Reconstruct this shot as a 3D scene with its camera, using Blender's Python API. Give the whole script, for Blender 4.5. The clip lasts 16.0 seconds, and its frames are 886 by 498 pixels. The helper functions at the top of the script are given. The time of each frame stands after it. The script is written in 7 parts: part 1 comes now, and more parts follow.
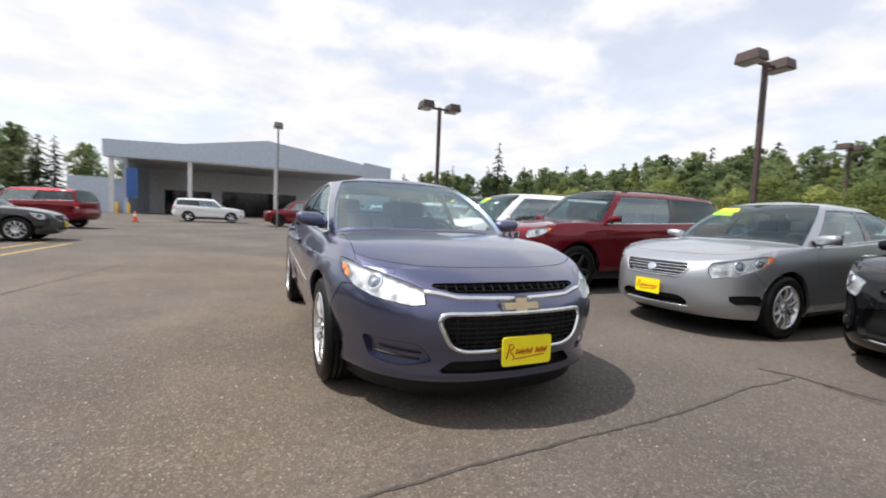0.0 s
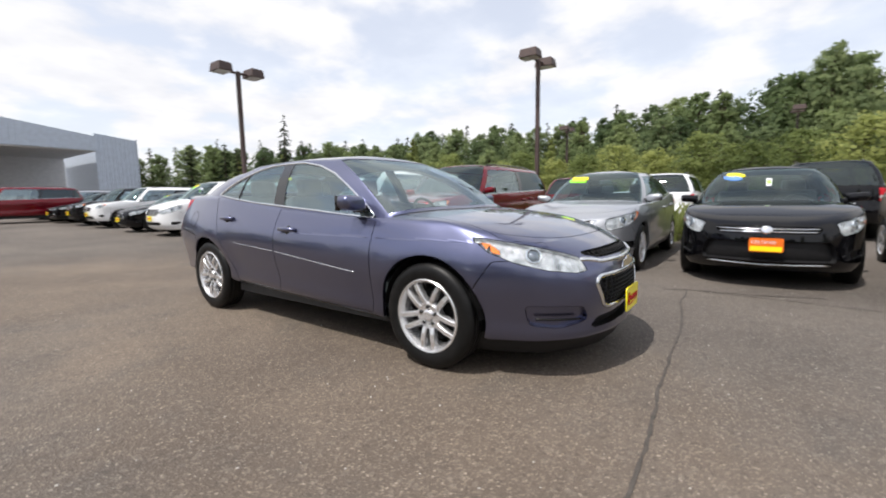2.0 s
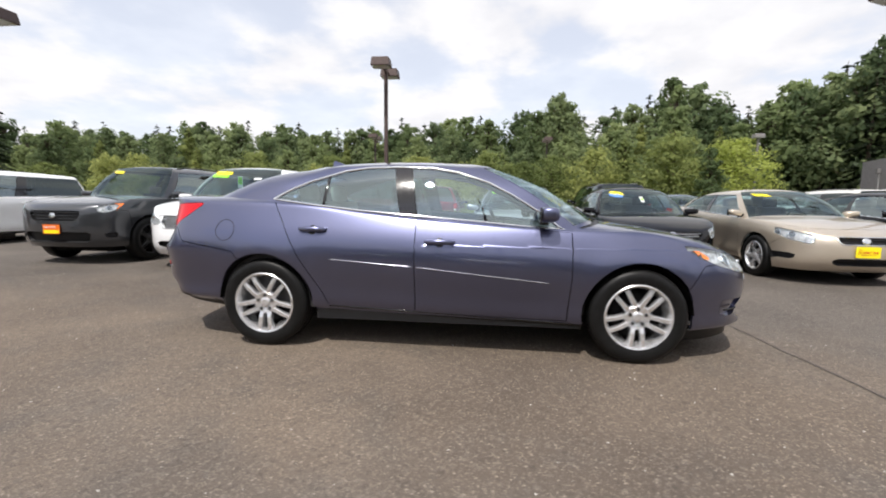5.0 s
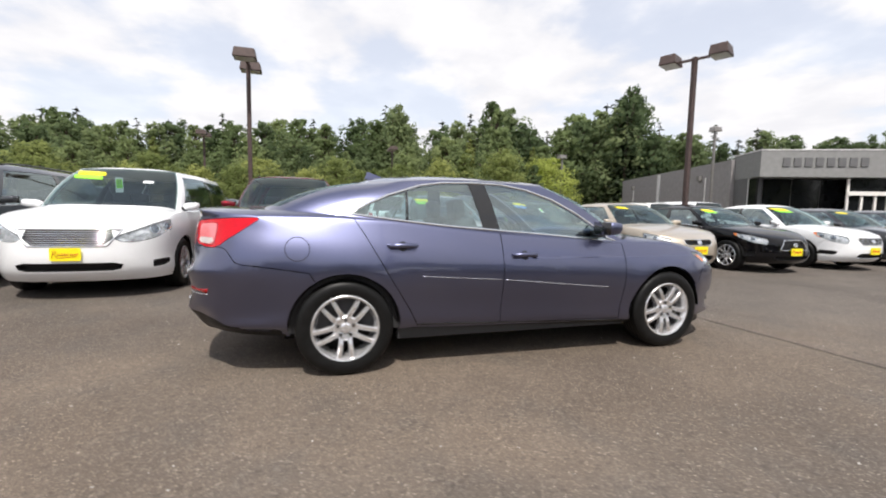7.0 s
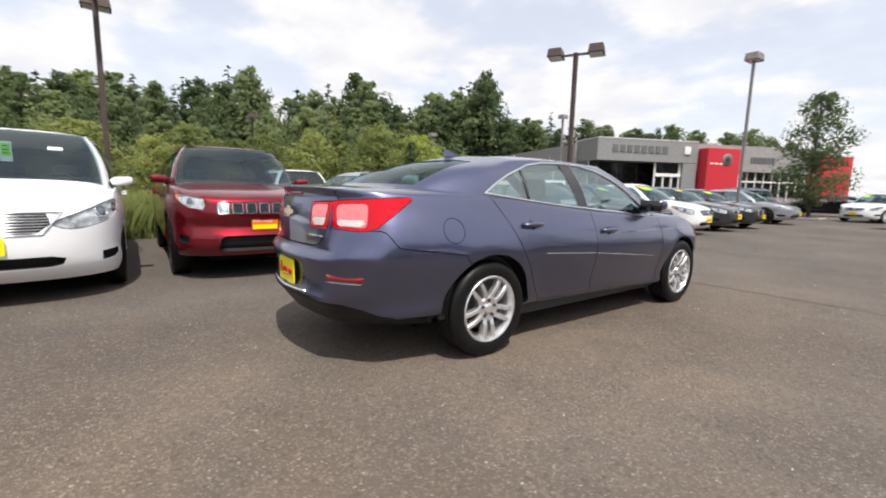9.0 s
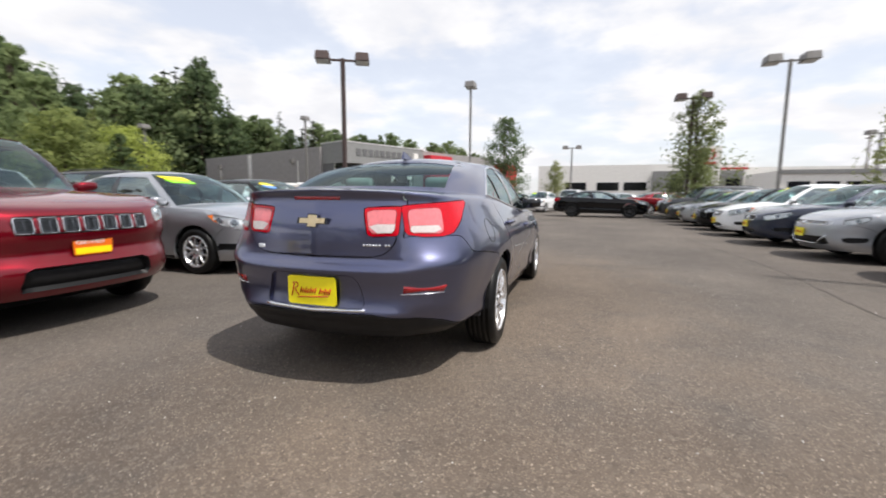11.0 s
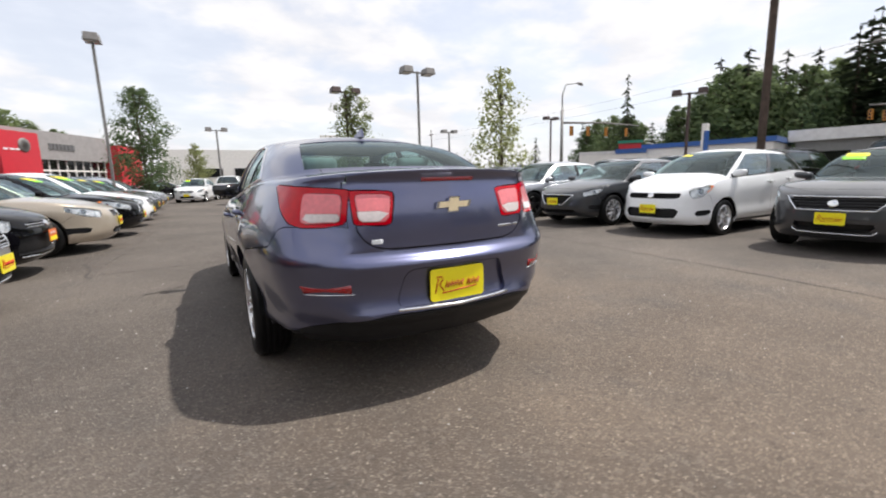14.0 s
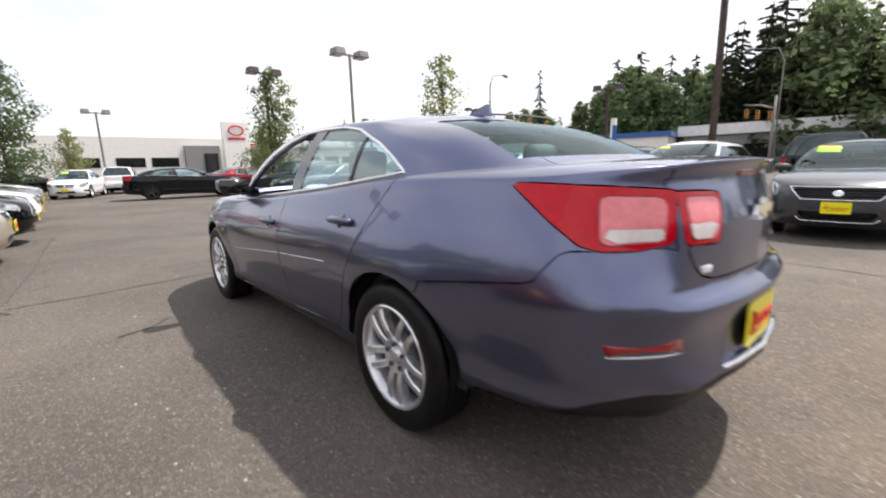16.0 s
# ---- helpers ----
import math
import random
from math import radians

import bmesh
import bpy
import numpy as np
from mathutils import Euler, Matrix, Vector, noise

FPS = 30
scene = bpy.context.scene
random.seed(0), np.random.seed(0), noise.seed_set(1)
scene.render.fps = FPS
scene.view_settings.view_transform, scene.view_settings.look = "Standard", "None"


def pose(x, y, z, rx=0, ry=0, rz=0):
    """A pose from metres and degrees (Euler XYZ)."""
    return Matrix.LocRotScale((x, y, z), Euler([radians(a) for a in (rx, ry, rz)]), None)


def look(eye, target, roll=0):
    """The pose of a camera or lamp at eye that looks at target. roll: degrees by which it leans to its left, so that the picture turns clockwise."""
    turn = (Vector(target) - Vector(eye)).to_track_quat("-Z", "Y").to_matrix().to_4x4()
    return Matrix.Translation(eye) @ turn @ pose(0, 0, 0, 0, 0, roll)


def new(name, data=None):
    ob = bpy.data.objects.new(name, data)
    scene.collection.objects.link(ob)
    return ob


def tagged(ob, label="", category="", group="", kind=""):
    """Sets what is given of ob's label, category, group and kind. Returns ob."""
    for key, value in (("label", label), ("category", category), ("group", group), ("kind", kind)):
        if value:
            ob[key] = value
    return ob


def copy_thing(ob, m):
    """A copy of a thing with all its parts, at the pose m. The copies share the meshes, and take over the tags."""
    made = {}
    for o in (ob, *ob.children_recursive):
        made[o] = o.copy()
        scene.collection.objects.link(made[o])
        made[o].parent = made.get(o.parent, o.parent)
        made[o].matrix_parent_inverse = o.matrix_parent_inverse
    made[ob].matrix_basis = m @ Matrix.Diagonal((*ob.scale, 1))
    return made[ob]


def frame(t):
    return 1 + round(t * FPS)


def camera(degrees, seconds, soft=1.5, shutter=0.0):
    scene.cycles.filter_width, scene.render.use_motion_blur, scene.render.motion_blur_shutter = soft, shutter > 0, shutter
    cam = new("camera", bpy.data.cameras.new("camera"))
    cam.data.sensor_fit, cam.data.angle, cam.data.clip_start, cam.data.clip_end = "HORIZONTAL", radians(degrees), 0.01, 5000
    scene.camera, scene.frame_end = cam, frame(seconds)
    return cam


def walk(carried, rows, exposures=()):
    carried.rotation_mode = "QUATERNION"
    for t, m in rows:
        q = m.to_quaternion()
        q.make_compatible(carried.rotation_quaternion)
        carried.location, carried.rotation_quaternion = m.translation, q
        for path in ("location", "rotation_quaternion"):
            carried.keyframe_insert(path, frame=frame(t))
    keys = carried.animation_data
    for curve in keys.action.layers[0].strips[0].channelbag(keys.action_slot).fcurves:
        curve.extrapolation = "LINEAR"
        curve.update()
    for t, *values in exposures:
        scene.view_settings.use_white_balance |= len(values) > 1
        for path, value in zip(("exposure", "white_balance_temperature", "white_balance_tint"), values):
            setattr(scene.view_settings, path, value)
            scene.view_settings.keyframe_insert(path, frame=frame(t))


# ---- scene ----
cam = camera(92.6, 16.0, soft=1.9, shutter=0.4)
PATH = [
    (0, (1.287, 4.164, 1.068), (0.472, 2.343, 0.932), 2.4),
    (0.5, (1.713, 3.904, 1.083), (0.641, 2.226, 0.891), 3.3),
    (1, (2.169, 3.646, 1.066), (0.859, 2.143, 0.903), 2.2),
    (1.5, (2.526, 3.283, 1.059), (1.083, 1.916, 0.84), 1.0),
    (2, (2.889, 2.965, 1.059), (1.287, 1.793, 0.821), -0.9),
    (2.5, (3.146, 2.542, 1.057), (1.405, 1.582, 0.837), -0.4),
    (3, (3.403, 2.115, 1.078), (1.554, 1.378, 0.88), -0.7),
    (3.5, (3.565, 1.667, 1.078), (1.652, 1.111, 0.9), -0.8),
    (6, (3.963, -0.588, 1.143), (1.987, -0.388, 0.91), 1.0),
    (6.5, (3.948, -1.071, 1.146), (2.02, -0.586, 0.936), 0.6),
    (7, (3.811, -1.564, 1.155), (1.905, -0.988, 0.976), 1.1),
    (7.5, (3.691, -2.08, 1.164), (1.823, -1.372, 1.081), 1.9),
    (8, (3.506, -2.526, 1.162), (1.706, -1.668, 1.006), 0.6),
    (10.5, (1.854, -4.29, 1.107), (0.897, -2.552, 0.864), 2.2),
    (11, (1.433, -4.497, 1.114), (0.828, -2.607, 0.865), 0.3),
    (11.5, (0.988, -4.596, 1.123), (0.694, -2.631, 0.897), 0.1),
    (12, (0.527, -4.715, 1.121), (0.509, -2.727, 0.9), -1.0),
    (12.5, (0.098, -4.679, 1.123), (0.358, -2.707, 0.907), -0.4),
    (13, (-0.336, -4.626, 1.119), (0.238, -2.725, 0.876), -0.3),
    (13.5, (-0.725, -4.508, 1.109), (0.071, -2.697, 0.816), 0.6),
    (14, (-1.094, -4.275, 1.102), (-0.129, -2.555, 0.771), -1.5),
    (14.5, (-1.441, -4.041, 1.118), (-0.359, -2.398, 0.755), -4.1),
    (15, (-1.667, -3.701, 1.131), (-0.505, -2.115, 0.763), -3.3),
    (15.5, (-1.848, -3.298, 1.124), (-0.555, -1.838, 0.682), -3.5),
    (16, (-1.849, -2.819, 1.144), (-0.556, -1.342, 0.762), -1.5),
]
walk(cam, [(t, look(eye, aim, roll)) for t, eye, aim, roll in PATH], exposures=[(0, .44, 6330, 11.5), (3.5, .44, 6330, 11.5), (6, .44, 6430, 12), (8, .44, 6430, 12), (10.5, .44, 6380, 11.5), (13.5, .44, 6400, 11.5), (14.5, .43, 6400, 12), (15, .47, 6430, 12), (15.5, .56, 6430, 12), (16, .74, 6430, 12)])

# ---- world, sun ----
SUN_EL, SUN_AZ = radians(60.5), radians(-15.0)      # from +x, high
world = bpy.data.worlds.new("sky")
scene.world = world
world.use_nodes = True


def build_sky(nt):
    nodes, links = nt.nodes, nt.links
    nodes.clear()
    out = nodes.new("ShaderNodeOutputWorld")
    bg = nodes.new("ShaderNodeBackground")
    sky = nodes.new("ShaderNodeTexSky")
    sky.sky_type, sky.sun_disc = "NISHITA", False
    sky.sun_elevation, sky.sun_rotation = SUN_EL, radians(90) - SUN_AZ
    sky.air_density, sky.dust_density = 1.0, 1.5
    co = nodes.new("ShaderNodeTexCoord")
    # a flat layer of cloud: the direction divided by its height
    sep = nodes.new("ShaderNodeSeparateXYZ")
    links.new(co.outputs["Generated"], sep.inputs[0])
    up = nodes.new("ShaderNodeMath")
    up.operation, up.inputs[1].default_value = "MAXIMUM", 0.0
    links.new(sep.outputs["Z"], up.inputs[0])
    low = nodes.new("ShaderNodeMath")
    low.operation, low.inputs[1].default_value = "ADD", 0.22
    links.new(up.outputs[0], low.inputs[0])
    flat = nodes.new("ShaderNodeVectorMath")
    flat.operation = "DIVIDE"
    links.new(co.outputs["Generated"], flat.inputs[0])
    links.new(low.outputs[0], flat.inputs[1])
    mp = nodes.new("ShaderNodeMapping")
    mp.inputs["Scale"].default_value = (1.0, 1.0, 1.3)
    mp.inputs["Location"].default_value = (2.35, 4.2, 0.0)
    links.new(flat.outputs[0], mp.inputs[0])

    def fbm(scale, detail, rough):
        n = nodes.new("ShaderNodeTexNoise")
        n.inputs["Scale"].default_value, n.inputs["Detail"].default_value = scale, detail
        n.inputs["Roughness"].default_value = rough
        links.new(mp.outputs[0], n.inputs["Vector"])
        return n

    def ramp(src, a, b):
        r = nodes.new("ShaderNodeMapRange")
        r.interpolation_type = "SMOOTHSTEP"
        r.inputs["From Min"].default_value, r.inputs["From Max"].default_value = a, b
        links.new(src, r.inputs["Value"])
        return r

    big, small = fbm(1.7, 10, 0.50), fbm(3.4, 6, 0.55)
    cover = ramp(big.outputs["Fac"], 0.435, 0.56)
    shade = ramp(small.outputs["Fac"], 0.34, 0.66)
    cloud = nodes.new("ShaderNodeMix")
    cloud.data_type = "RGBA"
    cloud.inputs["A"].default_value = (8.5, 8.5, 8.65, 1)
    cloud.inputs["B"].default_value = (9.75, 9.65, 9.55, 1)
    links.new(shade.outputs[0], cloud.inputs["Factor"])
    # thin haze over the blue, thick cloud where the cover is full
    haze = nodes.new("ShaderNodeMapRange")
    haze.inputs["To Max"].default_value = 1.0
    thick = nodes.new("ShaderNodeMapRange")
    thick.inputs["From Max"].default_value = 0.75
    thick.inputs["To Min"].default_value, thick.inputs["To Max"].default_value = 0.80, 0.52
    links.new(up.outputs[0], thick.inputs["Value"])
    links.new(thick.outputs[0], haze.inputs["To Min"])
    links.new(cover.outputs[0], haze.inputs["Value"])
    mix = nodes.new("ShaderNodeMix")
    mix.data_type = "RGBA"
    links.new(haze.outputs[0], mix.inputs["Factor"])
    clear = nodes.new("ShaderNodeVectorMath")
    clear.operation, clear.inputs[1].default_value = "MULTIPLY", (2.0, 2.0, 2.0)
    links.new(sky.outputs[0], clear.inputs[0])
    links.new(clear.outputs[0], mix.inputs["A"])
    links.new(cloud.outputs["Result"], mix.inputs["B"])
    links.new(mix.outputs["Result"], bg.inputs[0])
    bg.inputs[1].default_value = 0.079
    links.new(bg.outputs[0], out.inputs[0])


build_sky(world.node_tree)
sun_data = bpy.data.lights.new("sun", "SUN")
sun_data.energy, sun_data.angle, sun_data.color = 3.45, radians(1.2), (1.0, 0.95, 0.87)
sun = new("sun", sun_data)
sun.matrix_world = look((math.cos(SUN_AZ) * math.cos(SUN_EL) * 60, math.sin(SUN_AZ) * math.cos(SUN_EL) * 60, math.sin(SUN_EL) * 60), (0, 0, 0))

# ---- materials ----
def shader(name):
    m = bpy.data.materials.new(name)
    m.use_nodes = True
    return m, m.node_tree.nodes, m.node_tree.links, m.node_tree.nodes["Principled BSDF"]


def coords(nodes, links, kind="Object", scale=(1, 1, 1)):
    co = nodes.new("ShaderNodeTexCoord")
    mp = nodes.new("ShaderNodeMapping")
    mp.inputs["Scale"].default_value = scale
    links.new(co.outputs[kind], mp.inputs[0])
    return mp.outputs[0]


def noise_tex(nodes, links, vec, scale, detail=4, rough=0.55):
    n = nodes.new("ShaderNodeTexNoise")
    n.inputs["Scale"].default_value, n.inputs["Detail"].default_value = scale, detail
    n.inputs["Roughness"].default_value = rough
    links.new(vec, n.inputs["Vector"])
    return n.outputs["Fac"]


def ramp_of(nodes, links, src, stops):
    r = nodes.new("ShaderNodeValToRGB")
    el = r.color_ramp.elements
    while len(el) < len(stops):
        el.new(0.5)
    for e, (p, c) in zip(el, stops):
        e.position = p
        e.color = (*c, 1) if len(c) == 3 else c
    links.new(src, r.inputs[0])
    return r.outputs[0]


def bump(nodes, links, b, src, strength, dist):
    n = nodes.new("ShaderNodeBump")
    n.inputs["Strength"].default_value, n.inputs["Distance"].default_value = strength, dist
    links.new(src, n.inputs["Height"])
    links.new(n.outputs[0], b.inputs["Normal"])


def plain(name, color, rough=0.5, metal=0.0, coat=0.0, vary=0.12, scale=9.0, bumpy=0.0, spec=0.5):
    """A surface of one colour with dirt and grain at two scales."""
    m, nodes, links, b = shader(name)
    vec = coords(nodes, links)
    f = noise_tex(nodes, links, vec, scale, 6)
    dark = tuple(c * (1 - vary) for c in color)
    light = tuple(min(1, c * (1 + vary)) for c in color)
    links.new(ramp_of(nodes, links, f, [(0.3, dark), (0.7, light)]), b.inputs["Base Color"])
    g = noise_tex(nodes, links, vec, scale * 4, 3)
    r = nodes.new("ShaderNodeMapRange")
    r.inputs["To Min"].default_value, r.inputs["To Max"].default_value = max(0.0, rough - 0.06), min(1.0, rough + 0.06)
    links.new(g, r.inputs["Value"])
    links.new(r.outputs[0], b.inputs["Roughness"])
    b.inputs["Metallic"].default_value = metal
    b.inputs["Specular IOR Level"].default_value = spec
    b.inputs["Coat Weight"].default_value = coat
    if bumpy:
        bump(nodes, links, b, noise_tex(nodes, links, vec, scale * 12, 2), bumpy, 0.004)
    return m


def car_paint(name, color, metal=0.35, rough=0.42, coat=1.0, film=0.03):
    """Clear-coated paint with fine metal flake and a film of dust."""
    m, nodes, links, b = shader(name)
    vec = coords(nodes, links)
    flake = noise_tex(nodes, links, vec, 900, 1)
    c0, c1 = tuple(c * 0.86 for c in color), tuple(min(1, c * 1.14) for c in color)
    base = ramp_of(nodes, links, flake, [(0.35, c0), (0.65, c1)])
    dust = noise_tex(nodes, links, vec, 3.5, 7, 0.6)
    mix = nodes.new("ShaderNodeMix")
    mix.data_type = "RGBA"
    f = nodes.new("ShaderNodeMapRange")
    f.inputs["From Min"].default_value, f.inputs["From Max"].default_value = 0.42, 0.8
    f.inputs["To Max"].default_value = film
    links.new(dust, f.inputs["Value"])
    links.new(f.outputs[0], mix.inputs["Factor"])
    links.new(base, mix.inputs["A"])
    mix.inputs["B"].default_value = (0.34, 0.31, 0.28, 1)
    links.new(mix.outputs["Result"], b.inputs["Base Color"])
    b.inputs["Metallic"].default_value = metal
    b.inputs["Roughness"].default_value = rough
    b.inputs["Coat Weight"].default_value = coat
    b.inputs["Specular IOR Level"].default_value = 0.5 * coat if color[1] > .01 else 0.0
    cr = nodes.new("ShaderNodeMapRange")
    cr.inputs["To Min"].default_value, cr.inputs["To Max"].default_value = 0.015, 0.07
    links.new(dust, cr.inputs["Value"])
    links.new(cr.outputs[0], b.inputs["Coat Roughness"])
    return m


def sheet_glass(name, tint, rough=0.0, gloss=0.10):
    """Thin pane: tinted see-through, with more gloss at a slant."""
    m, nodes, links, b = shader(name)
    nodes.remove(b)
    tr = nodes.new("ShaderNodeBsdfTransparent")
    tr.inputs[0].default_value = (*tint, 1)
    gl = nodes.new("ShaderNodeBsdfGlossy")
    gl.inputs["Roughness"].default_value = rough
    gl.inputs["Color"].default_value = (0.82, 0.95, 0.96, 1)
    lw = nodes.new("ShaderNodeLayerWeight")
    pw = nodes.new("ShaderNodeMath")
    pw.operation, pw.inputs[1].default_value = "POWER", 5.0
    links.new(lw.outputs["Facing"], pw.inputs[0])
    fr = nodes.new("ShaderNodeMapRange")
    fr.inputs["To Min"].default_value, fr.inputs["To Max"].default_value = gloss, 0.65
    links.new(pw.outputs[0], fr.inputs["Value"])
    mx = nodes.new("ShaderNodeMixShader")
    links.new(fr.outputs[0], mx.inputs[0])
    links.new(tr.outputs[0], mx.inputs[1])
    links.new(gl.outputs[0], mx.inputs[2])
    links.new(mx.outputs[0], nodes["Material Output"].inputs[0])
    return m


M = {
    "chrome": plain("chrome", (0.78, 0.79, 0.80), 0.10, 1.0, 0, 0.05, 14),
    "alloy": plain("alloy", (0.72, 0.72, 0.73), 0.24, 0.75, 0.6, 0.06, 16),
    "dark_alloy": plain("dark_alloy", (0.02, 0.02, 0.021), 0.3, 0.3, 0.5, 0.1, 16),
    "rubber": plain("rubber", (0.008, 0.008, 0.008), 0.42, 0, 0, 0.25, 20, 0.15, 0.2),
    "black": plain("black_plastic", (0.012, 0.012, 0.013), 0.45, 0, 0, 0.2, 20, 0, 0.25),
    "gloss_black": plain("gloss_black", (0.008, 0.008, 0.009), 0.12, 0, 0.5, 0.1, 12),
    "under": plain("underbody", (0.012, 0.012, 0.012), 0.9, 0, 0, 0.3, 8, 0, 0.08),
    "glass": sheet_glass("window_glass", (0.82, 0.92, 0.91), 0.0, 0.24),
    "dark_glass": sheet_glass("dark_window_glass", (0.50, 0.61, 0.60), 0.0, 0.10),
    "side_glass": sheet_glass("side_window_glass", (0.68, 0.84, 0.84), 0.0, 0.26),
    "rear_pane": sheet_glass("rear_window_glass", (0.42, 0.58, 0.57), 0.0, 0.04),
    "tint": sheet_glass("privacy_glass", (0.10, 0.11, 0.11)),
    "lens": sheet_glass("clear_lens", (0.95, 0.97, 0.98), 0.0, 0.05),
    "red_lens": plain("red_lens", (0.54, 0.0, 0.010), 0.08, 0.0, 0.25, 0.12, 26, 0, 0.25),
    "dark_red": plain("reflector_red", (0.30, 0.004, 0.008), 0.12, 0.0, 0.8, 0.12, 40),
    "pink_lens": plain("pink_lens", (0.80, 0.20, 0.22), 0.15, 0.0, 0.5, 0.10, 45),
    "white_lens": plain("white_lens", (0.74, 0.66, 0.64), 0.14, 0.0, 1.0, 0.12, 60),
    # its light and dark blotches are painted-in reflections of the lamp bowl
    "lamp_inside": plain("lamp_inside", (0.68, 0.69, 0.71), 0.10, 0.50, 0.6, 0.60, 20, 0.9),
    "projector": plain("projector_glass", (0.20, 0.22, 0.25), 0.08, 0.7, 0.5, 0.1, 30),
    "amber": plain("amber_lens", (0.90, 0.22, 0.03), 0.14, 0, 1.0, 0.15, 60),
    "beige": plain("beige_cloth", (0.48, 0.465, 0.43), 0.85, 0, 0, 0.1, 12, 0.2),
    "grey_cloth": plain("grey_cloth", (0.10, 0.10, 0.105), 0.9, 0, 0, 0.1, 12, 0.2),
    "dash": plain("dash_plastic", (0.03, 0.03, 0.032), 0.6, 0, 0, 0.1, 12),
    "plate_yellow": plain("plate_yellow", (0.96, 0.82, 0.01), 0.35, 0, 0.4, 0.05, 12),
    "plate_orange": plain("plate_orange", (0.82, 0.16, 0.01), 0.35, 0, 0.4, 0.05, 12),
    "plate_red": plain("plate_red", (0.55, 0.012, 0.012), 0.5, 0, 0, 0.05, 12),
    "sticker_yellow": plain("sticker_yellow", (0.92, 0.78, 0.0), 0.5, 0, 0.2, 0.04, 12),
    "sticker_green": plain("sticker_green", (0.30, 0.85, 0.02), 0.5, 0, 0.2, 0.04, 12),
    "sticker_white": plain("sticker_white", (0.80, 0.82, 0.84), 0.5, 0, 0.2, 0.04, 12),
    "sticker_blue": plain("sticker_blue", (0.10, 0.25, 0.62), 0.5, 0, 0.2, 0.04, 12),
    "gold": plain("gold_badge", (0.90, 0.76, 0.50), 0.25, 0.2, 0.5, 0.08, 20),
}
PAINT = {
    "slate_blue": car_paint("slate_blue_paint", (0.123, 0.132, 0.221), 0.97, 0.32),
    "silver": car_paint("silver_paint", (0.44, 0.455, 0.485), 0.85, 0.42),
    "black": car_paint("black_paint", (0.003, 0.003, 0.004), 0.0, 0.5, 0.8, 0.002),
    "white": car_paint("white_paint", (0.84, 0.85, 0.86), 0.0, 0.4),
    "pearl": car_paint("pearl_paint", (0.70, 0.69, 0.65), 0.0, 0.4),
    "red": car_paint("red_paint", (0.17, 0.003, 0.011), 0.6, 0.34),
    "gold": car_paint("champagne_paint", (0.52, 0.45, 0.36), 0.6, 0.38),
    "grey": car_paint("graphite_paint", (0.046, 0.049, 0.055), 0.6, 0.32),
    "navy": car_paint("navy_paint", (0.02, 0.028, 0.055), 0.4, 0.38),
    "blue": car_paint("steel_blue_paint", (0.06, 0.10, 0.17), 0.5, 0.38),
}

# ---- building blocks ----
def mesh_of(name, verts, faces, mats=(), smooth=True, mat_ids=None):
    me = bpy.data.meshes.new(name)
    me.from_pydata([tuple(map(float, v)) for v in verts], [], [tuple(map(int, f)) for f in faces])
    for m in mats:
        me.materials.append(m)
    me.polygons.foreach_set("use_smooth", [smooth] * len(me.polygons))
    if mat_ids is not None:
        me.polygons.foreach_set("material_index", mat_ids)
    me.update()
    return me


def put_part(name, me, parent, label="", at=None):
    ob = new(name, me)
    ob.parent = parent
    if at is not None:
        ob.matrix_basis = at
    if label:
        ob["label"] = label
    return ob


def from_bm(name, bm, mat, smooth=False):
    me = bpy.data.meshes.new(name)
    bm.normal_update()
    bm.to_mesh(me)
    bm.free()
    for m in (mat if isinstance(mat, (list, tuple)) else (mat,)):
        me.materials.append(m)
    if smooth:
        me.polygons.foreach_set("use_smooth", [True] * len(me.polygons))
    return me


def part(name, bm, mat, parent, label="", smooth=False):
    return put_part(name, from_bm(name, bm, mat, smooth), parent, label)


def add_box(bm, x0, x1, y0, y1, z0, z1, m=None, bevel=0.0):
    made = bmesh.ops.create_cube(bm, size=1)["verts"]
    for v in made:
        v.co = Vector(((x0 + x1) / 2 + v.co.x * (x1 - x0), (y0 + y1) / 2 + v.co.y * (y1 - y0), (z0 + z1) / 2 + v.co.z * (z1 - z0)))
        if m is not None:
            v.co = m @ v.co
    if bevel:
        edges = list({e for v in made for e in v.link_edges})
        bmesh.ops.bevel(bm, geom=edges, offset=bevel, segments=2, affect="EDGES", profile=0.6)
    return bm


def box_bm(*a, bevel=0.0):
    return add_box(bmesh.new(), *a, bevel=bevel)


def lathe(profile, seg=48, axis="x"):
    """Verts and faces of a profile of (along, radius) turned round an axis."""
    n = len(profile)
    vs, fs = [], []
    for s in range(seg):
        a = 2 * math.pi * s / seg
        c, d = math.cos(a), math.sin(a)
        for u, r in profile:
            vs.append((u, r * c, r * d) if axis == "x" else (r * c, r * d, u))
    for s in range(seg):
        t = (s + 1) % seg
        for i in range(n - 1):
            f = (s * n + i, t * n + i, t * n + i + 1, s * n + i + 1)
            fs.append(f)
    return vs, fs


def lathe_mesh(name, profile, mat, seg=48, axis="x"):
    return mesh_of(name, *lathe(profile, seg, axis), (mat,))


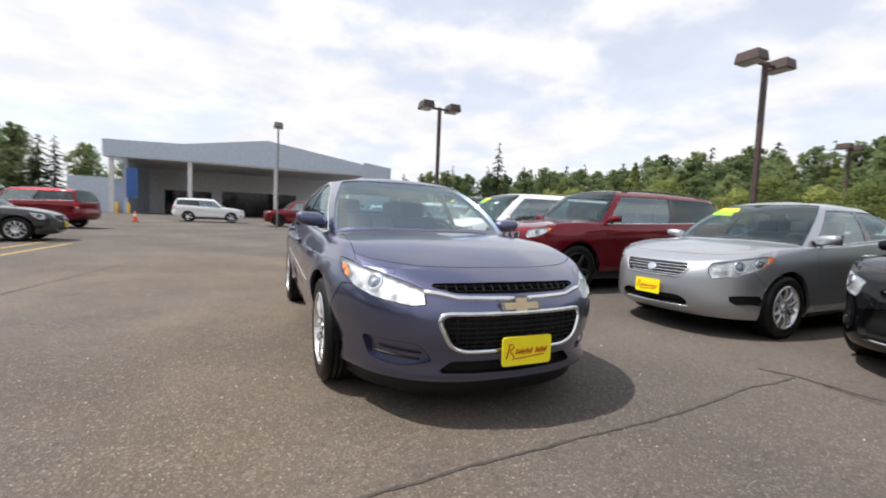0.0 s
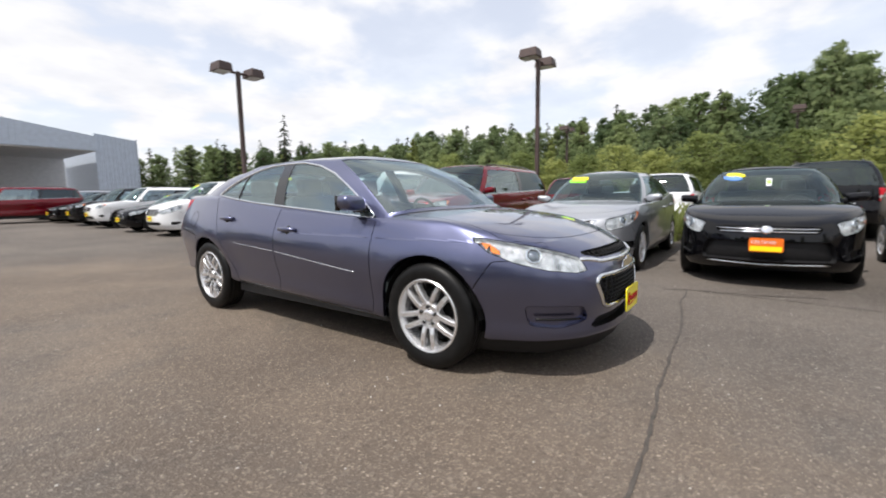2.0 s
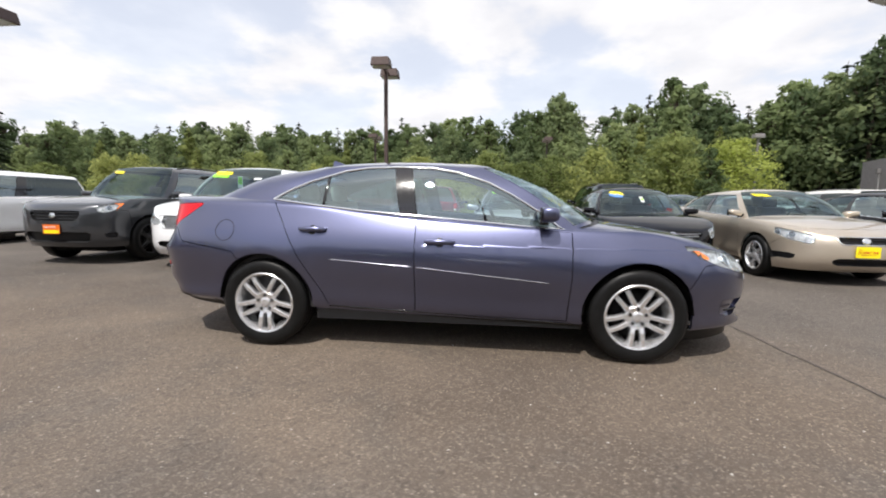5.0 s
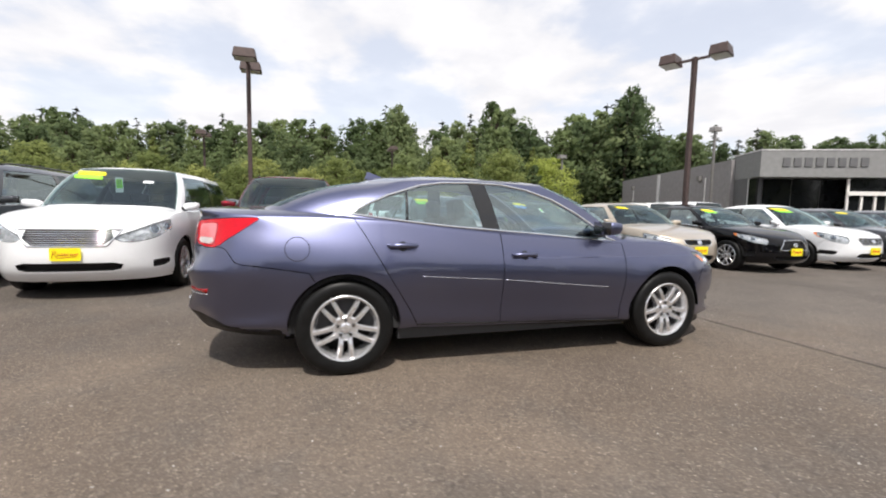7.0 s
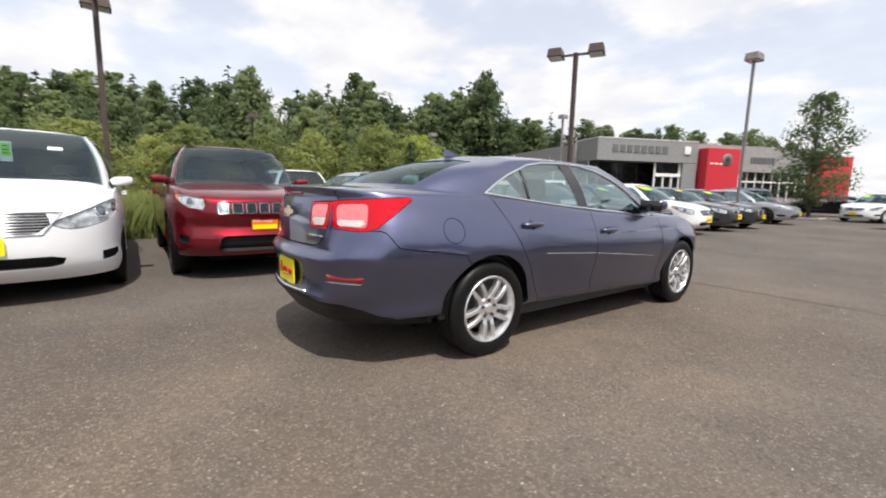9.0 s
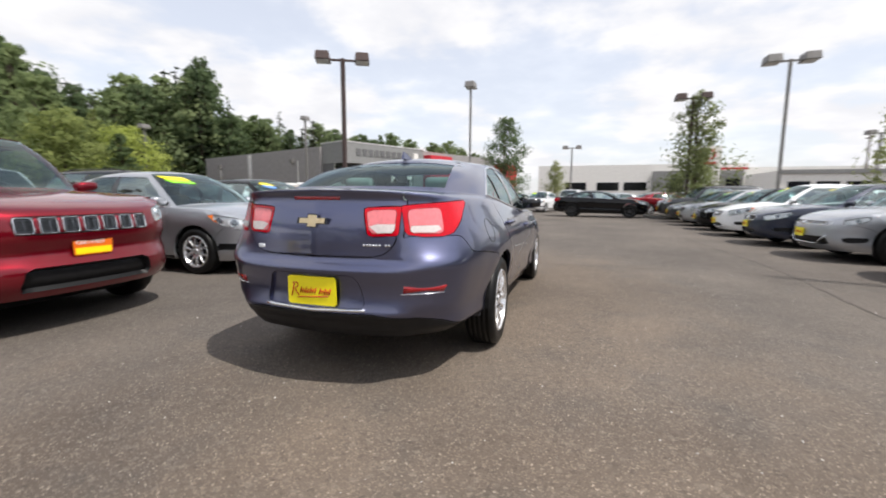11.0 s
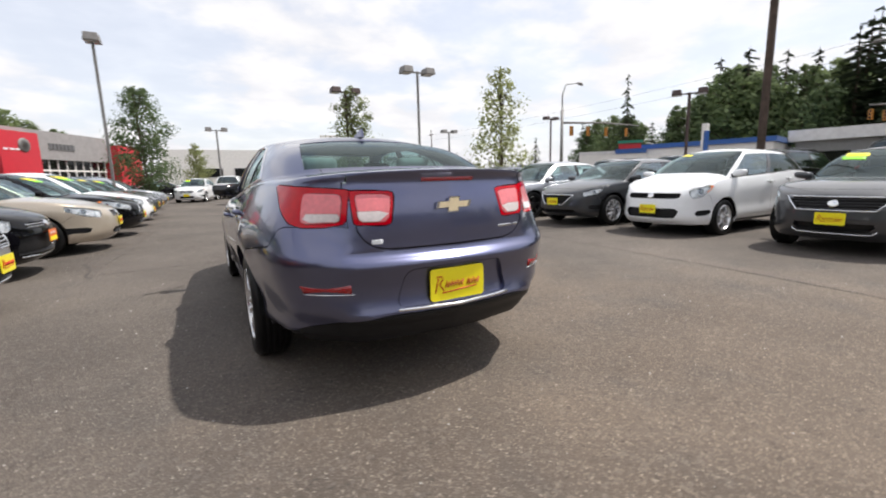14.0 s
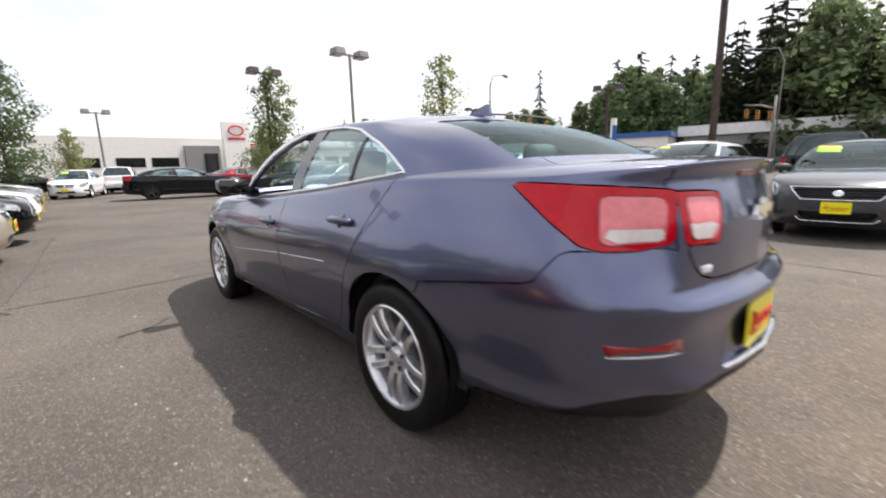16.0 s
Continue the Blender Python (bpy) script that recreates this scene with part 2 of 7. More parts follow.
def tube(path, r, seg=8, closed=False):
    """Verts and faces of a round tube along a path; r may be a list."""
    pts = [Vector(p) for p in path]
    n = len(pts)
    rs = r if isinstance(r, (list, tuple)) else [r] * n
    vs, fs = [], []
    side = None
    for i, p in enumerate(pts):
        a = pts[(i - 1) % n] if closed else pts[max(i - 1, 0)]
        b = pts[(i + 1) % n] if closed else pts[min(i + 1, n - 1)]
        t = (b - a).normalized()
        if side is None:
            side = t.cross(Vector((0, 0, 1)))
            if side.length < 0.05:
                side = t.cross(Vector((1, 0, 0)))
        side = (side - t * side.dot(t)).normalized()
        up = t.cross(side)
        for s in range(seg):
            q = 2 * math.pi * s / seg
            vs.append(p + (side * math.cos(q) + up * math.sin(q)) * rs[i])
    for i in range(n if closed else n - 1):
        j = (i + 1) % n
        for s in range(seg):
            t = (s + 1) % seg
            fs.append((i * seg + s, i * seg + t, j * seg + t, j * seg + s))
    if not closed:
        fs.append(tuple(reversed(range(seg))))
        fs.append(tuple(range((n - 1) * seg, n * seg)))
    return vs, fs


def hermite(x, Y, q):
    """Smooth curve through the rows of Y at the places x, read at q."""
    x, Y, q = np.asarray(x, float), np.asarray(Y, float), np.asarray(q, float)
    D = np.gradient(Y, x, axis=0)
    i = np.clip(np.searchsorted(x, q, side="right") - 1, 0, len(x) - 2)
    h = (x[i + 1] - x[i])
    t = (q - x[i]) / h
    if Y.ndim > 1:
        t, h = t[:, None], h[:, None]
    a, b = 2 * t**3 - 3 * t**2 + 1, t**3 - 2 * t**2 + t
    c, d = -2 * t**3 + 3 * t**2, t**3 - t**2
    return a * Y[i] + b * h * D[i] + c * Y[i + 1] + d * h * D[i + 1]


def curve_of(pairs):
    xs, ys = [p[0] for p in pairs], [p[1] for p in pairs]
    return lambda z: hermite(xs, ys, np.clip(z, xs[0], xs[-1]))


# ---- car bodies: one skin from sill over shoulder, deck and glass to the roof ----
def car_form(p):
    """The 16 ribs of a car's half: shoulder line, foot of the glass, edge of the roof."""
    W, Lf, Lr = p["W"], p["Lf"], p["Lr"]
    ox = np.array([0, .324, .595, .80, .919, .968, .995, 1, 1, .99, .962, .93, .865, .67, .324, 0]) * W
    fy = Lf - p.get("rf", 1.0) * np.array([0, .025, .12, .30, .54, .89])
    ry = Lr + p.get("rr", 1.0) * np.array([1.185, .735, .485, .245, .075, .015, 0])
    ry = ry + np.array(p.get("round_tail", [0] * 7))
    oy = np.concatenate([fy, fy[5] + (ry[0] - fy[5]) * np.array([.22, .53, .78]), ry])
    zn, bf, br, zt = p["z_nose"], p["belt_f"], p["belt_r"], p["z_tail"]
    oz = np.concatenate([zn + (bf - zn) * np.array([0, 0, .06, .25, .55, .88]), bf + (br - bf) * np.array([.0, .33, .68, 1.0]),
                         br + (zt - br) * np.array([.25, .4, .55, .75, .93, 1])])
    gx = np.array([0, .303, .54, .714, .81, .865, .914, .932, .932, .914, .849, .757, .627, .454, .216, 0])
    gx[10:] += p.get("rear_wide", 0.0) * np.array([.06, .12, .17, .15, .07, 0])
    gx = (gx - np.array(p.get("tuck", [0] * 16))) * W
    cy, rb = p["y_cowl"], p["y_rb"]
    gf = cy - p.get("cf", 1.0) * np.array([0, .015, .06, .12, .195, .28])
    gr = rb + p.get("rs", 1.0) * np.array([.83, .43, .22, .10, .04, .01, 0])
    gy = np.concatenate([gf, gf[5] + (gr[0] - gf[5]) * np.array([.17, .48, .76]), gr])
    zc, zr = p["z_cowl"], p["z_rb"]
    gz = np.concatenate([zc + (oz[5] + .018 - zc) * np.array([0, .0, .08, .27, .55, 1]), oz[6:10] + .02,
                         oz[9] + .02 + (zr - oz[9] - .02) * np.array([.55, .75, .87, .94, .98, 1])])
    X, yh, yt, zr1 = p["x_roof"], p["y_hdr"], p["y_rt"], p["z_rail"]
    rx = np.array([0, .365, .663, .83, .904, .945, .982, 1, .995, .975, .937, .862, .73, .53, .265, 0])
    rx[10:] += p.get("rear_wide", 0.0) * np.array([.03, .08, .10, .08, .04, 0])
    rx = rx * X
    hf = yh - np.array([0, .005, .025, .05, .08, .15])
    hr = yt + p.get("rs", 1.0) * np.array([.285, .145, .075, .035, .015, .005, 0])
    yy = np.concatenate([hf, hf[5] + (hr[0] - hf[5]) * np.array([.2, .44, .72]), hr])
    dz = np.array([.007, .005, .002, -.003, -.008, -.013, -.006, 0, -.004, -.02, -.04, -.04, -.032, -.02, -.012, -.010])
    dz[9:] *= p.get("drop", 1.0)
    return np.stack([ox, oy, oz], 1), np.stack([gx, gy, gz], 1), np.stack([rx, yy, zr1 + dz], 1)


def car_skin(p, cols, nw, nd, ng, nr):
    A, B, C = car_form(p)
    arc = np.concatenate([[0], np.cumsum(np.linalg.norm(np.diff(A[:, :2], axis=0), axis=1))])
    s = np.linspace(0, arc[-1], cols)
    k = np.interp(s, arc, np.arange(16))
    T = hermite(arc, np.concatenate([A, B, C], 1), s)
    O, G0, G1 = T[:, :3].copy(), T[:, 3:6].copy(), T[:, 6:9].copy()
    for e in (0, -1):
        O[e, 0] = G0[e, 0] = G1[e, 0] = 0
    d = np.gradient(O[:, :2], s, axis=0)
    n = np.stack([-d[:, 1], d[:, 0]], 1)
    n /= np.linalg.norm(n, axis=1)[:, None]
    n[0], n[-1] = (0, 1), (0, -1)
    zb = np.interp(k, [q[0] for q in p["zbot"]], [q[1] for q in p["zbot"]])
    side, front, rear = curve_of(p["side"]), curve_of(p["front"]), curve_of(p["rear"])
    rear_c = curve_of(p["rear_c"]) if "rear_c" in p else rear         # the haunches beside the lid
    hip = np.clip((O[:, 0] - .50) / .16, 0, 1)
    hip = hip * hip * (3 - 2 * hip)
    rows, zone, tt = [], [], []
    wy = p["wheels"]
    for a in np.linspace(0, 1, nw):
        z = zb + (O[:, 2] - zb) * a
        ins = n[:, 0]**2 * side(z + p.get("slope", .035) * np.clip(O[:, 1], -1.5, 1.5)) + n[:, 1]**2 * np.where(O[:, 1] > 0, front(z), rear(z) * (1 - hip) + rear_c(z) * hip)
        for w in wy:                                   # a slight swell round each arch
            r = np.hypot(O[:, 1] - w, z - p["r"])
            ins = ins - p.get("swell", .014) * n[:, 0]**2 * np.exp(-((r - p["arch"] - .02) / .085)**2)
        rows.append(np.stack([O[:, 0] - n[:, 0] * ins, O[:, 1] - n[:, 1] * ins, z], 1))
        zone.append(0), tt.append(a)
    top = rows[-1]
    length = np.linalg.norm(G0[:, :2] - top[:, :2], axis=1)
    for b in np.linspace(0, 1, nd)[1:]:
        q = top + (G0 - top) * b
        crown = p.get("crown", .045) * np.clip(length / 1.1, 0, 1.3) * (1 - p.get("flat_tail", .35) * (O[:, 1] < 0))
        q[:, 2] += crown * np.sin(math.pi * b**.82)
        rows.append(q)
        zone.append(1), tt.append(b)
    D = G1 - G0
    run, rise = np.linalg.norm(D[:, :2], axis=1), D[:, 2]
    ln = np.hypot(run, rise)
    for c in np.linspace(0, 1, ng)[1:]:
        q = G0 + D * c
        h = .055 * ln * np.sin(math.pi * c)
        q[:, :2] += n * (h * rise / ln)[:, None]
        q[:, 2] += h * run / ln
        rows.append(q)
        zone.append(2), tt.append(c)
    y0, y1, z0, z1 = G1[0, 1], G1[-1, 1], G1[0, 2], G1[-1, 2]
    la = np.concatenate([[0], np.cumsum(np.linalg.norm(np.diff(G1[:, :2], axis=0), axis=1))])
    f = la / la[-1]
    lift = 4 * f * (1 - f)
    S = np.stack([0 * f, y0 + (y1 - y0) * f, z0 + (z1 - z0) * f + (p["z_roof"] - (z0 + z1) / 2) * lift**.7], 1)
    for e in np.linspace(0, 1, nr)[1:]:
        q = G1 + (S - G1) * e
        q[:, 2] = G1[:, 2] + (S[:, 2] - G1[:, 2]) * (1 - (1 - e)**1.9)
        rows.append(q)
        zone.append(3), tt.append(e)
    for q in rows:
        q[0, 0] = q[-1, 0] = 0
    V = np.array(rows)
    R = len(rows)
    soft = p.get("soft_shoulder", 0)
    if soft:                                           # a wide radius along fender and door tops, the tail kept crisp
        keep = np.clip((O[:, 1] + 2.0) / .5, 0, 1)[None, :, None]
        a0, a1 = nw - 1 - soft, nw - 1 + soft
        for _ in range(soft * 3):
            m = (V[a0 - 1:a1 - 1] + 2 * V[a0:a1] + V[a0 + 1:a1 + 1]) / 4
            V[a0:a1] += (m - V[a0:a1]) * keep
    idx = np.arange(R * cols).reshape(R, cols)
    F = np.stack([idx[:-1, :-1], idx[1:, :-1], idx[1:, 1:], idx[:-1, 1:]], -1).reshape(-1, 4)
    zo = np.repeat(np.array(zone[1:]), cols - 1)
    tv = np.array(tt)
    tf = np.repeat(np.where(np.array(zone[1:]) != np.array(zone[:-1]), tv[1:] / 2, (tv[1:] + tv[:-1]) / 2), cols - 1)
    kf = np.tile((k[1:] + k[:-1]) / 2, R - 1)
    return V.reshape(-1, 3), F, zo, kf, tf


def vertex_normals(V, F):
    e = np.cross(V[F[:, 2]] - V[F[:, 0]], V[F[:, 3]] - V[F[:, 1]])
    N = np.zeros_like(V)
    for c in range(4):
        np.add.at(N, F[:, c], e)
    ln = np.linalg.norm(N, axis=1)
    return N / np.maximum(ln, 1e-12)[:, None]


R2 = math.sqrt(0.5)
VIEW = {  # the way a cut looks at the car: towards, right, up
    "side": ((1, 0, 0), (0, 1, 0), (0, 0, 1)), "front": ((0, 1, 0), (1, 0, 0), (0, 0, 1)),
    "rear": ((0, -1, 0), (1, 0, 0), (0, 0, 1)), "top": ((0, 0, 1), (1, 0, 0), (0, 1, 0)),
    "fcorner": ((R2, R2, 0), (R2, -R2, 0), (0, 0, 1)), "rcorner": ((R2, -R2, 0), (R2, R2, 0), (0, 0, 1)),
}


def in_poly(P, poly):
    inside = np.zeros(len(P), bool)
    n = len(poly)
    for i in range(n):
        (x0, y0), (x1, y1) = poly[i], poly[(i + 1) % n]
        if y0 == y1:
            continue
        hit = ((y0 > P[:, 1]) != (y1 > P[:, 1])) & (P[:, 0] < (x1 - x0) * (P[:, 1] - y0) / (y1 - y0) + x0)
        inside ^= hit
    return inside


def rounded(poly, r=0.02, n=3):
    """The polygon with its corners cut round."""
    out = []
    m = len(poly)
    for i in range(m):
        a, b, c = (np.array(poly[(i + d) % m], float) for d in (-1, 0, 1))
        u, v = a - b, c - b
        ra, rc = min(r, np.linalg.norm(u) * .45), min(r, np.linalg.norm(v) * .45)
        p, q = b + u / np.linalg.norm(u) * ra, b + v / np.linalg.norm(v) * rc
        for t in np.linspace(0, 1, n):
            out.append(tuple((1 - t)**2 * p + 2 * t * (1 - t) * b + t * t * q))
    return out


class Skin:
    """A car's half skin, whose faces get the names of the panels they belong to."""

    def __init__(self, p, fine=1.0):
        self.p = p
        self.V, self.F, self.zone, self.k, self.t = car_skin(p, int(230 * fine), int(44 * fine), int(26 * fine), int(26 * fine), int(14 * fine))
        cols = int(230 * fine)
        G = vertex_normals(self.V, self.F).reshape(-1, cols, 3)
        for _ in range(4):                             # even highlights along the car
            G[:, 1:-1] = (G[:, :-2] + 2 * G[:, 1:-1] + G[:, 2:]) / 4
        if p.get("soft_shoulder"):
            n = int(44 * fine)
            fore = np.clip((self.V.reshape(-1, cols, 3)[n - 1, :, 1] + 1.9) / .4, 0, 1)[None, :, None]
            for _ in range(14):
                G[2:n + 10] += (G[1:n + 9] / 4 + G[2:n + 10] / 2 + G[3:n + 11] / 4 - G[2:n + 10]) * fore
        self.N = (G / np.linalg.norm(G, axis=2)[:, :, None]).reshape(-1, 3)
        self.V0 = self.V.copy()
        self.locked = np.zeros(len(self.V), bool)
        self.label = np.array(["body"] * len(self.F), dtype="<U24")
        self.thr = 0.0125 / fine

    def cut(self, name, view, poly, only=None, face=0.12, snap=True):
        """Names the faces that lie inside the polygon as seen in that view, after drawing the mesh to its outline."""
        p, u, v = (np.array(q, float) for q in VIEW[view])
        poly = [tuple(map(float, q)) for q in poly]
        P = np.array(poly)
        UV = np.stack([self.V @ u, self.V @ v], 1)
        front = self.N @ p > face
        near = front & ((UV > P.min(0) - .08) & (UV < P.max(0) + .08)).all(1)
        inside = np.zeros(len(self.V), bool)
        inside[near] = in_poly(UV[near], poly)
        on = np.zeros(len(self.V), bool)
        if snap:
            f = self.F[near[self.F].any(1)]
            e = np.concatenate([f[:, [0, 1]], f[:, [1, 2]], f[:, [2, 3]], f[:, [3, 0]]])
            e = np.unique(np.sort(e, 1), axis=0)
            e = e[(inside[e[:, 0]] != inside[e[:, 1]]) & near[e].all(1)]
            a, b = UV[e[:, 0]], UV[e[:, 1]]
            best = np.full(len(e), .5)
            hit = np.zeros(len(e), bool)
            d = b - a
            for i in range(len(P)):
                q, r = P[i], P[(i + 1) % len(P)] - P[i]
                den = d[:, 0] * r[1] - d[:, 1] * r[0]
                ok = np.abs(den) > 1e-12
                w = q - a
                dn = np.where(ok, den, 1)
                t = (w[:, 0] * r[1] - w[:, 1] * r[0]) / dn
                g = (w[:, 0] * d[:, 1] - w[:, 1] * d[:, 0]) / dn
                m = ok & (t >= 0) & (t <= 1) & (g >= -1e-9) & (g <= 1 + 1e-9) & ~hit
                best[m], hit[m] = t[m], True
            length = np.linalg.norm(self.V[e[:, 1]] - self.V[e[:, 0]], axis=1)
            target, cost = {}, {}
            for (i, j), t, ok, L in zip(e.tolist(), best.tolist(), hit.tolist(), length.tolist()):
                if not ok:
                    continue
                x = self.V[i] + (self.V[j] - self.V[i]) * t
                k, c = (i, t * L) if t < .5 else (j, (1 - t) * L)
                if self.locked[k]:
                    k, c = (j, (1 - t) * L) if k == i else (i, t * L)
                    if self.locked[k]:
                        continue
                if k not in cost or c < cost[k]:
                    target[k], cost[k] = x, c
            for k, x in target.items():
                self.V[k] = x
                on[k] = True
                self.locked[k] = True
            self.V[np.abs(self.V0[:, 0]) < 1e-6, 0] = 0
        # a quad whose opposite corners lie on the outline is cut along them
        F = self.F
        touched = np.where((on[F].sum(1) >= 2) & near[F].any(1) & (F[:, 2] != F[:, 3]))[0]
        more = []
        for n in touched.tolist():
            q = F[n]
            for s in (0, 1):
                i, j, k, m = q[s], q[(s + 1) % 4], q[(s + 2) % 4], q[(s + 3) % 4]
                if on[i] and on[k] and not on[j] and not on[m] and inside[j] != inside[m]:
                    self.F[n] = (i, j, k, k)
                    more.append((n, (i, k, m, m)))
                    break
        if more:
            ids = [n for n, _ in more]
            self.F = np.concatenate([self.F, np.array([q for _, q in more])])
            self.zone = np.concatenate([self.zone, self.zone[ids]])
            self.k = np.concatenate([self.k, self.k[ids]])
            self.t = np.concatenate([self.t, self.t[ids]])
            self.label = np.concatenate([self.label, self.label[ids]])
        F = self.F
        off = ~on[F]
        cnt = off.sum(1)
        share = (inside[F] & off).sum(1) / np.maximum(cnt, 1)
        Cn = self.V[F].mean(1)
        mid = in_poly(np.stack([Cn @ u, Cn @ v], 1), poly)
        m = np.where(cnt > 0, share > .5, mid) & (self.N[F].mean(1) @ p > face)
        m |= (share == .5) & (cnt > 0) & mid & (self.N[F].mean(1) @ p > face)
        if only is not None:
            m &= np.isin(self.label, only)
        self.label[m] = name
        return m

    def mark(self, name, mask, only=("body",)):
        self.label[mask & np.isin(self.label, only)] = name

    def tree(self):
        from mathutils.bvhtree import BVHTree
        V = np.concatenate([self.V0, self.V0 * (-1, 1, 1)])
        n = len(self.V0)
        F = np.concatenate([self.F, self.F[:, ::-1] + n])
        return BVHTree.FromPolygons(V.tolist(), F.tolist())

    def panel(self, name, side=0, gap=0.0032, lip=0.014, sink=0.0, smooth=True):
        """Verts and faces of a panel: side 1 right, -1 left, 0 both halves as one."""
        f = self.F[self.label == name]
        if not len(f):
            return None
        ids, inv = np.unique(f, return_inverse=True)
        V, N, f = self.V[ids], self.N[ids], inv.reshape(-1, 4)
        flip = np.array((-1, 1, 1))
        if side == -1:
            V, N, f = V * flip, N * flip, f[:, ::-1]
        elif side == 0:
            n = len(V)
            seam = np.abs(V[:, 0]) < 1e-6
            twin = np.where(seam, np.arange(n), np.arange(n) + n)
            V, N = np.concatenate([V, V * flip]), np.concatenate([N, N * flip])
            N[np.concatenate([seam, seam]), 0] = 0
            f = np.concatenate([f, twin[f][:, ::-1]])
        V = V - N * sink
        out = N
        if lip or gap:
            e = np.concatenate([f[:, [0, 1]], f[:, [1, 2]], f[:, [2, 3]], f[:, [3, 0]]])
            e = e[e[:, 0] != e[:, 1]]
            key = np.sort(e, 1)
            _, first, cnt = np.unique(key, axis=0, return_index=True, return_counts=True)
            be = e[first[cnt == 1]]
            if gap and len(be):
                cen = V[f].mean(1)
                acc, c = np.zeros_like(V), np.zeros(len(V))
                for q in range(4):
                    np.add.at(acc, f[:, q], cen)
                    np.add.at(c, f[:, q], 1)
                b = np.unique(be)
                dv = acc[b] / c[b][:, None] - V[b]
                L = np.linalg.norm(dv, axis=1)
                V[b] += dv / np.maximum(L, 1e-9)[:, None] * np.minimum(gap, L * .4)[:, None]
            if lip and len(be):
                b, inv = np.unique(be, return_inverse=True)
                be2 = inv.reshape(-1, 2)
                n = len(V)
                V = np.concatenate([V, V[b], V[b] - N[b] * lip])
                out = np.concatenate([N, N[b] * 0, N[b] * 0])      # the folded edge keeps its own facing
                m = len(b)
                q = np.stack([n + be2[:, 1], n + be2[:, 0], n + m + be2[:, 0], n + m + be2[:, 1]], 1)
                f = np.concatenate([f, q])
        return V, f, out


def panel_mesh(skin, name, mats, label_name=None, **kw):
    got = skin.panel(name, **kw)
    if got is None:
        return None
    V, f, N = got
    faces = []
    for q in f.tolist():
        r = [q[i] for i in range(4) if q[i] != q[i - 1]]
        if len(r) > 2:
            faces.append(r)
    me = mesh_of(label_name or name, V, faces, mats)
    me.normals_split_custom_set_from_vertices([tuple(map(float, q)) for q in N])
    return me


class Surface:
    """Places things on a car's skin as seen in a view."""

    def __init__(self, skin):
        self.bvh = skin.tree()

    def at(self, view, u, v, mirror=False):
        p, a, b = (Vector(q) for q in VIEW[view])
        hit, nrm, _, _ = self.bvh.ray_cast(a * u + b * v + p * 6, -p)
        if hit is None:
            hit, nrm, _, _ = self.bvh.find_nearest(a * u + b * v + p * 1.2)
        if nrm.dot(p) < 0:
            nrm = -nrm
        if mirror:
            hit, nrm = Vector((-hit.x, hit.y, hit.z)), Vector((-nrm.x, nrm.y, nrm.z))
        return hit, nrm

    def strip(self, view, pts, width, height, mirror=False, closed=False, step=0.03, off=0.0, width_end=None):
        """A raised, rounded strip along a line on the skin."""
        path = []
        m = len(pts)
        for i in range(m if closed else m - 1):
            a, b = np.array(pts[i]), np.array(pts[(i + 1) % m])
            n = max(1, int(np.linalg.norm(b - a) / step))
            for j in range(n):
                path.append(a + (b - a) * j / n)
        if not closed:
            path.append(np.array(pts[-1]))
        got = [self.at(view, float(q[0]), float(q[1]), mirror) for q in path]
        n = len(got)
        vs, fs = [], []
        for i, (c, nr) in enumerate(got):
            a = got[(i - 1) % n if closed else max(i - 1, 0)][0]
            b = got[(i + 1) % n if closed else min(i + 1, n - 1)][0]
            t = (b - a).normalized()
            s = nr.cross(t).normalized()
            w = width if width_end is None else width + (width_end - width) * i / max(n - 1, 1)
            c = c + nr * off
            for sx, h in ((-.5, -.004), (-.42, height * .75), (0, height), (.42, height * .75), (.5, -.004)):
                vs.append(c + s * (sx * w) + nr * h)
        for i in range(n if closed else n - 1):
            j = (i + 1) % n
            for q in range(4):
                fs.append((i * 5 + q, j * 5 + q, j * 5 + q + 1, i * 5 + q + 1))
        if not closed:
            fs += [(0, 1, 2, 3, 4), tuple((n - 1) * 5 + q for q in (4, 3, 2, 1, 0))]
        return vs, fs

    def patch(self, view, poly, height, mirror=False, off=0.0, rings=3):
        """A raised plate of that outline which follows the skin."""
        P = np.array(poly, float)
        c = P.mean(0)
        vs, fs = [], []
        n = len(P)
        for r in range(rings):
            for q in c + (P - c) * (1 - r / rings):
                h, nr = self.at(view, float(q[0]), float(q[1]), mirror)
                vs.append(h + nr * (off + height))
        h, nr = self.at(view, float(c[0]), float(c[1]), mirror)
        vs.append(h + nr * (off + height))
        base = len(vs)
        for q in P:
            h, nr = self.at(view, float(q[0]), float(q[1]), mirror)
            vs.append(h + nr * (off - .006))
        for r in range(rings - 1):
            for i in range(n):
                j = (i + 1) % n
                fs.append((r * n + i, r * n + j, (r + 1) * n + j, (r + 1) * n + i))
        for i in range(n):
            j = (i + 1) % n
            fs.append(((rings - 1) * n + i, (rings - 1) * n + j, base - 1))
            fs.append((base + i, base + j, j, i))
        return vs, fs


# ---- wheels ----
def tyre_mesh(r, rim, w, grooves=True):
    h = w / 2
    side = [(-h * .80, rim - .012), (-h * .93, rim + .012), (-h * 1.02, rim + (r - rim) * .45), (-h * .98, rim + (r - rim) * .72), (-h * .86, r - .012), (-h * .72, r - .002)]
    tread = []
    for g in (-.48, -.16, .16, .48) if grooves else ():
        tread += [(h * g - .010, r + .001), (h * g - .007, r - .007), (h * g + .007, r - .007), (h * g + .010, r + .001)]
    prof = side + tread + [(-a, b) for a, b in reversed(side)]
    return lathe_mesh("tyre", prof, M["rubber"], 56 if grooves else 26)


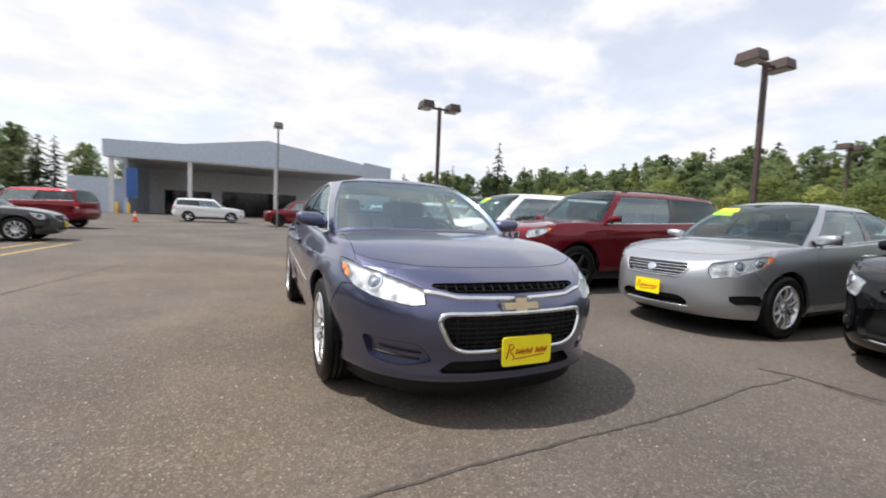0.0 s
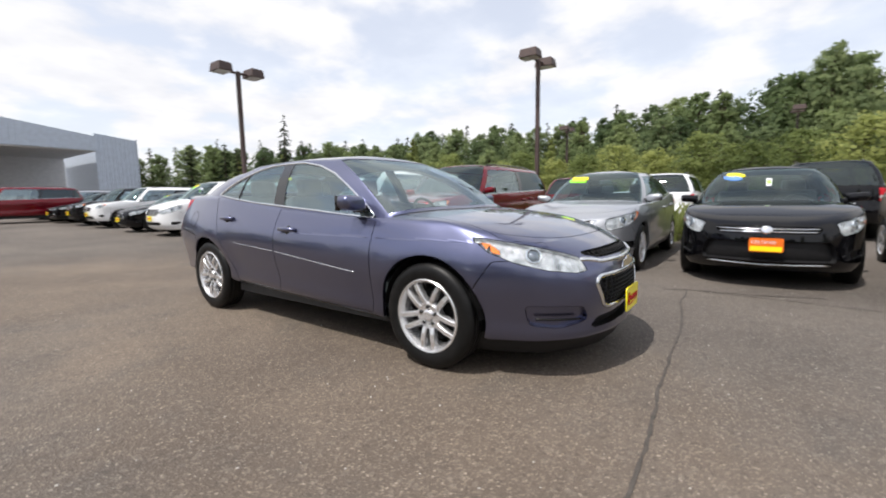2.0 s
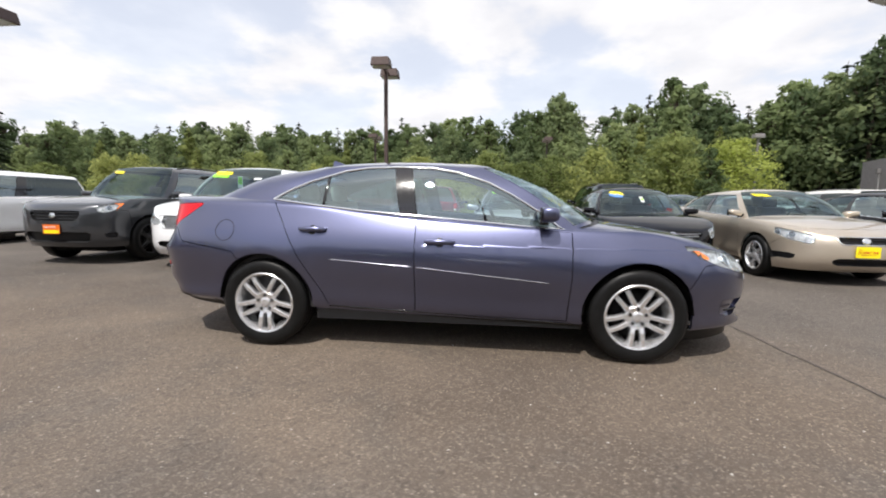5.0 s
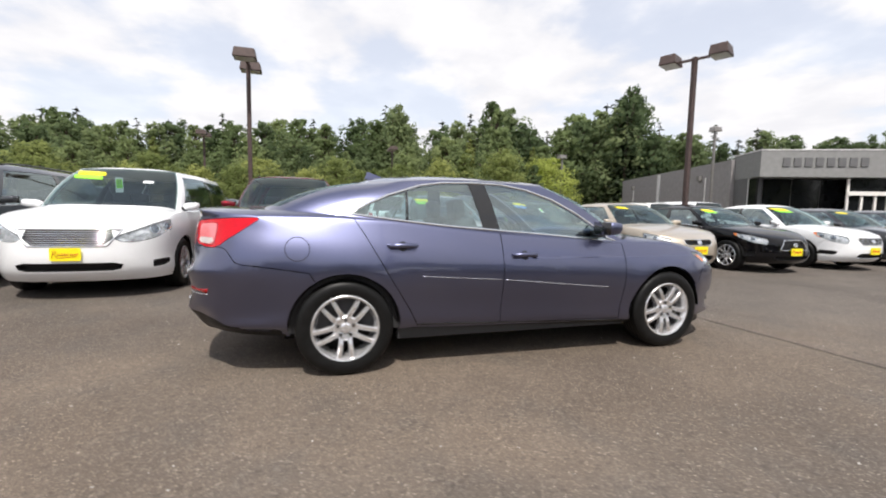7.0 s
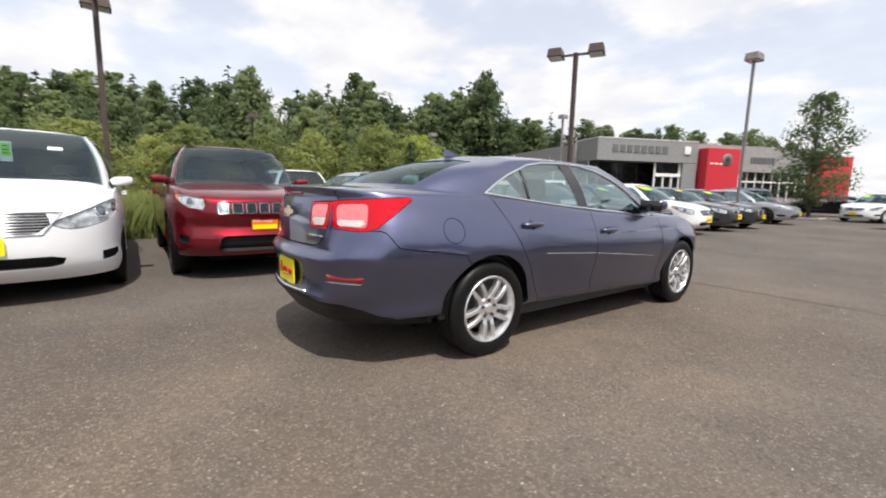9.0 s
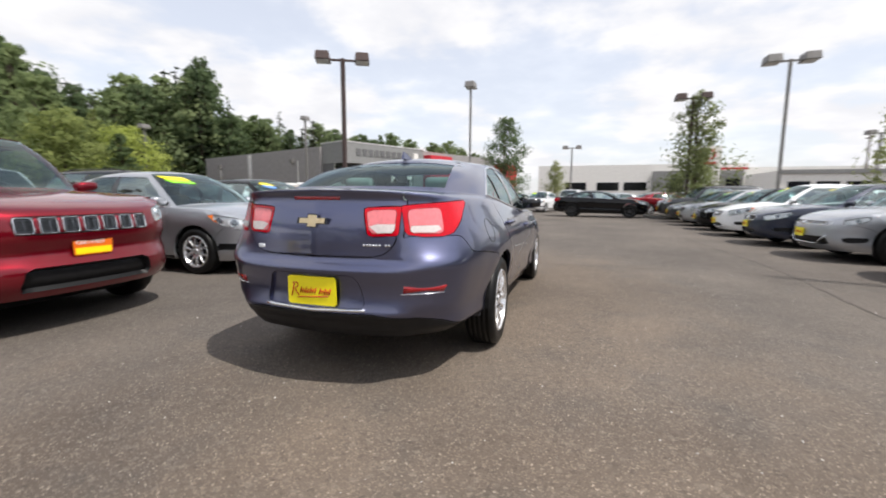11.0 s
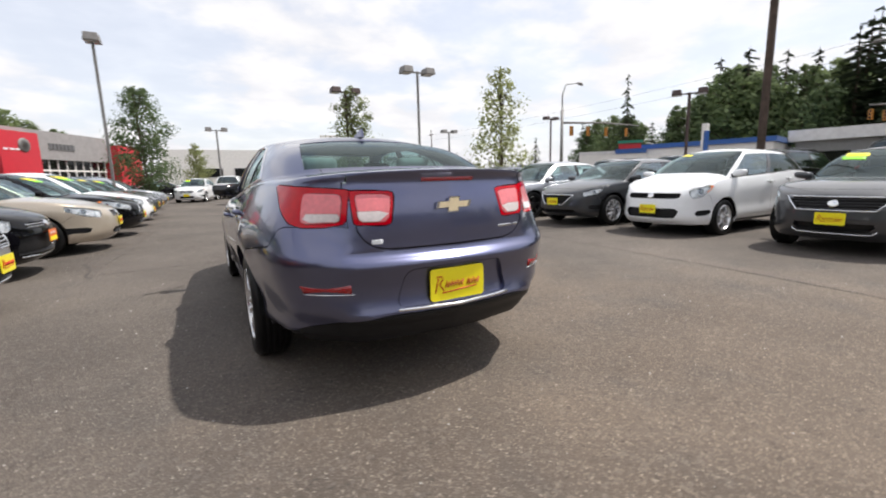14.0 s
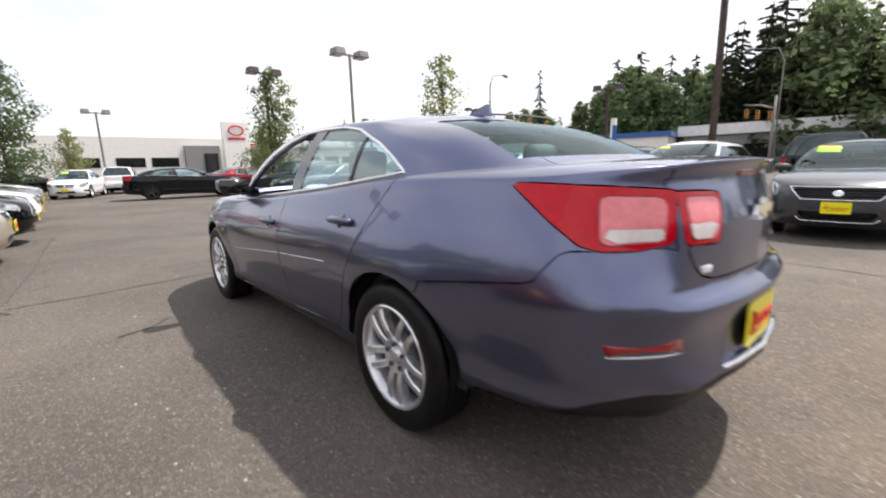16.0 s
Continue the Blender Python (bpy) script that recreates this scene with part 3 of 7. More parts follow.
def spoke(vs, fs, a0, r0, w0, x0, a1, r1, w1, x1, depth):
    """A tapered, crowned spoke from hub to rim in the wheel's plane."""
    p0, p1 = np.array((math.cos(a0), math.sin(a0))) * r0, np.array((math.cos(a1), math.sin(a1))) * r1
    d = (p1 - p0) / np.linalg.norm(p1 - p0)
    s = np.array((-d[1], d[0]))
    base = len(vs)
    for t in (0, .33, .66, 1):
        c, w, x = p0 + (p1 - p0) * t, w0 + (w1 - w0) * t, x0 + (x1 - x0) * t + .012 * math.sin(math.pi * t)
        for q, e in ((-.5, -depth), (-.5, -.006), (-.36, 0), (.36, 0), (.5, -.006), (.5, -depth)):
            y, z = c + s * (w * q)
            vs.append((x + e, y, z))
    for i in range(3):
        for q in range(5):
            a = base + i * 6 + q
            fs.append((a, a + 1, a + 7, a + 6))
    fs.append(tuple(base + 18 + q for q in range(6)))


def rim_mesh(rim, w, style, mat, seg=60):
    h = w / 2
    prof = [(h * .93, rim + .010), (h * .98, rim + .004), (h * .95, rim - .006), (h * .80, rim - .014), (h * .62, rim - .022), (h * .1, rim - .034), (-h * .8, rim - .034), (-h * .8, rim - .01)]
    vs, fs = lathe(prof, seg)
    xo, xi = h * .86, h * .74
    if style == "double":                              # five pairs of spokes
        for i in range(5):
            a = 2 * math.pi * i / 5 + math.pi / 2
            for sgn in (-1, 1):
                spoke(vs, fs, a + sgn * .40, .070, .036, xi, a + sgn * .20, rim - .010, .030, xo, .045)
    elif style == "twin":                              # ten slim spokes in V pairs
        for i in range(5):
            a = 2 * math.pi * i / 5 + math.pi / 2
            for sgn in (-1, 1):
                spoke(vs, fs, a + sgn * .14, .055, .030, xi, a + sgn * .30, rim - .012, .026, xo, .04)
    else:
        n = {"five": 5, "seven": 7, "ten": 10}[style]
        for i in range(n):
            a = 2 * math.pi * i / n + math.pi / 2
            spoke(vs, fs, a, .05, .060 if n == 5 else .036, xi, a, rim - .012, .058 if n == 5 else .030, xo, .04)
    b = len(vs)
    hv, hf = lathe([(xi - .05, .092), (xi - .006, .090), (xi + .004, .078), (xi - .004, .040), (xi + .006, .034), (xi + .010, .026), (xi + .011, .0)], seg // 2)
    vs += hv
    fs += [tuple(q + b for q in f) for f in hf]
    return mesh_of("rim", vs, fs, (mat,), smooth=False)


def lug_mesh(w):
    return lathe_mesh("lug_nut", [(w * .30, .0), (w * .30, .011), (w * .41, .011), (w * .42, .007), (w * .42, 0)], M["gloss_black"], 8)


def wheel_set(root, p):
    r, rim, w, xc = p["r"], p["rim"], p.get("tyre_w", .215), p["track"]
    alloy = M[p.get("rim_mat", "alloy")]
    tyre, rm, lug = tyre_mesh(r, rim, w, "hero" in p), rim_mesh(rim, w, p.get("rim_style", "double"), alloy, 60 if "hero" in p else 24), lug_mesh(w)
    # brake disc with a black backing that paints in the shade between spokes
    disc = lathe_mesh("brake_disc", [(-.06, .0), (-.06, rim - .036), (-.055, rim - .036), (-.05, rim * .74), (.012, rim * .72), (.012, .05)], M["under"], 24)
    for y in p["wheels"]:
        for s in (1, -1):
            turn = pose(s * xc, y, r, random.uniform(0, 72) if not p.get("hero") else 36.0, 0, 0 if s > 0 else 180)
            t = put_part("wheel", tyre, root, "black rubber tyre on an alloy rim", turn)
            put_part("rim", rm, t)
            put_part("brake_disc", disc, t)
            if p.get("hero"):
                for i in range(5):
                    a = 2 * math.pi * (i + .5) / 5 + math.pi / 2
                    put_part("lug_nut", lug, t, "", pose(0, .056 * math.cos(a), .056 * math.sin(a)))

# ---- a whole car ----
def seat_mesh(mat, wide=0.50, bench=False):
    bm = bmesh.new()
    add_box(bm, -wide / 2, wide / 2, -.25, .27, 0, .16, bevel=.05)
    add_box(bm, -wide / 2, wide / 2, -.08, .08, 0, .54, pose(0, -.22, .10, 15), .05)
    for x in ((-.36, .36) if bench else (0,)):
        add_box(bm, x - .125, x + .125, -.05, .05, 0, .16, pose(0, -.37, .625, 8), .04)
        for q in (-.05, .05):
            add_box(bm, x + q - .008, x + q + .008, -.008, .008, -.06, .06, pose(0, -.365, .615, 8))
    return from_bm("seat", bm, mat, True)


def interior(root, p):
    """Seats, dashboard, wheel and floor, seen through the windows."""
    zf, W = p.get("z_floor", .30), p["W"]
    hip = p.get("y_seat", p["y_hdr"] - .38)
    mat = M[p.get("cloth", "grey_cloth")]
    rows = [hip, hip - p.get("leg", .80)] + ([hip - 1.65] if p.get("third") else [])
    one, bench = seat_mesh(M["grey_cloth"]), seat_mesh(mat, W * 1.45, True)
    h = p.get("z_seat", .17)
    for s in (-1, 1):
        put_part("front_seat", one, root, "", pose(s * .37, rows[0], zf + h))
    for y in rows[1:]:
        put_part("rear_seat", bench, root, "", pose(0, y, zf + h + .01))
    bm = bmesh.new()
    yc, zc = p["y_cowl"], p["z_cowl"]
    add_box(bm, -W * .78, W * .78, yc - .62, yc - .16, zc - .34, zc - .05, bevel=.05)
    add_box(bm, -.30, .02, yc - .72, yc - .55, zc - .13, zc - .03, bevel=.03)
    part("dashboard", bm, M["dash"], root, "", True)
    ring = [(.185 * math.cos(a), 0, .185 * math.sin(a)) for a in np.linspace(0, 2 * math.pi, 29)[:-1]]
    vs, fs = tube(ring, .014, 8, True)
    b = len(vs)
    hv, hf = tube([(-.17, 0, 0), (0, .02, 0), (.17, 0, 0)], [.014, .05, .014], 8)
    vs, fs = vs + hv, fs + [tuple(q + b for q in f) for f in hf]
    put_part("steering_wheel", mesh_of("steering_wheel", vs, fs, (M["dash"],)), root, "", pose(-.37, yc - .78, zc - .09, 24))
    bm = bmesh.new()
    add_box(bm, -W * .86, W * .86, p["wheels"][1] + p["arch"], p["wheels"][0] - p["arch"], .21, zf)
    add_box(bm, -W * .58, W * .58, p["Lr"] + .35, p["wheels"][1] + p["arch"], .36, zf + .16)
    part("floor_pan", bm, M["dash"], root)
    for s in (-1, 1):                                  # trim behind the doors
        part("door_trim", box_bm(s * W * .86 - .02, s * W * .86 + .02, p["Lr"] + .75, yc - .3, zf, p["belt_f"] - .06), M["dash"], root)
    part("firewall", box_bm(-W * .8, W * .8, yc - .18, yc - .12, zf, zc - .1), M["dash"], root)
    if p.get("shelf", True):
        bm = box_bm(-W * .74, W * .74, p["y_rb"] - .05, p["y_rb"] + .50, p["z_rb"] - .10, p["z_rb"] - .07)
        add_box(bm, -W * .8, W * .8, p["y_rb"] + .42, p["y_rb"] + .50, zf, p["z_rb"] - .07)
        part("parcel_shelf", bm, M["dash"], root)
    bm = bmesh.new()
    for w in p["wheels"]:
        add_box(bm, -.55, .55, w - .42, w + .42, .19, .52)
        for s in (-1, 1):
            vs = []
            R, x0, x1 = p["arch"] - .012, s * .55, s * (W - .05)
            for a in np.linspace(.06, math.pi - .06, 16):
                y, z = w + R * math.cos(a), p["r"] + R * math.sin(a)
                vs.append((bm.verts.new((x0, y, z)), bm.verts.new((x1, y, z))))
            for (a, b), (c, d) in zip(vs, vs[1:]):
                bm.faces.new((a, b, d, c))
    add_box(bm, -W * .80, W * .80, p["wheels"][1] + p["arch"], p["wheels"][0] - p["arch"], .21, .25)
    add_box(bm, -W * .55, W * .55, p["Lr"] + .22, p["Lr"] + .8, p["zbot"][-1][1] + .03, .60)
    add_box(bm, -W * .55, W * .55, p["Lf"] - .75, p["Lf"] - .24, p["zbot"][0][1] + .04, .62)
    part("underbody", bm, M["under"], root)


def mirror_mesh(p, paint):
    """A door mirror for the right side, its foot at the origin."""
    out = []
    bm = bmesh.new()
    bmesh.ops.create_uvsphere(bm, u_segments=24 if p.get("hero") else 14, v_segments=14 if p.get("hero") else 8, radius=1)
    for v in bm.verts:
        x, y, z = v.co
        q = lambda a: math.copysign(abs(a)**.62, a)
        v.co = Vector((.150 + q(x) * .112, q(y) * .076 + .02 * x, .050 + q(z) * .054 + .012 * x))
        if v.co.y < -.045:
            v.co.y = -.045
    out.append((from_bm("mirror_shell", bm, paint, True), "painted mirror shell"))
    bm = bmesh.new()
    add_box(bm, -.03, .10, -.045, .03, -.02, .035, bevel=.012)
    add_box(bm, .045, .255, -.050, -.044, .002, .102, bevel=.0)
    out.append((from_bm("mirror_foot", bm, M["gloss_black"], True), "black mirror foot and glass"))
    return out


def handle_mesh(mat):
    vs, fs = tube([(.0, -.105, 0), (.026, -.085, 0), (.034, -.03, .002), (.034, .04, .002), (.024, .088, 0), (.0, .105, 0)], [.010, .013, .015, .015, .013, .010], 8)
    return mesh_of("door_handle", [(a, b, c * 1.25) for a, b, c in vs], fs, (mat,))


def flat_text(words, size, mat):
    """Letters of the built-in font as a thin mesh, its left foot at the origin."""
    cu = bpy.data.curves.new("lettering", "FONT")
    cu.body, cu.size, cu.extrude, cu.space_character = words, size, .0006, 1.05
    tmp = bpy.data.objects.new("lettering", cu)
    me = bpy.data.meshes.new_from_object(tmp)
    bpy.data.objects.remove(tmp)
    me.materials.clear()
    me.materials.append(mat)
    return me


def rounded_slab(w, h, r, y0, y1, n=5):
    """A thin upright plate with rounded corners, as vertices and faces."""
    ring = []
    for cx, cz, a0 in ((w / 2 - r, h / 2 - r, 0), (r - w / 2, h / 2 - r, 90), (r - w / 2, r - h / 2, 180), (w / 2 - r, r - h / 2, 270)):
        for i in range(n):
            a = radians(a0 + 90 * i / (n - 1))
            ring.append((cx + r * math.cos(a), cz + r * math.sin(a)))
    k = len(ring)
    vs = [(x, y0, z) for x, z in ring] + [(x, y1, z) for x, z in ring]
    fs = [tuple(range(k)), tuple(range(2 * k - 1, k - 1, -1))] + [(i, i + k, (i + 1) % k + k, (i + 1) % k) for i in range(k)]
    return vs, fs


def hanging_tag(u, v, w, h):
    """A stock tag that hangs upright behind the windshield."""
    def fn(root, surf, paint):
        hit, _ = surf.at("front", u, v)
        y = hit.y - .05
        tag = put_part("hanging_tag", from_bm("hanging_tag", box_bm(u - w / 2, u + w / 2, y - .001, y + .001, v - h, v), M["sticker_white"]), root, "pale hanging stock tag")
        put_part("tag_field", from_bm("tag_field", box_bm(u - w * .40, u + w * .40, y + .001, y + .0022, v - h * .72, v - h * .10), M["sticker_green"]), tag, "green printed field")
        for i in range(3):
            z = v - h * (.24 + .17 * i)
            put_part("print_bar", from_bm("print_bar", box_bm(u - w * .25, u + w * .25, y + .0022, y + .003, z - .006, z + .006), M["gloss_black"]), tag)
    return fn


def plate_on(root, surf, view, u, v, w, h, color, name="number_plate", tilt=0.0, off=0.012):
    """A dealer's plate with a bar of script on it, fixed to bumper or lid."""
    hit, nr = surf.at(view, u, v)
    s = 1 if view == "front" else -1
    vs, fs = rounded_slab(w, h, .018, -.004, .004)
    m = pose(hit.x, hit.y + s * (off + .006), v, -s * tilt, 0, 0 if s > 0 else 180)
    plate = put_part(name, mesh_of(name, vs, fs, (M[color],), smooth=False), root, "yellow dealer plate with red script bars" if color == "plate_yellow" else "orange dealer plate with dark bars", m)
    vs, fs = [], []
    path = [(-.43, -.24), (-.37, .20), (-.40, .26), (-.31, .27), (-.28, .16), (-.36, .02), (-.27, -.20)]
    runs = [path]
    for x0, n in ((-.24, 7), (.17, 5)):                # small loops, broken once
        runs.append([(x0 + .052 * (i / 2), (.10 if i % 4 == 1 else -.10 if i % 2 == 0 else .05)) for i in range(2 * n)])
    vs, fs = [], []
    for line in runs + [[(-.30, -.27), (.05, -.22), (.36, -.17)]]:
        b = len(vs)
        v2, f2 = tube([(-x * w * .98, .006, z * h * .95) for x, z in line], w * (.010 if line is runs[0] or len(line) == 3 else .0125), 5)
        vs, fs = vs + v2, fs + [tuple(q + b for q in f) for f in f2]
    if color == "plate_orange":                        # a readable word over a plain yellow bar
        word = flat_text("CERTIFIED", h * .30, M["sticker_white"])
        put_part("lettering", word, plate, "white capital letters", pose(w * .44, .0052, h * .10, 90, 0, 180))
        put_part("lower_bar", from_bm("lower_bar", box_bm(-w * .46, w * .46, .0042, .0052, -h * .44, -h * .10), M["sticker_yellow"]), plate)
        return plate
    put_part("script", mesh_of("script", vs, fs, (M["plate_red"] if color == "plate_yellow" else M["sticker_yellow"],)), plate)
    return plate


def circle(y, z, r, n=40):
    return [(y + r * math.cos(2 * math.pi * i / n), z + r * math.sin(2 * math.pi * i / n)) for i in range(n)]


def grille_bars(surf, view, poly, style, n, thick, sink=.012):
    """Bars inside a grille's outline, laid just behind the skin."""
    P = np.array(poly)
    lo, hi = P.min(0), P.max(0)
    vs, fs, bars = [], [], []

    def span(fixed, axis):
        o = 1 - axis
        cuts = []
        for i in range(len(P)):
            a, b = P[i], P[(i + 1) % len(P)]
            if (a[axis] > fixed) != (b[axis] > fixed):
                cuts.append(a[o] + (b[o] - a[o]) * (fixed - a[axis]) / (b[axis] - a[axis]))
        return (min(cuts), max(cuts)) if len(cuts) > 1 else None

    def add(line):
        nonlocal vs, fs
        v, f = surf.strip(view, line, thick, .010, off=-sink, step=.05)
        b = len(vs)
        vs, fs = vs + v, fs + [tuple(q + b for q in g) for g in f]
        bars.append((v, f))

    if style in ("slats", "mesh"):
        for i in range(n):
            z = lo[1] + (hi[1] - lo[1]) * (i + .5) / n
            s = span(z, 1)
            if s:
                add([(s[0] + .004, z), (s[1] - .004, z)])
    if style in ("slots", "mesh"):
        m = n if style == "slots" else max(6, int((hi[0] - lo[0]) / .05))
        for i in range(m):
            x = lo[0] + (hi[0] - lo[0]) * (i + .5) / m
            s = span(x, 0)
            if s:
                add([(x, s[0] + .003), (x, s[1] - .003)])
    return [(vs, fs)] if style == "mesh" else bars


def full(poly):
    """A half outline (x from the middle out) as a whole one for bars."""
    right = [q for q in poly if q[0] > 0.0]
    return right + [(-x, z) for x, z in reversed(right)]


def build_car(p, paint, name="car"):
    root = new(name)
    fine = p.get("fine", .62)
    sk = Skin(p, fine)
    surf = Surface(sk)
    A, B, C = car_form(p)
    W, zr = p["W"], p["r"]
    P = PAINT[paint]
    belt = lambda y: float(np.interp(y, B[4:12, 1][::-1], B[4:12, 2][::-1]))
    wf, wr = p["wheels"]
    for w in (wf, wr):
        sk.cut("void", "side", circle(w, zr, p["arch"]), face=.05)
    g2 = sk.zone == 2
    # glass
    sk.mark("windshield", g2 & (sk.k < p.get("k_ws", 4.25)) & (sk.t > .02) & (sk.t < .96))
    sk.mark("rear_window", g2 & (sk.k > p.get("k_rw", 11.7)) & (sk.t > .06) & (sk.t < p.get("rw_top", .93)))
    if "dlo" in p:
        yb0, yb1 = p["pillar_b"]
        sk.cut("rear_side_window", "side", p["dlo"], only=("body",), face=.1)
        for nm, edge, was in (("pillar", yb0, "rear_side_window"), ("front_window", yb1, "pillar")):
            sk.cut(nm, "side", [(edge + .05, .8), (edge - .11, 1.6), (3, 1.6), (3, .8)], only=(was,), face=.1)
    else:
        lo, hi = p.get("win_t", (.07, .86))
        for nm, a, b in p["windows"]:
            sk.mark(nm, g2 & (sk.k > a) & (sk.k < b) & (sk.t > lo) & (sk.t < hi))
        for nm, w0, w1 in zip(("pillar", "rear_pillar"), p["windows"], p["windows"][1:]):
            sk.mark(nm, g2 & (sk.k > w0[2] - .01) & (sk.k < w1[1] + .01) & (sk.t > lo) & (sk.t < hi))
    if p.get("hero"):                                  # the rocker, coloured black for the shade under the sills
        sk.cut("rocker", "side", [(-1.03, .276), (1.03, .262), (1.03, 0), (-1.03, 0)], only=("body",), face=-2)
    # lamps
    for nm, view, poly in p["lamps"]:
        sk.cut(nm, view, poly, only=("body", "headlight", "tail_light", "tail_inner", "lid_light", "lid_inner"))
    for nm, view, poly in p["holes"]:
        sk.cut(nm, view, poly, only=("body",))
    if "chin" in p:
        sk.cut("air_dam", "fcorner", [(-3, p["chin"]), (0, p["chin"]), (0, 0), (-3, 0)], only=("body",), face=.02)
    # panels
    zs = p.get("sill", .29)
    yD, yB, yR = p["doors"]
    if yB is not None:
        front = [(yB, zs + .02), (yB, belt(yB) - .004)] + [(y, belt(y) - .004) for y in np.linspace(yB, yD, 9)[1:]] + [(yD, .60), (yD - .02, zs)]
        sk.cut("front_door", "side", front, only=("body",))
        ytop = yR if yR is not None else wr + .1
        rear = [(yB, zs + .02)] + p["door_edge"] + [(y, belt(y) - .004) for y in np.linspace(ytop, yB, 9)] if "door_edge" in p else [(yB, zs + .02)] + [(wr + p["arch"] + .05, zs + .03), (wr + p["arch"] + .04, zr + .12), (wr + p["arch"] * .80, zr + p["arch"] * .82), (ytop + .06, zr + p["arch"] + .10)] \
            + [(y, belt(y) - .004) for y in np.linspace(ytop, yB, 9)]
        sk.cut("rear_door", "side", rear, only=("body",))
    sk.mark("cowl", (sk.zone == 1) & (sk.k < 4.2) & (sk.t > .945))
    kh = p.get("k_hood", 4.3)
    sk.mark("hood", (sk.zone == 1) & (sk.k < kh) & (sk.t > p.get("t_hood", .10)))
    for nm, view, poly in p.get("lid", ()):
        was = sk.label.copy()
        sk.cut(nm, view, poly, only=("body",), face=.05)
        if view == "top":                              # the deck alone, not the bumper's ledge below it
            low = (sk.V[sk.F].mean(1)[:, 2] < p["z_tail"] - .12) & (sk.label == nm)
            low[:len(was)] &= was != nm
            sk.label[low] = "rear_bumper"
    sk.label[(sk.label == "trunk_lid") & (sk.V[sk.F].mean(1)[:, 2] < (.735 if "dlo" in p else .60))] = "body"
    fb, rb = p["bumper_f"], p["bumper_r"]
    sk.cut("front_bumper", "side", [(wf + .28, -.2), (wf + p["arch"] * .86, zr + p["arch"] * .55), fb, (fb[0] + .12, fb[1] + .01), (9, fb[1] + .01), (9, -.2)], only=("body",), face=-2)
    sk.mark("front_bumper", (sk.zone == 1) & (sk.k < kh) & (sk.t <= p.get("t_hood", .10)))
    sk.mark("front_bumper", (sk.zone == 0) & (sk.V[sk.F].mean(1)[:, 1] > A[3, 1] - .02))
    sk.cut("rear_bumper", "side", [(wr - .28, -.2)] + p.get("seam_r", [(wr - p["arch"] * .86, zr + p["arch"] * .55), rb, (rb[0] - .1, rb[1] + .01)]) + [(-9, p["seam_r"][-1][1] if "seam_r" in p else rb[1] + .01), (-9, -.2)], only=("body",), face=-2)

    def whole(nm, mats, label="", **kw):
        me = panel_mesh(sk, nm, mats, **kw)
        return put_part(nm, me, root, label) if me else None

    def pair(nm, mats, label="", out=None, **kw):
        got = []
        for s in (1, -1):
            me = panel_mesh(sk, nm, mats, label_name=out or nm, side=s, **kw)
            if me:
                got.append(put_part(out or nm, me, root, label))
        return got

    whole("body", (P,), "painted steel body shell", lip=.03)
    for nm in ("hood", "front_bumper", "rear_bumper", "trunk_lid"):
        whole(nm, (P,), gap=.005 if nm == "trunk_lid" else .0032, lip=.022)
    fd, rd = pair("front_door", (P,)), pair("rear_door", (P,))
    for nm in ("windshield", "rear_window"):
        ob = whole(nm, (M[p.get("rear_glass", "glass")] if nm == "rear_window" else M["glass" if p.get("hero") else "dark_glass"],), gap=0, lip=0, sink=.004)
    for nm, gl in (("front_window", p.get("side_glass", "glass")), ("rear_side_window", p.get("side_glass", p.get("rear_glass", "glass"))), ("quarter_window", p.get("rear_glass", "glass"))):
        panes = pair(nm, (M[gl],), gap=0, lip=0, sink=.005)
        if nm == "front_window" and p.get("open_window"):      # the driver's pane is wound down
            panes[1].location = (.03, 0, -.385)
    pair("pillar", (M["gloss_black"],), gap=.001, lip=0)
    pair("rear_pillar", (M["gloss_black"],), gap=.001, lip=0)
    # the pit behind the lamps and grilles
    for ob in pair("headlight", (M["lens"],), "clear headlight lens over a bright bowl", gap=.002, lip=.004):
        s = 1 if np.mean([v.co.x for v in ob.data.vertices]) > 0 else -1
        put_part("lamp_bowl", panel_mesh(sk, "headlight", (M["lamp_inside"],), label_name="lamp_bowl", side=s, sink=.022, gap=.006, lip=-.02), ob)
        for u, z, r in p.get("projectors", ()):
            hit, nr = surf.at("fcorner", u, z, s < 0)
            vs, fs = lathe([(-.02, r * 1.05), (.012, r * 1.1), (.014, r * .86), (.002, r * .84)], 28)
            b = len(vs)
            v2, f2 = lathe([(.0, r * .84), (.008, r * .7), (.015, r * .4), (.018, 0)], 24)
            q = nr.to_track_quat("X", "Z").to_matrix().to_4x4()
            q.translation = hit - nr * .022
            me = mesh_of("projector", vs + v2, fs + [tuple(i + b for i in f) for f in f2], (M["chrome"], M["projector"]), mat_ids=[0] * len(fs) + [1] * len(f2))
            put_part("projector", me, ob, "", q)
    pair("turn_signal", (M["amber"],), gap=.001, lip=.01)
    pair("tail_light", (M["red_lens"],), "red tail lamp lens", gap=.002, lip=.02)
    pair("tail_inner", (M["pink_lens"],), "pale ribbed inner lens", gap=.0005, lip=.0, sink=-.002)
    pair("reverse_lamp", (M["white_lens"],), "clear reversing lamp", gap=.0005, lip=.0, sink=-.003)
    pair("lid_light", (M["red_lens"],), "red tail lamp lens", gap=.002, lip=.02)
    pair("lid_inner", (M["pink_lens"],), "pale ribbed inner lens", gap=.0005, lip=.0, sink=-.002)
    pair("lid_reverse_lamp", (M["white_lens"],), "clear reversing lamp", gap=.0005, lip=.0, sink=-.003)
    for nm in ("grille", "upper_grille", "intake"):
        ob = whole(nm, (M["black"],), "", gap=0, lip=-.05, sink=.05)
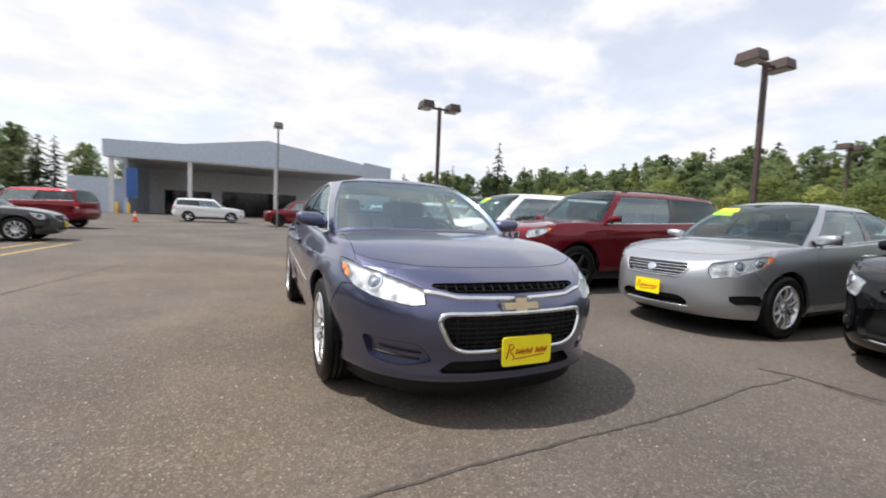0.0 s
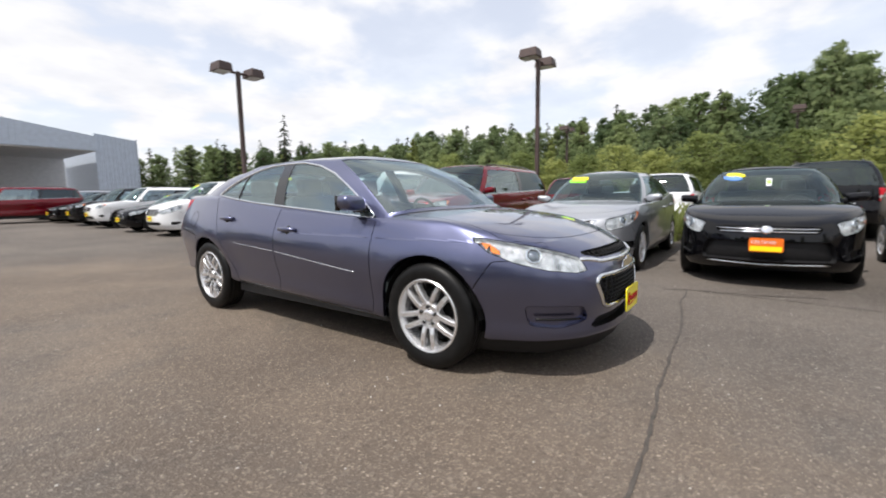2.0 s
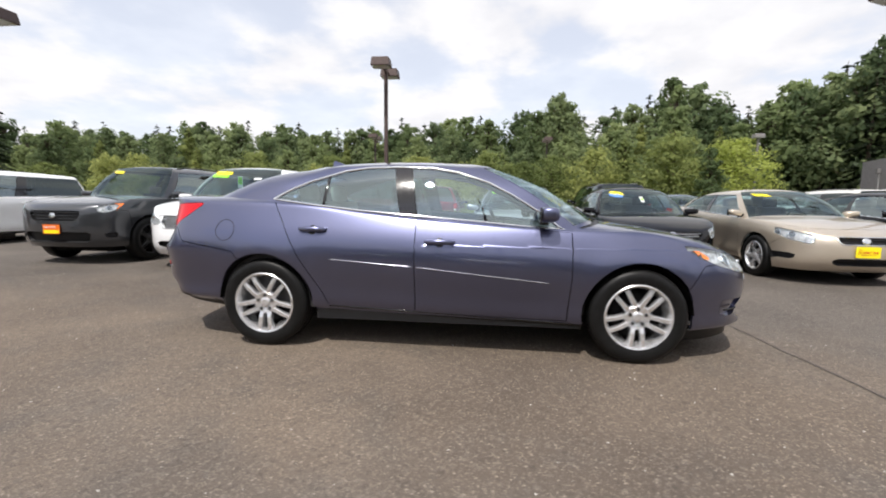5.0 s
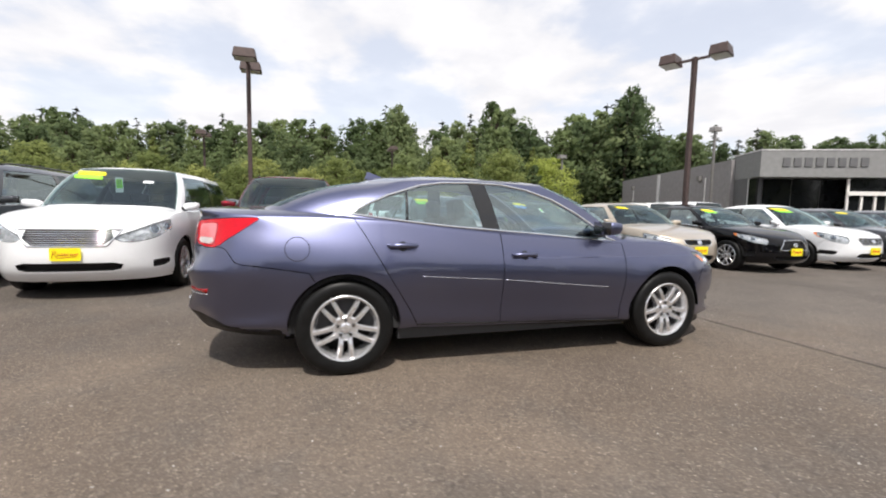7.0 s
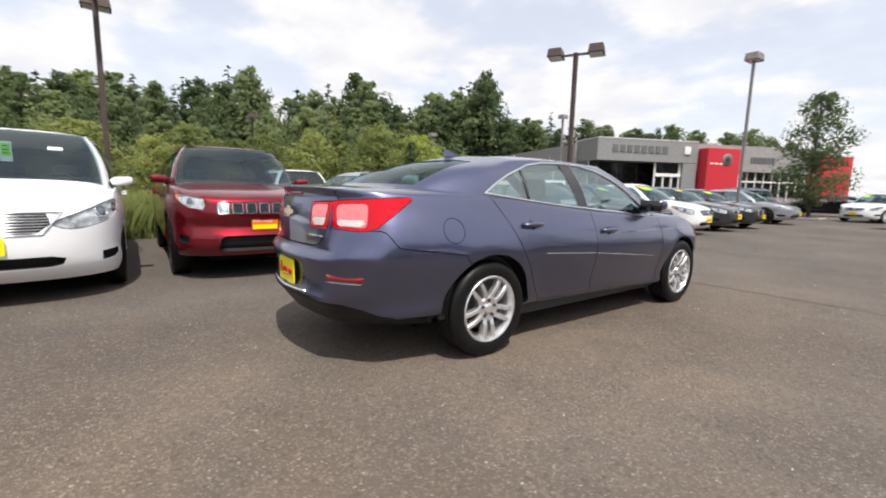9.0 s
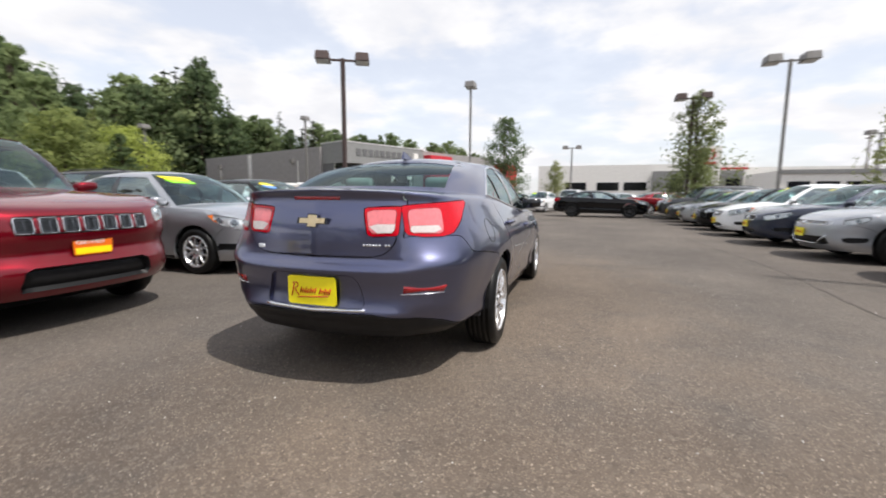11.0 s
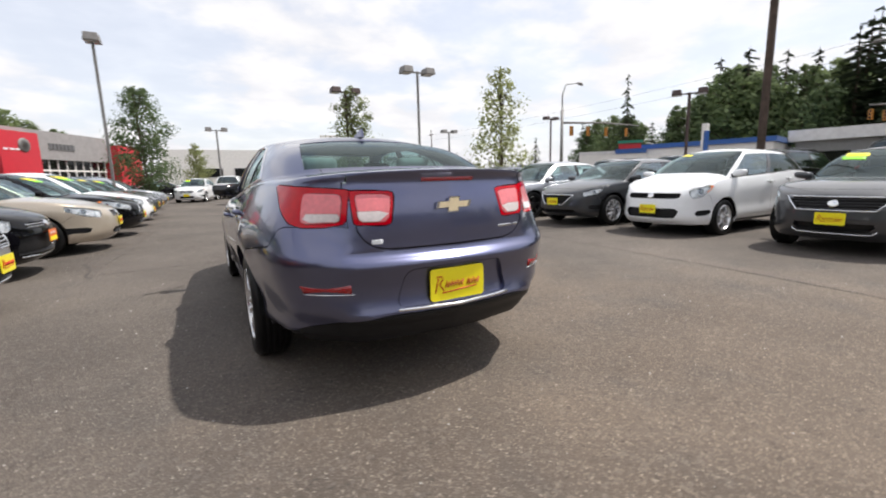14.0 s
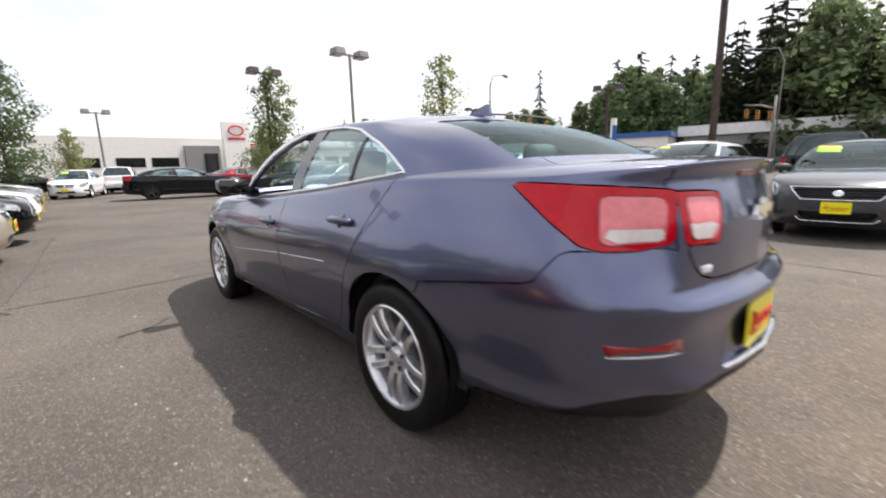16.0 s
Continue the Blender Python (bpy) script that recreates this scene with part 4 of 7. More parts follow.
    pair("fog_recess", (P if p.get("hero") else M["black"],), gap=0, lip=-.03, sink=.03)
    # black in place of body paint carries the shade below the doors
    pair("rocker", (M["black"],), "rocker panel coloured black for the shade under the sill", gap=.001)
    whole("cowl", (M["black"],), "black plastic cowl under the windshield", gap=.001)
    whole("air_dam", (M["black"],), "black plastic air dam", gap=.001)
    whole("plate_recess", (P,), "", gap=0, lip=-.018, sink=.018)
    whole("diffuser", (M["black"],), "", gap=.002)
    for view, poly, style, n, thick, mat in p.get("bars", ()):
        for vs, fs in grille_bars(surf, view, full(poly), style, n, thick):
            nm = "grille_mesh" if style == "mesh" else "grille_bar"
            put_part(nm, mesh_of(nm, vs, fs, (M[mat],)), root)
    for view, pts, w, h, mat, both, closed in p.get("trim", ()):
        for mir in ((False, True) if both else (False,)):
            vs, fs = surf.strip(view, pts, w, h, mir, closed, .03 if p.get("hero") else .07)
            put_part("trim_strip", mesh_of("trim_strip", vs, fs, (M[mat],)), root, "bright metal trim strip" if mat == "chrome" else "")
    hm = handle_mesh(P)
    for y, z in p.get("handles", ()):
        hit, nr = surf.at("side", y, z)
        for s in (1, -1):
            put_part("door_handle", hm, root, "", pose(hit.x * s, y, z, 0, 0, 0 if s > 0 else 180))
            # a flat dark disc stands for the shade in the handle's hollow
            vs, fs = surf.patch("side", circle(y - .0, z - .004, .034, 14), .0015, s < 0, 0)
            put_part("handle_cup", mesh_of("handle_cup", vs, fs, (M["gloss_black"],)), root)
    my, mz = p["mirror"]
    hit, nr = surf.at("side", my, mz)
    for me, lab in mirror_mesh(p, P):
        for s in (1, -1):
            put_part(me.name.split(".")[0], me, root, lab, Matrix.Translation((s * (hit.x - .035), my, mz)) @ Matrix.Diagonal((s, 1, 1, 1)))
    if p.get("headliner", True):
        m = sk.label.copy()
        sk.label[(sk.zone == 3)] = "headliner"
        me = panel_mesh(sk, "headliner", (M["beige"],), sink=.03, gap=0, lip=-.02)
        sk.label = m
        put_part("headliner", me, root)
    interior(root, p)
    wheel_set(root, p)
    for fn in p.get("extras", ()):
        fn(root, surf, P)
    return root


def badge(mat, w, h):
    """A blank oval or round maker's mark."""
    def made(view, u, v):
        def fn(root, surf, paint):
            pts = [(u + w * math.cos(a), v + h * math.sin(a)) for a in np.linspace(0, 2 * math.pi, 21)[:-1]]
            vs, fs = surf.patch(view, pts, .010)
            put_part("badge", mesh_of("badge", vs, fs, (M[mat],)), root, "plain metal badge")
        return fn
    return made


def plates(view, u, v, color, w=.305, h=.152, off=.012):
    def fn(root, surf, paint):
        plate_on(root, surf, view, u, v, w, h, color, off=off)
    return fn


def window_paper(u, v, w, h, mats):
    """A sheet in the windshield: a pale ground with a smaller coloured field."""
    def fn(root, surf, paint):
        for i, mt in enumerate(mats):
            a, b = w / 2 * (1 - .35 * i), h / 2 * (1 - .5 * i)
            vs, fs = surf.patch("front", [(u - a, v - b), (u + a, v - b), (u + a, v + b), (u - a, v + b)], .002 + .002 * i)
            put_part("window_sheet", mesh_of("window_sheet", vs, fs, (M[mt],)), root, "pale printed sheet")
    return fn


def window_sticker(u, v, w, h, mats, tilt=.12):
    """Price stickers on the inside top corner of the windshield."""
    def fn(root, surf, paint):
        for i, mt in enumerate(mats):
            if "sticker_blue" in mats:
                pts = [(u + i * .03 + w * math.cos(a), v - i * h * 1.3 + h * math.sin(a) + tilt * w * math.cos(a)) for a in np.linspace(0, 2 * math.pi, 19)[:-1]]
            else:                                      # a slanted band along the top edge
                z = v - i * h * 1.15 + h * .3
                pts = rounded([(u - w, z - h * .85), (u + w * .8, z - h * .55), (u + w, z + h * .55), (u - w * .8, z + h * .25)], h * .4)
            vs, fs = surf.patch("front", pts, .003)
            put_part("window_sticker", mesh_of("window_sticker", vs, fs, (M[mt],)), root, "bright price sticker")
    return fn

# ---- the slate-blue sedan in the middle ----
HERO = dict(
    hero=True, fine=1.0, W=.925, Lf=2.34, Lr=-2.497, z_nose=.765, belt_f=.915, belt_r=1.07, z_tail=1.145,
    y_cowl=1.18, z_cowl=.98, y_rb=-1.98, z_rb=1.150, x_roof=.603, y_hdr=.34, y_rt=-1.205, z_rail=1.398, z_roof=1.462,
    zbot=[(0, .19), (3, .19), (5, .20), (6, .20), (9, .24), (11, .27), (12, .295), (13, .30), (15, .305)],
    side=[(.19, .19), (.24, .155), (.275, .105), (.295, .062), (.325, .050), (.36, .053), (.41, .051), (.475, .037), (.55, .019), (.63, .004), (.70, .001), (.765, .008), (.82, .023), (.87, .043), (.92, .067), (.97, .092), (1.025, .115), (1.06, .135), (1.10, .158), (1.2, .20)],
    front=[(.19, .15), (.225, .10), (.242, .040), (.258, .006), (.275, .012), (.292, .042), (.33, .048), (.38, .028), (.46, 0), (.55, .004), (.62, .018), (.68, .045), (.73, .085), (.765, .13), (.9, .2)],
    rear=[(.28, .13), (.34, .080), (.40, .040), (.432, .010), (.45, .0), (.48, .010), (.54, .024), (.61, .023), (.68, .004), (.705, 0), (.722, .008), (.738, .046), (.77, .052), (.86, .054), (.95, .060), (1.05, .084), (1.09, .096), (1.12, .085), (1.145, .060), (1.3, .06)],
    rear_c=[(.27, .17), (.34, .120), (.40, .082), (.44, .050), (.47, .026), (.50, .016), (.54, .020), (.61, .020), (.68, .010), (.732, 0), (.752, .014), (.79, .052), (.84, .088), (.885, .108), (.95, .106), (1.02, .104), (1.09, .104), (1.145, .06)],
    tuck=[0, 0, 0, .01, .02, .035, .048, .058, .064, .066, .062, .042, .018, 0, 0, 0], round_tail=[0, .02, .035, .066, .052, .014, 0], soft_shoulder=8,
    wheels=(1.369, -1.369), r=.335, rim=.224, arch=.382, track=.795, tyre_w=.215,
    dlo=[(.845, .932), (.56, .950), (.22, .980), (-.21, 1.012), (-.62, 1.044), (-.95, 1.078), (-1.335, 1.124), (-1.20, 1.198), (-1.06, 1.26), (-.92, 1.305), (-.80, 1.345),
         (-.62, 1.372), (-.37, 1.380), (-.12, 1.374), (.1, 1.336), (.32, 1.262), (.5, 1.168), (.69, 1.050)],
    pillar_b=(-.345, -.205),
    lamps=[("headlight", "fcorner", [(-.585, .836), (-.68, .826), (-.90, .788), (-1.08, .746), (-1.19, .712), (-1.225, .640), (-1.15, .632), (-.98, .652), (-.80, .694), (-.66, .755)]),
           ("turn_signal", "fcorner", [(-.625, .806), (-.68, .797), (-.745, .745), (-.715, .738), (-.655, .770)]),
           ("tail_light", "rcorner", [(-.815, 1.090), (-.95, 1.084), (-1.15, 1.072), (-1.298, 1.060), (-1.290, .900), (-1.18, .884), (-1.06, .886), (-1.00, .905), (-.92, .975)]),
           ("tail_inner", "rcorner", rounded([(-1.268, 1.038), (-1.065, 1.048), (-1.060, .902), (-1.258, .908)], .03)),
           ("reverse_lamp", "rcorner", [(-1.260, .948), (-1.075, .950), (-1.075, .908), (-1.252, .912)]),
           ("lid_light", "rear", rounded([(.295, 1.048), (.503, 1.056), (.497, .893), (.325, .887)], .02)),
           ("lid_inner", "rear", rounded([(.312, 1.032), (.478, 1.038), (.473, .908), (.338, .904)], .02)),
           ("lid_reverse_lamp", "rear", [(.330, .957), (.476, .957), (.472, .910), (.342, .906)])],
    projectors=[(-.91, .738, .044)],
    holes=[("upper_grille", "front", [(-.1, .745), (.30, .742), (.455, .738), (.45, .722), (.34, .700), (-.1, .692)]),
           ("grille", "front", rounded([(-.1, .592), (.40, .588), (.425, .560), (.37, .445), (.31, .418), (-.1, .412)], .02)),
           ("intake", "front", [(-.1, .345), (.36, .345), (.42, .29), (-.1, .285)]),
           ("fog_recess", "fcorner", rounded([(-.85, .452), (-1.20, .440), (-1.255, .345), (-1.08, .312), (-.89, .330)], .03)),
           ("plate_recess", "rear", rounded([(-.2, .682), (.255, .672), (.285, .64), (.325, .492), (-.2, .482)], .015)),
           ("diffuser", "rear", [(-.2, .458), (.36, .458), (.46, .445), (.58, .432), (.70, .400), (.78, .355), (.84, .2), (-.2, .2)])],
    bars=[("front", [(.455, .74), (.45, .70)], "mesh", 2, .005, "black"),
          ("front", [(.40, .588), (.425, .560), (.37, .445), (.31, .418)], "mesh", 7, .006, "black")],
    doors=(.905, -.205, -1.31), door_edge=[(-.85, .31), (-.92, .45), (-1.075, .70), (-1.235, .98)], sill=.285, k_hood=3.7, t_hood=.13, k_ws=4.3, k_rw=11.75,
    lid=[("trunk_lid", "rear", [(-.2, .770), (.33, .773), (.40, .784), (.445, .810), (.480, .86), (.498, .92), (.512, 1.2), (-.2, 1.2)]),
         ("trunk_lid", "top", [(-.2, -2.6), (.47, -2.6), (.54, -2.25), (.60, -1.9), (.3, -1.955), (-.2, -1.955)])],
    bumper_f=(1.80, .70), bumper_r=(-2.02, .73), seam_r=[(-1.54, .60), (-1.60, .725), (-1.80, .755), (-2.06, .79), (-2.13, .89)],
    trim=[("side", [(-.84, .690), (-.225, .650)], .005, .005, "chrome", True, False), ("side", [(-.190, .648), (.75, .560)], .005, .005, "chrome", True, False),
          ("side", [(-.86, .330), (-.2, .305), (.93, .262)], .013, .003, "gloss_black", True, False),
          ("side", [(-.925, 1.08), (-.912, 1.30)], .022, .003, "gloss_black", True, False),
          ("front", [(-.50, .700), (-.44, .695), (-.34, .676), (0, .668), (.34, .676), (.44, .695), (.50, .700)], .026, .012, "chrome", False, False),
          ("front", rounded([(-.415, .600), (.415, .600), (.445, .565), (.385, .436), (.315, .403), (-.315, .403), (-.385, .436), (-.445, .565)], .03), .024, .012, "chrome", False, True),
          ("rear", [(-.325, .478), (0, .470), (.325, .478)], .018, .010, "chrome", False, False)],
    handles=[(-.975, .905), (-.025, .832)], mirror=(.72, .985), cloth="beige", open_window=True, side_glass="side_glass", rear_glass="rear_pane", chin=.236,
)
HERO["trim"].append(("side", HERO["dlo"], .018, .008, "chrome", True, True))


def bowtie(view, v, w):
    """The maker's mark as a plain gold cross with a bright rim."""
    def fn(root, surf, paint):
        for k, h, mt in ((1.0, .012, "chrome"), (.84, .0135, "gold")):
            a = w * k
            half = [(-.52 * a, -.085 * a), (-.17 * a, -.085 * a), (-.19 * a, -.20 * a), (.13 * a, -.20 * a), (.15 * a, -.085 * a), (.47 * a, -.085 * a), (.52 * a, .085 * a), (.17 * a, .085 * a), (.19 * a, .20 * a), (-.13 * a, .20 * a), (-.15 * a, .085 * a), (-.47 * a, .085 * a)]
            hit, nr = surf.at(view, 0, v)
            s = 1 if view == "front" else -1
            bm = bmesh.new()
            lo = [bm.verts.new((x, 0, z)) for x, z in half]
            hi = [bm.verts.new((x, s * h, z)) for x, z in half]
            bm.faces.new(hi)
            for i in range(12):
                j = (i + 1) % 12
                bm.faces.new((lo[i], lo[j], hi[j], hi[i]))
            bmesh.ops.recalc_face_normals(bm, faces=bm.faces[:])
            q = put_part("badge", from_bm("badge", bm, M[mt]), root, "gold cross badge with a bright rim")
            q.location = (hit.x, hit.y + s * .004, v)
    return fn


def hero_extras(root, surf, paint):
    # third brake lamp, reflectors, bars of the model name, fin, fuel flap, exhaust
    put_part("brake_lamp", mesh_of("brake_lamp", *surf.strip("rear", [(-.15, 1.098), (.15, 1.098)], .022, .004), (M["dark_red"],)), root, "high red brake lamp")
    for s in (False, True):
        put_part("reflector", mesh_of("reflector", *surf.patch("rcorner", [(-1.315, .620), (-1.065, .616), (-1.085, .580), (-1.315, .578)], .003, s), (M["dark_red"],)), root, "red bumper reflector")
        put_part("reflector_trim", mesh_of("reflector_trim", *surf.strip("rcorner", [(-1.325, .572), (-1.08, .574)], .005, .004, s), (M["chrome"],)), root)
    for i in range(9):
        if i == 6:
            continue
        put_part("name_bar", mesh_of("name_bar", *surf.strip("rear", [(.30 + i * .0175, .838), (.312 + i * .0175, .838)], .018, .003, step=.02), (M["chrome"],)), root, "small bright letter bar")
    put_part("eco_badge", mesh_of("eco_badge", *surf.patch("rear", [(-.42, .822), (-.37, .822), (-.37, .800), (-.42, .800)], .003), (M["sticker_white"],)), root)
    for s in (False, True):                            # a slat across each fog recess
        for z in (.372,):
            put_part("recess_slat", mesh_of("recess_slat", *surf.strip("fcorner", [(-1.19, z - .014), (-.92, z)], .012, .006, s), (M["black"],)), root)
    A = car_form(HERO)[0]
    k = np.linspace(0, 4.3, 20)
    pts = hermite(np.arange(16), A[:, :2], k) - np.array([.0, .075])
    pts[:, 0] *= .90
    line = [(-x, y) for x, y in pts[::-1]] + [(x, y) for x, y in pts[1:]]
    vs, fs = [], []
    for x, y in line:
        vs += [(x, y, .262), (x, y - .01, .155), (x * .98, y - .03, .150), (x * .98, y - .05, .24)]
    for i in range(len(line) - 1):
        for q in range(3):
            fs.append((i * 4 + q, i * 4 + q + 1, i * 4 + q + 5, i * 4 + q + 4))
    put_part("chin_skirt", mesh_of("chin_skirt", vs, fs, (M["black"],)), root, "black plastic skirt under the bumper")
    ring = circle(-1.68, .885, .078, 36)
    put_part("fuel_flap", mesh_of("fuel_flap", *surf.strip("side", ring, .006, .0015, closed=True, step=.02), (M["black"],)), root, "round fuel filler flap seam")
    bm = bmesh.new()
    prof = [(.0, .10, .030), (.018, .04, .034), (.045, -.03, .024), (.062, -.075, .008), (.062, -.10, .006), (0, -.115, .028)]
    top = []
    for z, y, w in prof:
        top.append((bm.verts.new((-w / 2, y, z)), bm.verts.new((w / 2, y, z))))
    for (a, b), (c, d) in zip(top, top[1:]):
        bm.faces.new((a, b, d, c))
    bm.faces.new([a for a, b in top])
    bm.faces.new([b for a, b in reversed(top)])
    hit, nr = surf.at("top", 0, -1.03)
    fin = part("antenna_fin", bm, paint, root, "shark-fin roof antenna")
    fin.location = hit - Vector((0, 0, .005))


HERO["extras"] = [hero_extras, bowtie("front", .638, .245), bowtie("rear", .972, .195), plates("front", -.03, .405, "plate_yellow", off=.03), plates("rear", 0, .575, "plate_yellow", .315, .165, off=-.008)]
hero = tagged(build_car(HERO, "slate_blue", "sedan"), "slate-blue four-door sedan with silver alloy wheels on the asphalt", "car")

# ---- the other cars on the lot ----
def scaled(pairs, z0, z1, k=1.0):
    return [(z0 + f * (z1 - z0), i * k) for f, i in pairs]


def model(kind, L, W, H, wb, fo, r=.325, **kw):
    """The form of a car from its main sizes; kw overrides any line of it."""
    Lf, Lr = wb / 2 + fo, wb / 2 + fo - L
    zb = {"sedan": .20, "coupe": .20, "hatch": .21, "suv": .30, "van": .22}[kind]
    d = dict(W=W, Lf=Lf, Lr=Lr, fine=.33, z_roof=H, wheels=(wb / 2, -wb / 2), r=r, rim=r * .66, arch=r * 1.14, track=W - .13, tyre_w=.215, swell=.012, slope=.03)
    if kind in ("sedan", "coupe"):
        d.update(z_nose=.74, belt_f=.90, belt_r=1.02, z_tail=1.08, y_cowl=Lf - 1.16, z_cowl=.965, y_rb=Lr + .50, z_rb=1.10, x_roof=.64 * W, y_rt=Lr + 1.30, z_rail=H - .066, rear_glass="dark_glass")
        d["y_hdr"] = d["y_cowl"] - .84
        d["windows"] = [("front_window", 5.25, 7.3), ("rear_side_window", 7.55, 9.55)]
    elif kind == "hatch":
        d.update(z_nose=.80, belt_f=.97, belt_r=1.06, z_tail=1.04, y_cowl=Lf - 1.00, z_cowl=1.03, y_rb=Lr + .14, z_rb=1.06, x_roof=.66 * W, y_rt=Lr + .52, z_rail=H - .07, rs=.62, rear_wide=.6, drop=.8, rear_glass="tint", shelf=False)
        d["y_hdr"] = d["y_cowl"] - .82
        d["windows"] = [("front_window", 5.2, 7.2), ("rear_side_window", 7.45, 9.4), ("quarter_window", 9.6, 10.6)]
    elif kind == "suv":
        d.update(z_nose=1.00, belt_f=1.10, belt_r=1.19, z_tail=1.14, y_cowl=Lf - 1.22, z_cowl=1.17, y_rb=Lr + .10, z_rb=1.18, x_roof=.68 * W, y_rt=Lr + .36, z_rail=H - .075, rs=.55, rear_wide=.9, drop=.7, crown=.03, rf=.62, rr=.6, rear_glass="tint", shelf=False, z_floor=.42, sill=.40)
        d["y_hdr"] = d["y_cowl"] - .66
        d["windows"] = [("front_window", 5.2, 7.15), ("rear_side_window", 7.4, 9.0), ("quarter_window", 9.2, 10.5)]
    else:
        d.update(z_nose=.90, belt_f=1.06, belt_r=1.12, z_tail=1.12, y_cowl=Lf - .98, z_cowl=1.15, y_rb=Lr + .07, z_rb=1.14, x_roof=.70 * W, y_rt=Lr + .28, z_rail=H - .08, rs=.5, rear_wide=.95, drop=.6, crown=.04, rf=.85, rr=.55, rear_glass="tint", shelf=False, z_floor=.40, sill=.34, third=True)
        d["y_hdr"] = d["y_cowl"] - .84
        d["windows"] = [("front_window", 5.2, 7.1), ("rear_side_window", 7.35, 9.0), ("quarter_window", 9.2, 10.5)]
    d.update({k: v for k, v in kw.items() if k not in ("gr", "lo", "hl", "tl", "plate", "sticker", "badge_z", "bars_n", "bars_mat", "gr_style", "chrome_gr", "fog", "bars_w", "belt_trim")})
    zn, bt, tall = d["z_nose"], d["belt_r"], kind in ("suv", "van")
    d.setdefault("zbot", [(0, zb + .0), (3, zb), (5, zb), (9, zb + .02), (12, zb + .09), (15, zb + .11)])
    d.setdefault("side", scaled([(0, .08), (.1, .034), (.2, .012), (.34, .022), (.6, .006), (.72, 0), (.82, .012), (.92, .034), (1.0, .056), (1.3, .1)], zb, bt))
    d.setdefault("front", scaled([(0, .16), (.1, .07), (.2, .03), (.4, 0), (.6, .008), (.8, .03), (.92, .065), (1, .12), (1.4, .2)], zb, zn, .6 if kind == "suv" else 1.0))
    d.setdefault("rear", scaled([(0, .16), (.12, .06), (.25, 0), (.45, 0), (.5, .02), (.55, .05), (.8, .07), (1, .09), (1.4, .1)], zb + .08, d["z_tail"], .7 if tall or kind == "hatch" else 1.0))
    A, B, _ = car_form(d)
    at = lambda k: np.array([np.interp(k, range(16), A[:, i]) for i in range(3)])
    uf = lambda k: (at(k)[0] - at(k)[1]) * R2
    ur = lambda k: (at(k)[0] + at(k)[1]) * R2
    ko, ki, hh = kw.get("hl", (4.5, 2.2, .11))
    um = (uf(ko) + uf(ki)) / 2
    zo, zi = at(ko)[2] - .035, at(ki)[2] - .04
    zm = (zo + zi) / 2
    lamps = [("headlight", "fcorner", [(uf(ko), zo), (um, zm + .012), (uf(ki), zi), (uf(ki) + .02, zi - hh), (um, zm - hh * 1.02), (uf(ko) - .10, zo - hh * .72)]),
             ("turn_signal", "fcorner", [(uf(ko) - .01, zo - .01), (uf(ko) - .07, zo - .008), (uf(ko) - .12, zo - hh * .68), (uf(ko) - .09, zo - hh * .68)])]
    to, ti, th = kw.get("tl", (10.9, 13.0, .17) if not (tall or kind == "hatch") else (11.1, 12.3, .28))
    zt = at(to)[2] - .03
    lamps.append(("tail_light", "rcorner", [(ur(to), zt), (ur(ti), zt), (ur(ti) + .01, zt - th), (ur(to) - .12, zt - th)]))
    um2, w2 = (ur(to) + ur(ti)) / 2, abs(ur(to) - ur(ti))
    lamps.append(("reverse_lamp", "rcorner", [(um2 - w2 * .2, zt - th * .55), (um2 - w2 * .48, zt - th * .55), (um2 - w2 * .46, zt - th * .85), (um2 - w2 * .2, zt - th * .85)]))
    d.setdefault("lamps", lamps)
    d.setdefault("projectors", [(um - .03, zm - hh * .45, hh * .36), (um + .16, zm - hh * .36 + .012, hh * .32)])
    g = kw.get("gr", (.36, .30, zn - .055, zn - .165))
    gp = [(-.1, g[2]), (g[0], g[2]), (g[1], g[3]), (-.1, g[3])]
    lo = kw.get("lo", (.44, .52, zb + .20, zb + .08))
    lp = [(-.1, lo[2]), (lo[0], lo[2]), (lo[1], lo[3]), (-.1, lo[3])]
    holes = [("grille", "front", gp), ("intake", "front", lp)]
    if kw.get("fog", True):
        uo, ui = uf(4.3), uf(2.9)
        holes.append(("fog_recess", "fcorner", rounded([(uo, zb + .25), (ui, zb + .24), (ui + .03, zb + .15), (uo - .06, zb + .17)], .02)))
    d.setdefault("holes", holes)
    if "bars" not in d:
        d["bars"] = [("front", gp, kw.get("gr_style", "slats"), kw.get("bars_n", 5), kw.get("bars_w", .014), kw.get("bars_mat", "chrome"))]
    trim = list(kw.get("trim", ()))
    if kw.get("chrome_gr", True):
        trim.append(("front", [(g[0] + .01, g[2] + .008), (g[1] + .008, g[3] - .008), (-g[1] - .008, g[3] - .008), (-g[0] - .01, g[2] + .008)], .018, .009, "chrome", False, True))
    if kw.get("belt_trim", "chrome"):                  # a strip along the foot of the side windows
        ys = np.linspace(B[5, 1] - .02, B[10, 1] if kind in ("sedan", "coupe") else B[11, 1], 12)
        trim.append(("side", [(y, float(np.interp(y, B[4:13, 1][::-1], B[4:13, 2][::-1])) + .012) for y in ys], .020, .008, kw.get("belt_trim", "chrome"), True, False))
    ys = np.linspace(wb / 2 - r * 1.2, -wb / 2 + r * 1.2, 8)
    trim.append(("side", [(y, zb + .035) for y in ys], .05, .006, "black", True, False))
    d["trim"] = trim
    yD = B[5, 1] + .02
    yB = float(np.interp(7.42, range(16), B[:, 1]))
    d.setdefault("doors", (yD, yB, -wb / 2 + .32 if kind not in ("suv", "van") else -wb / 2 + .42))
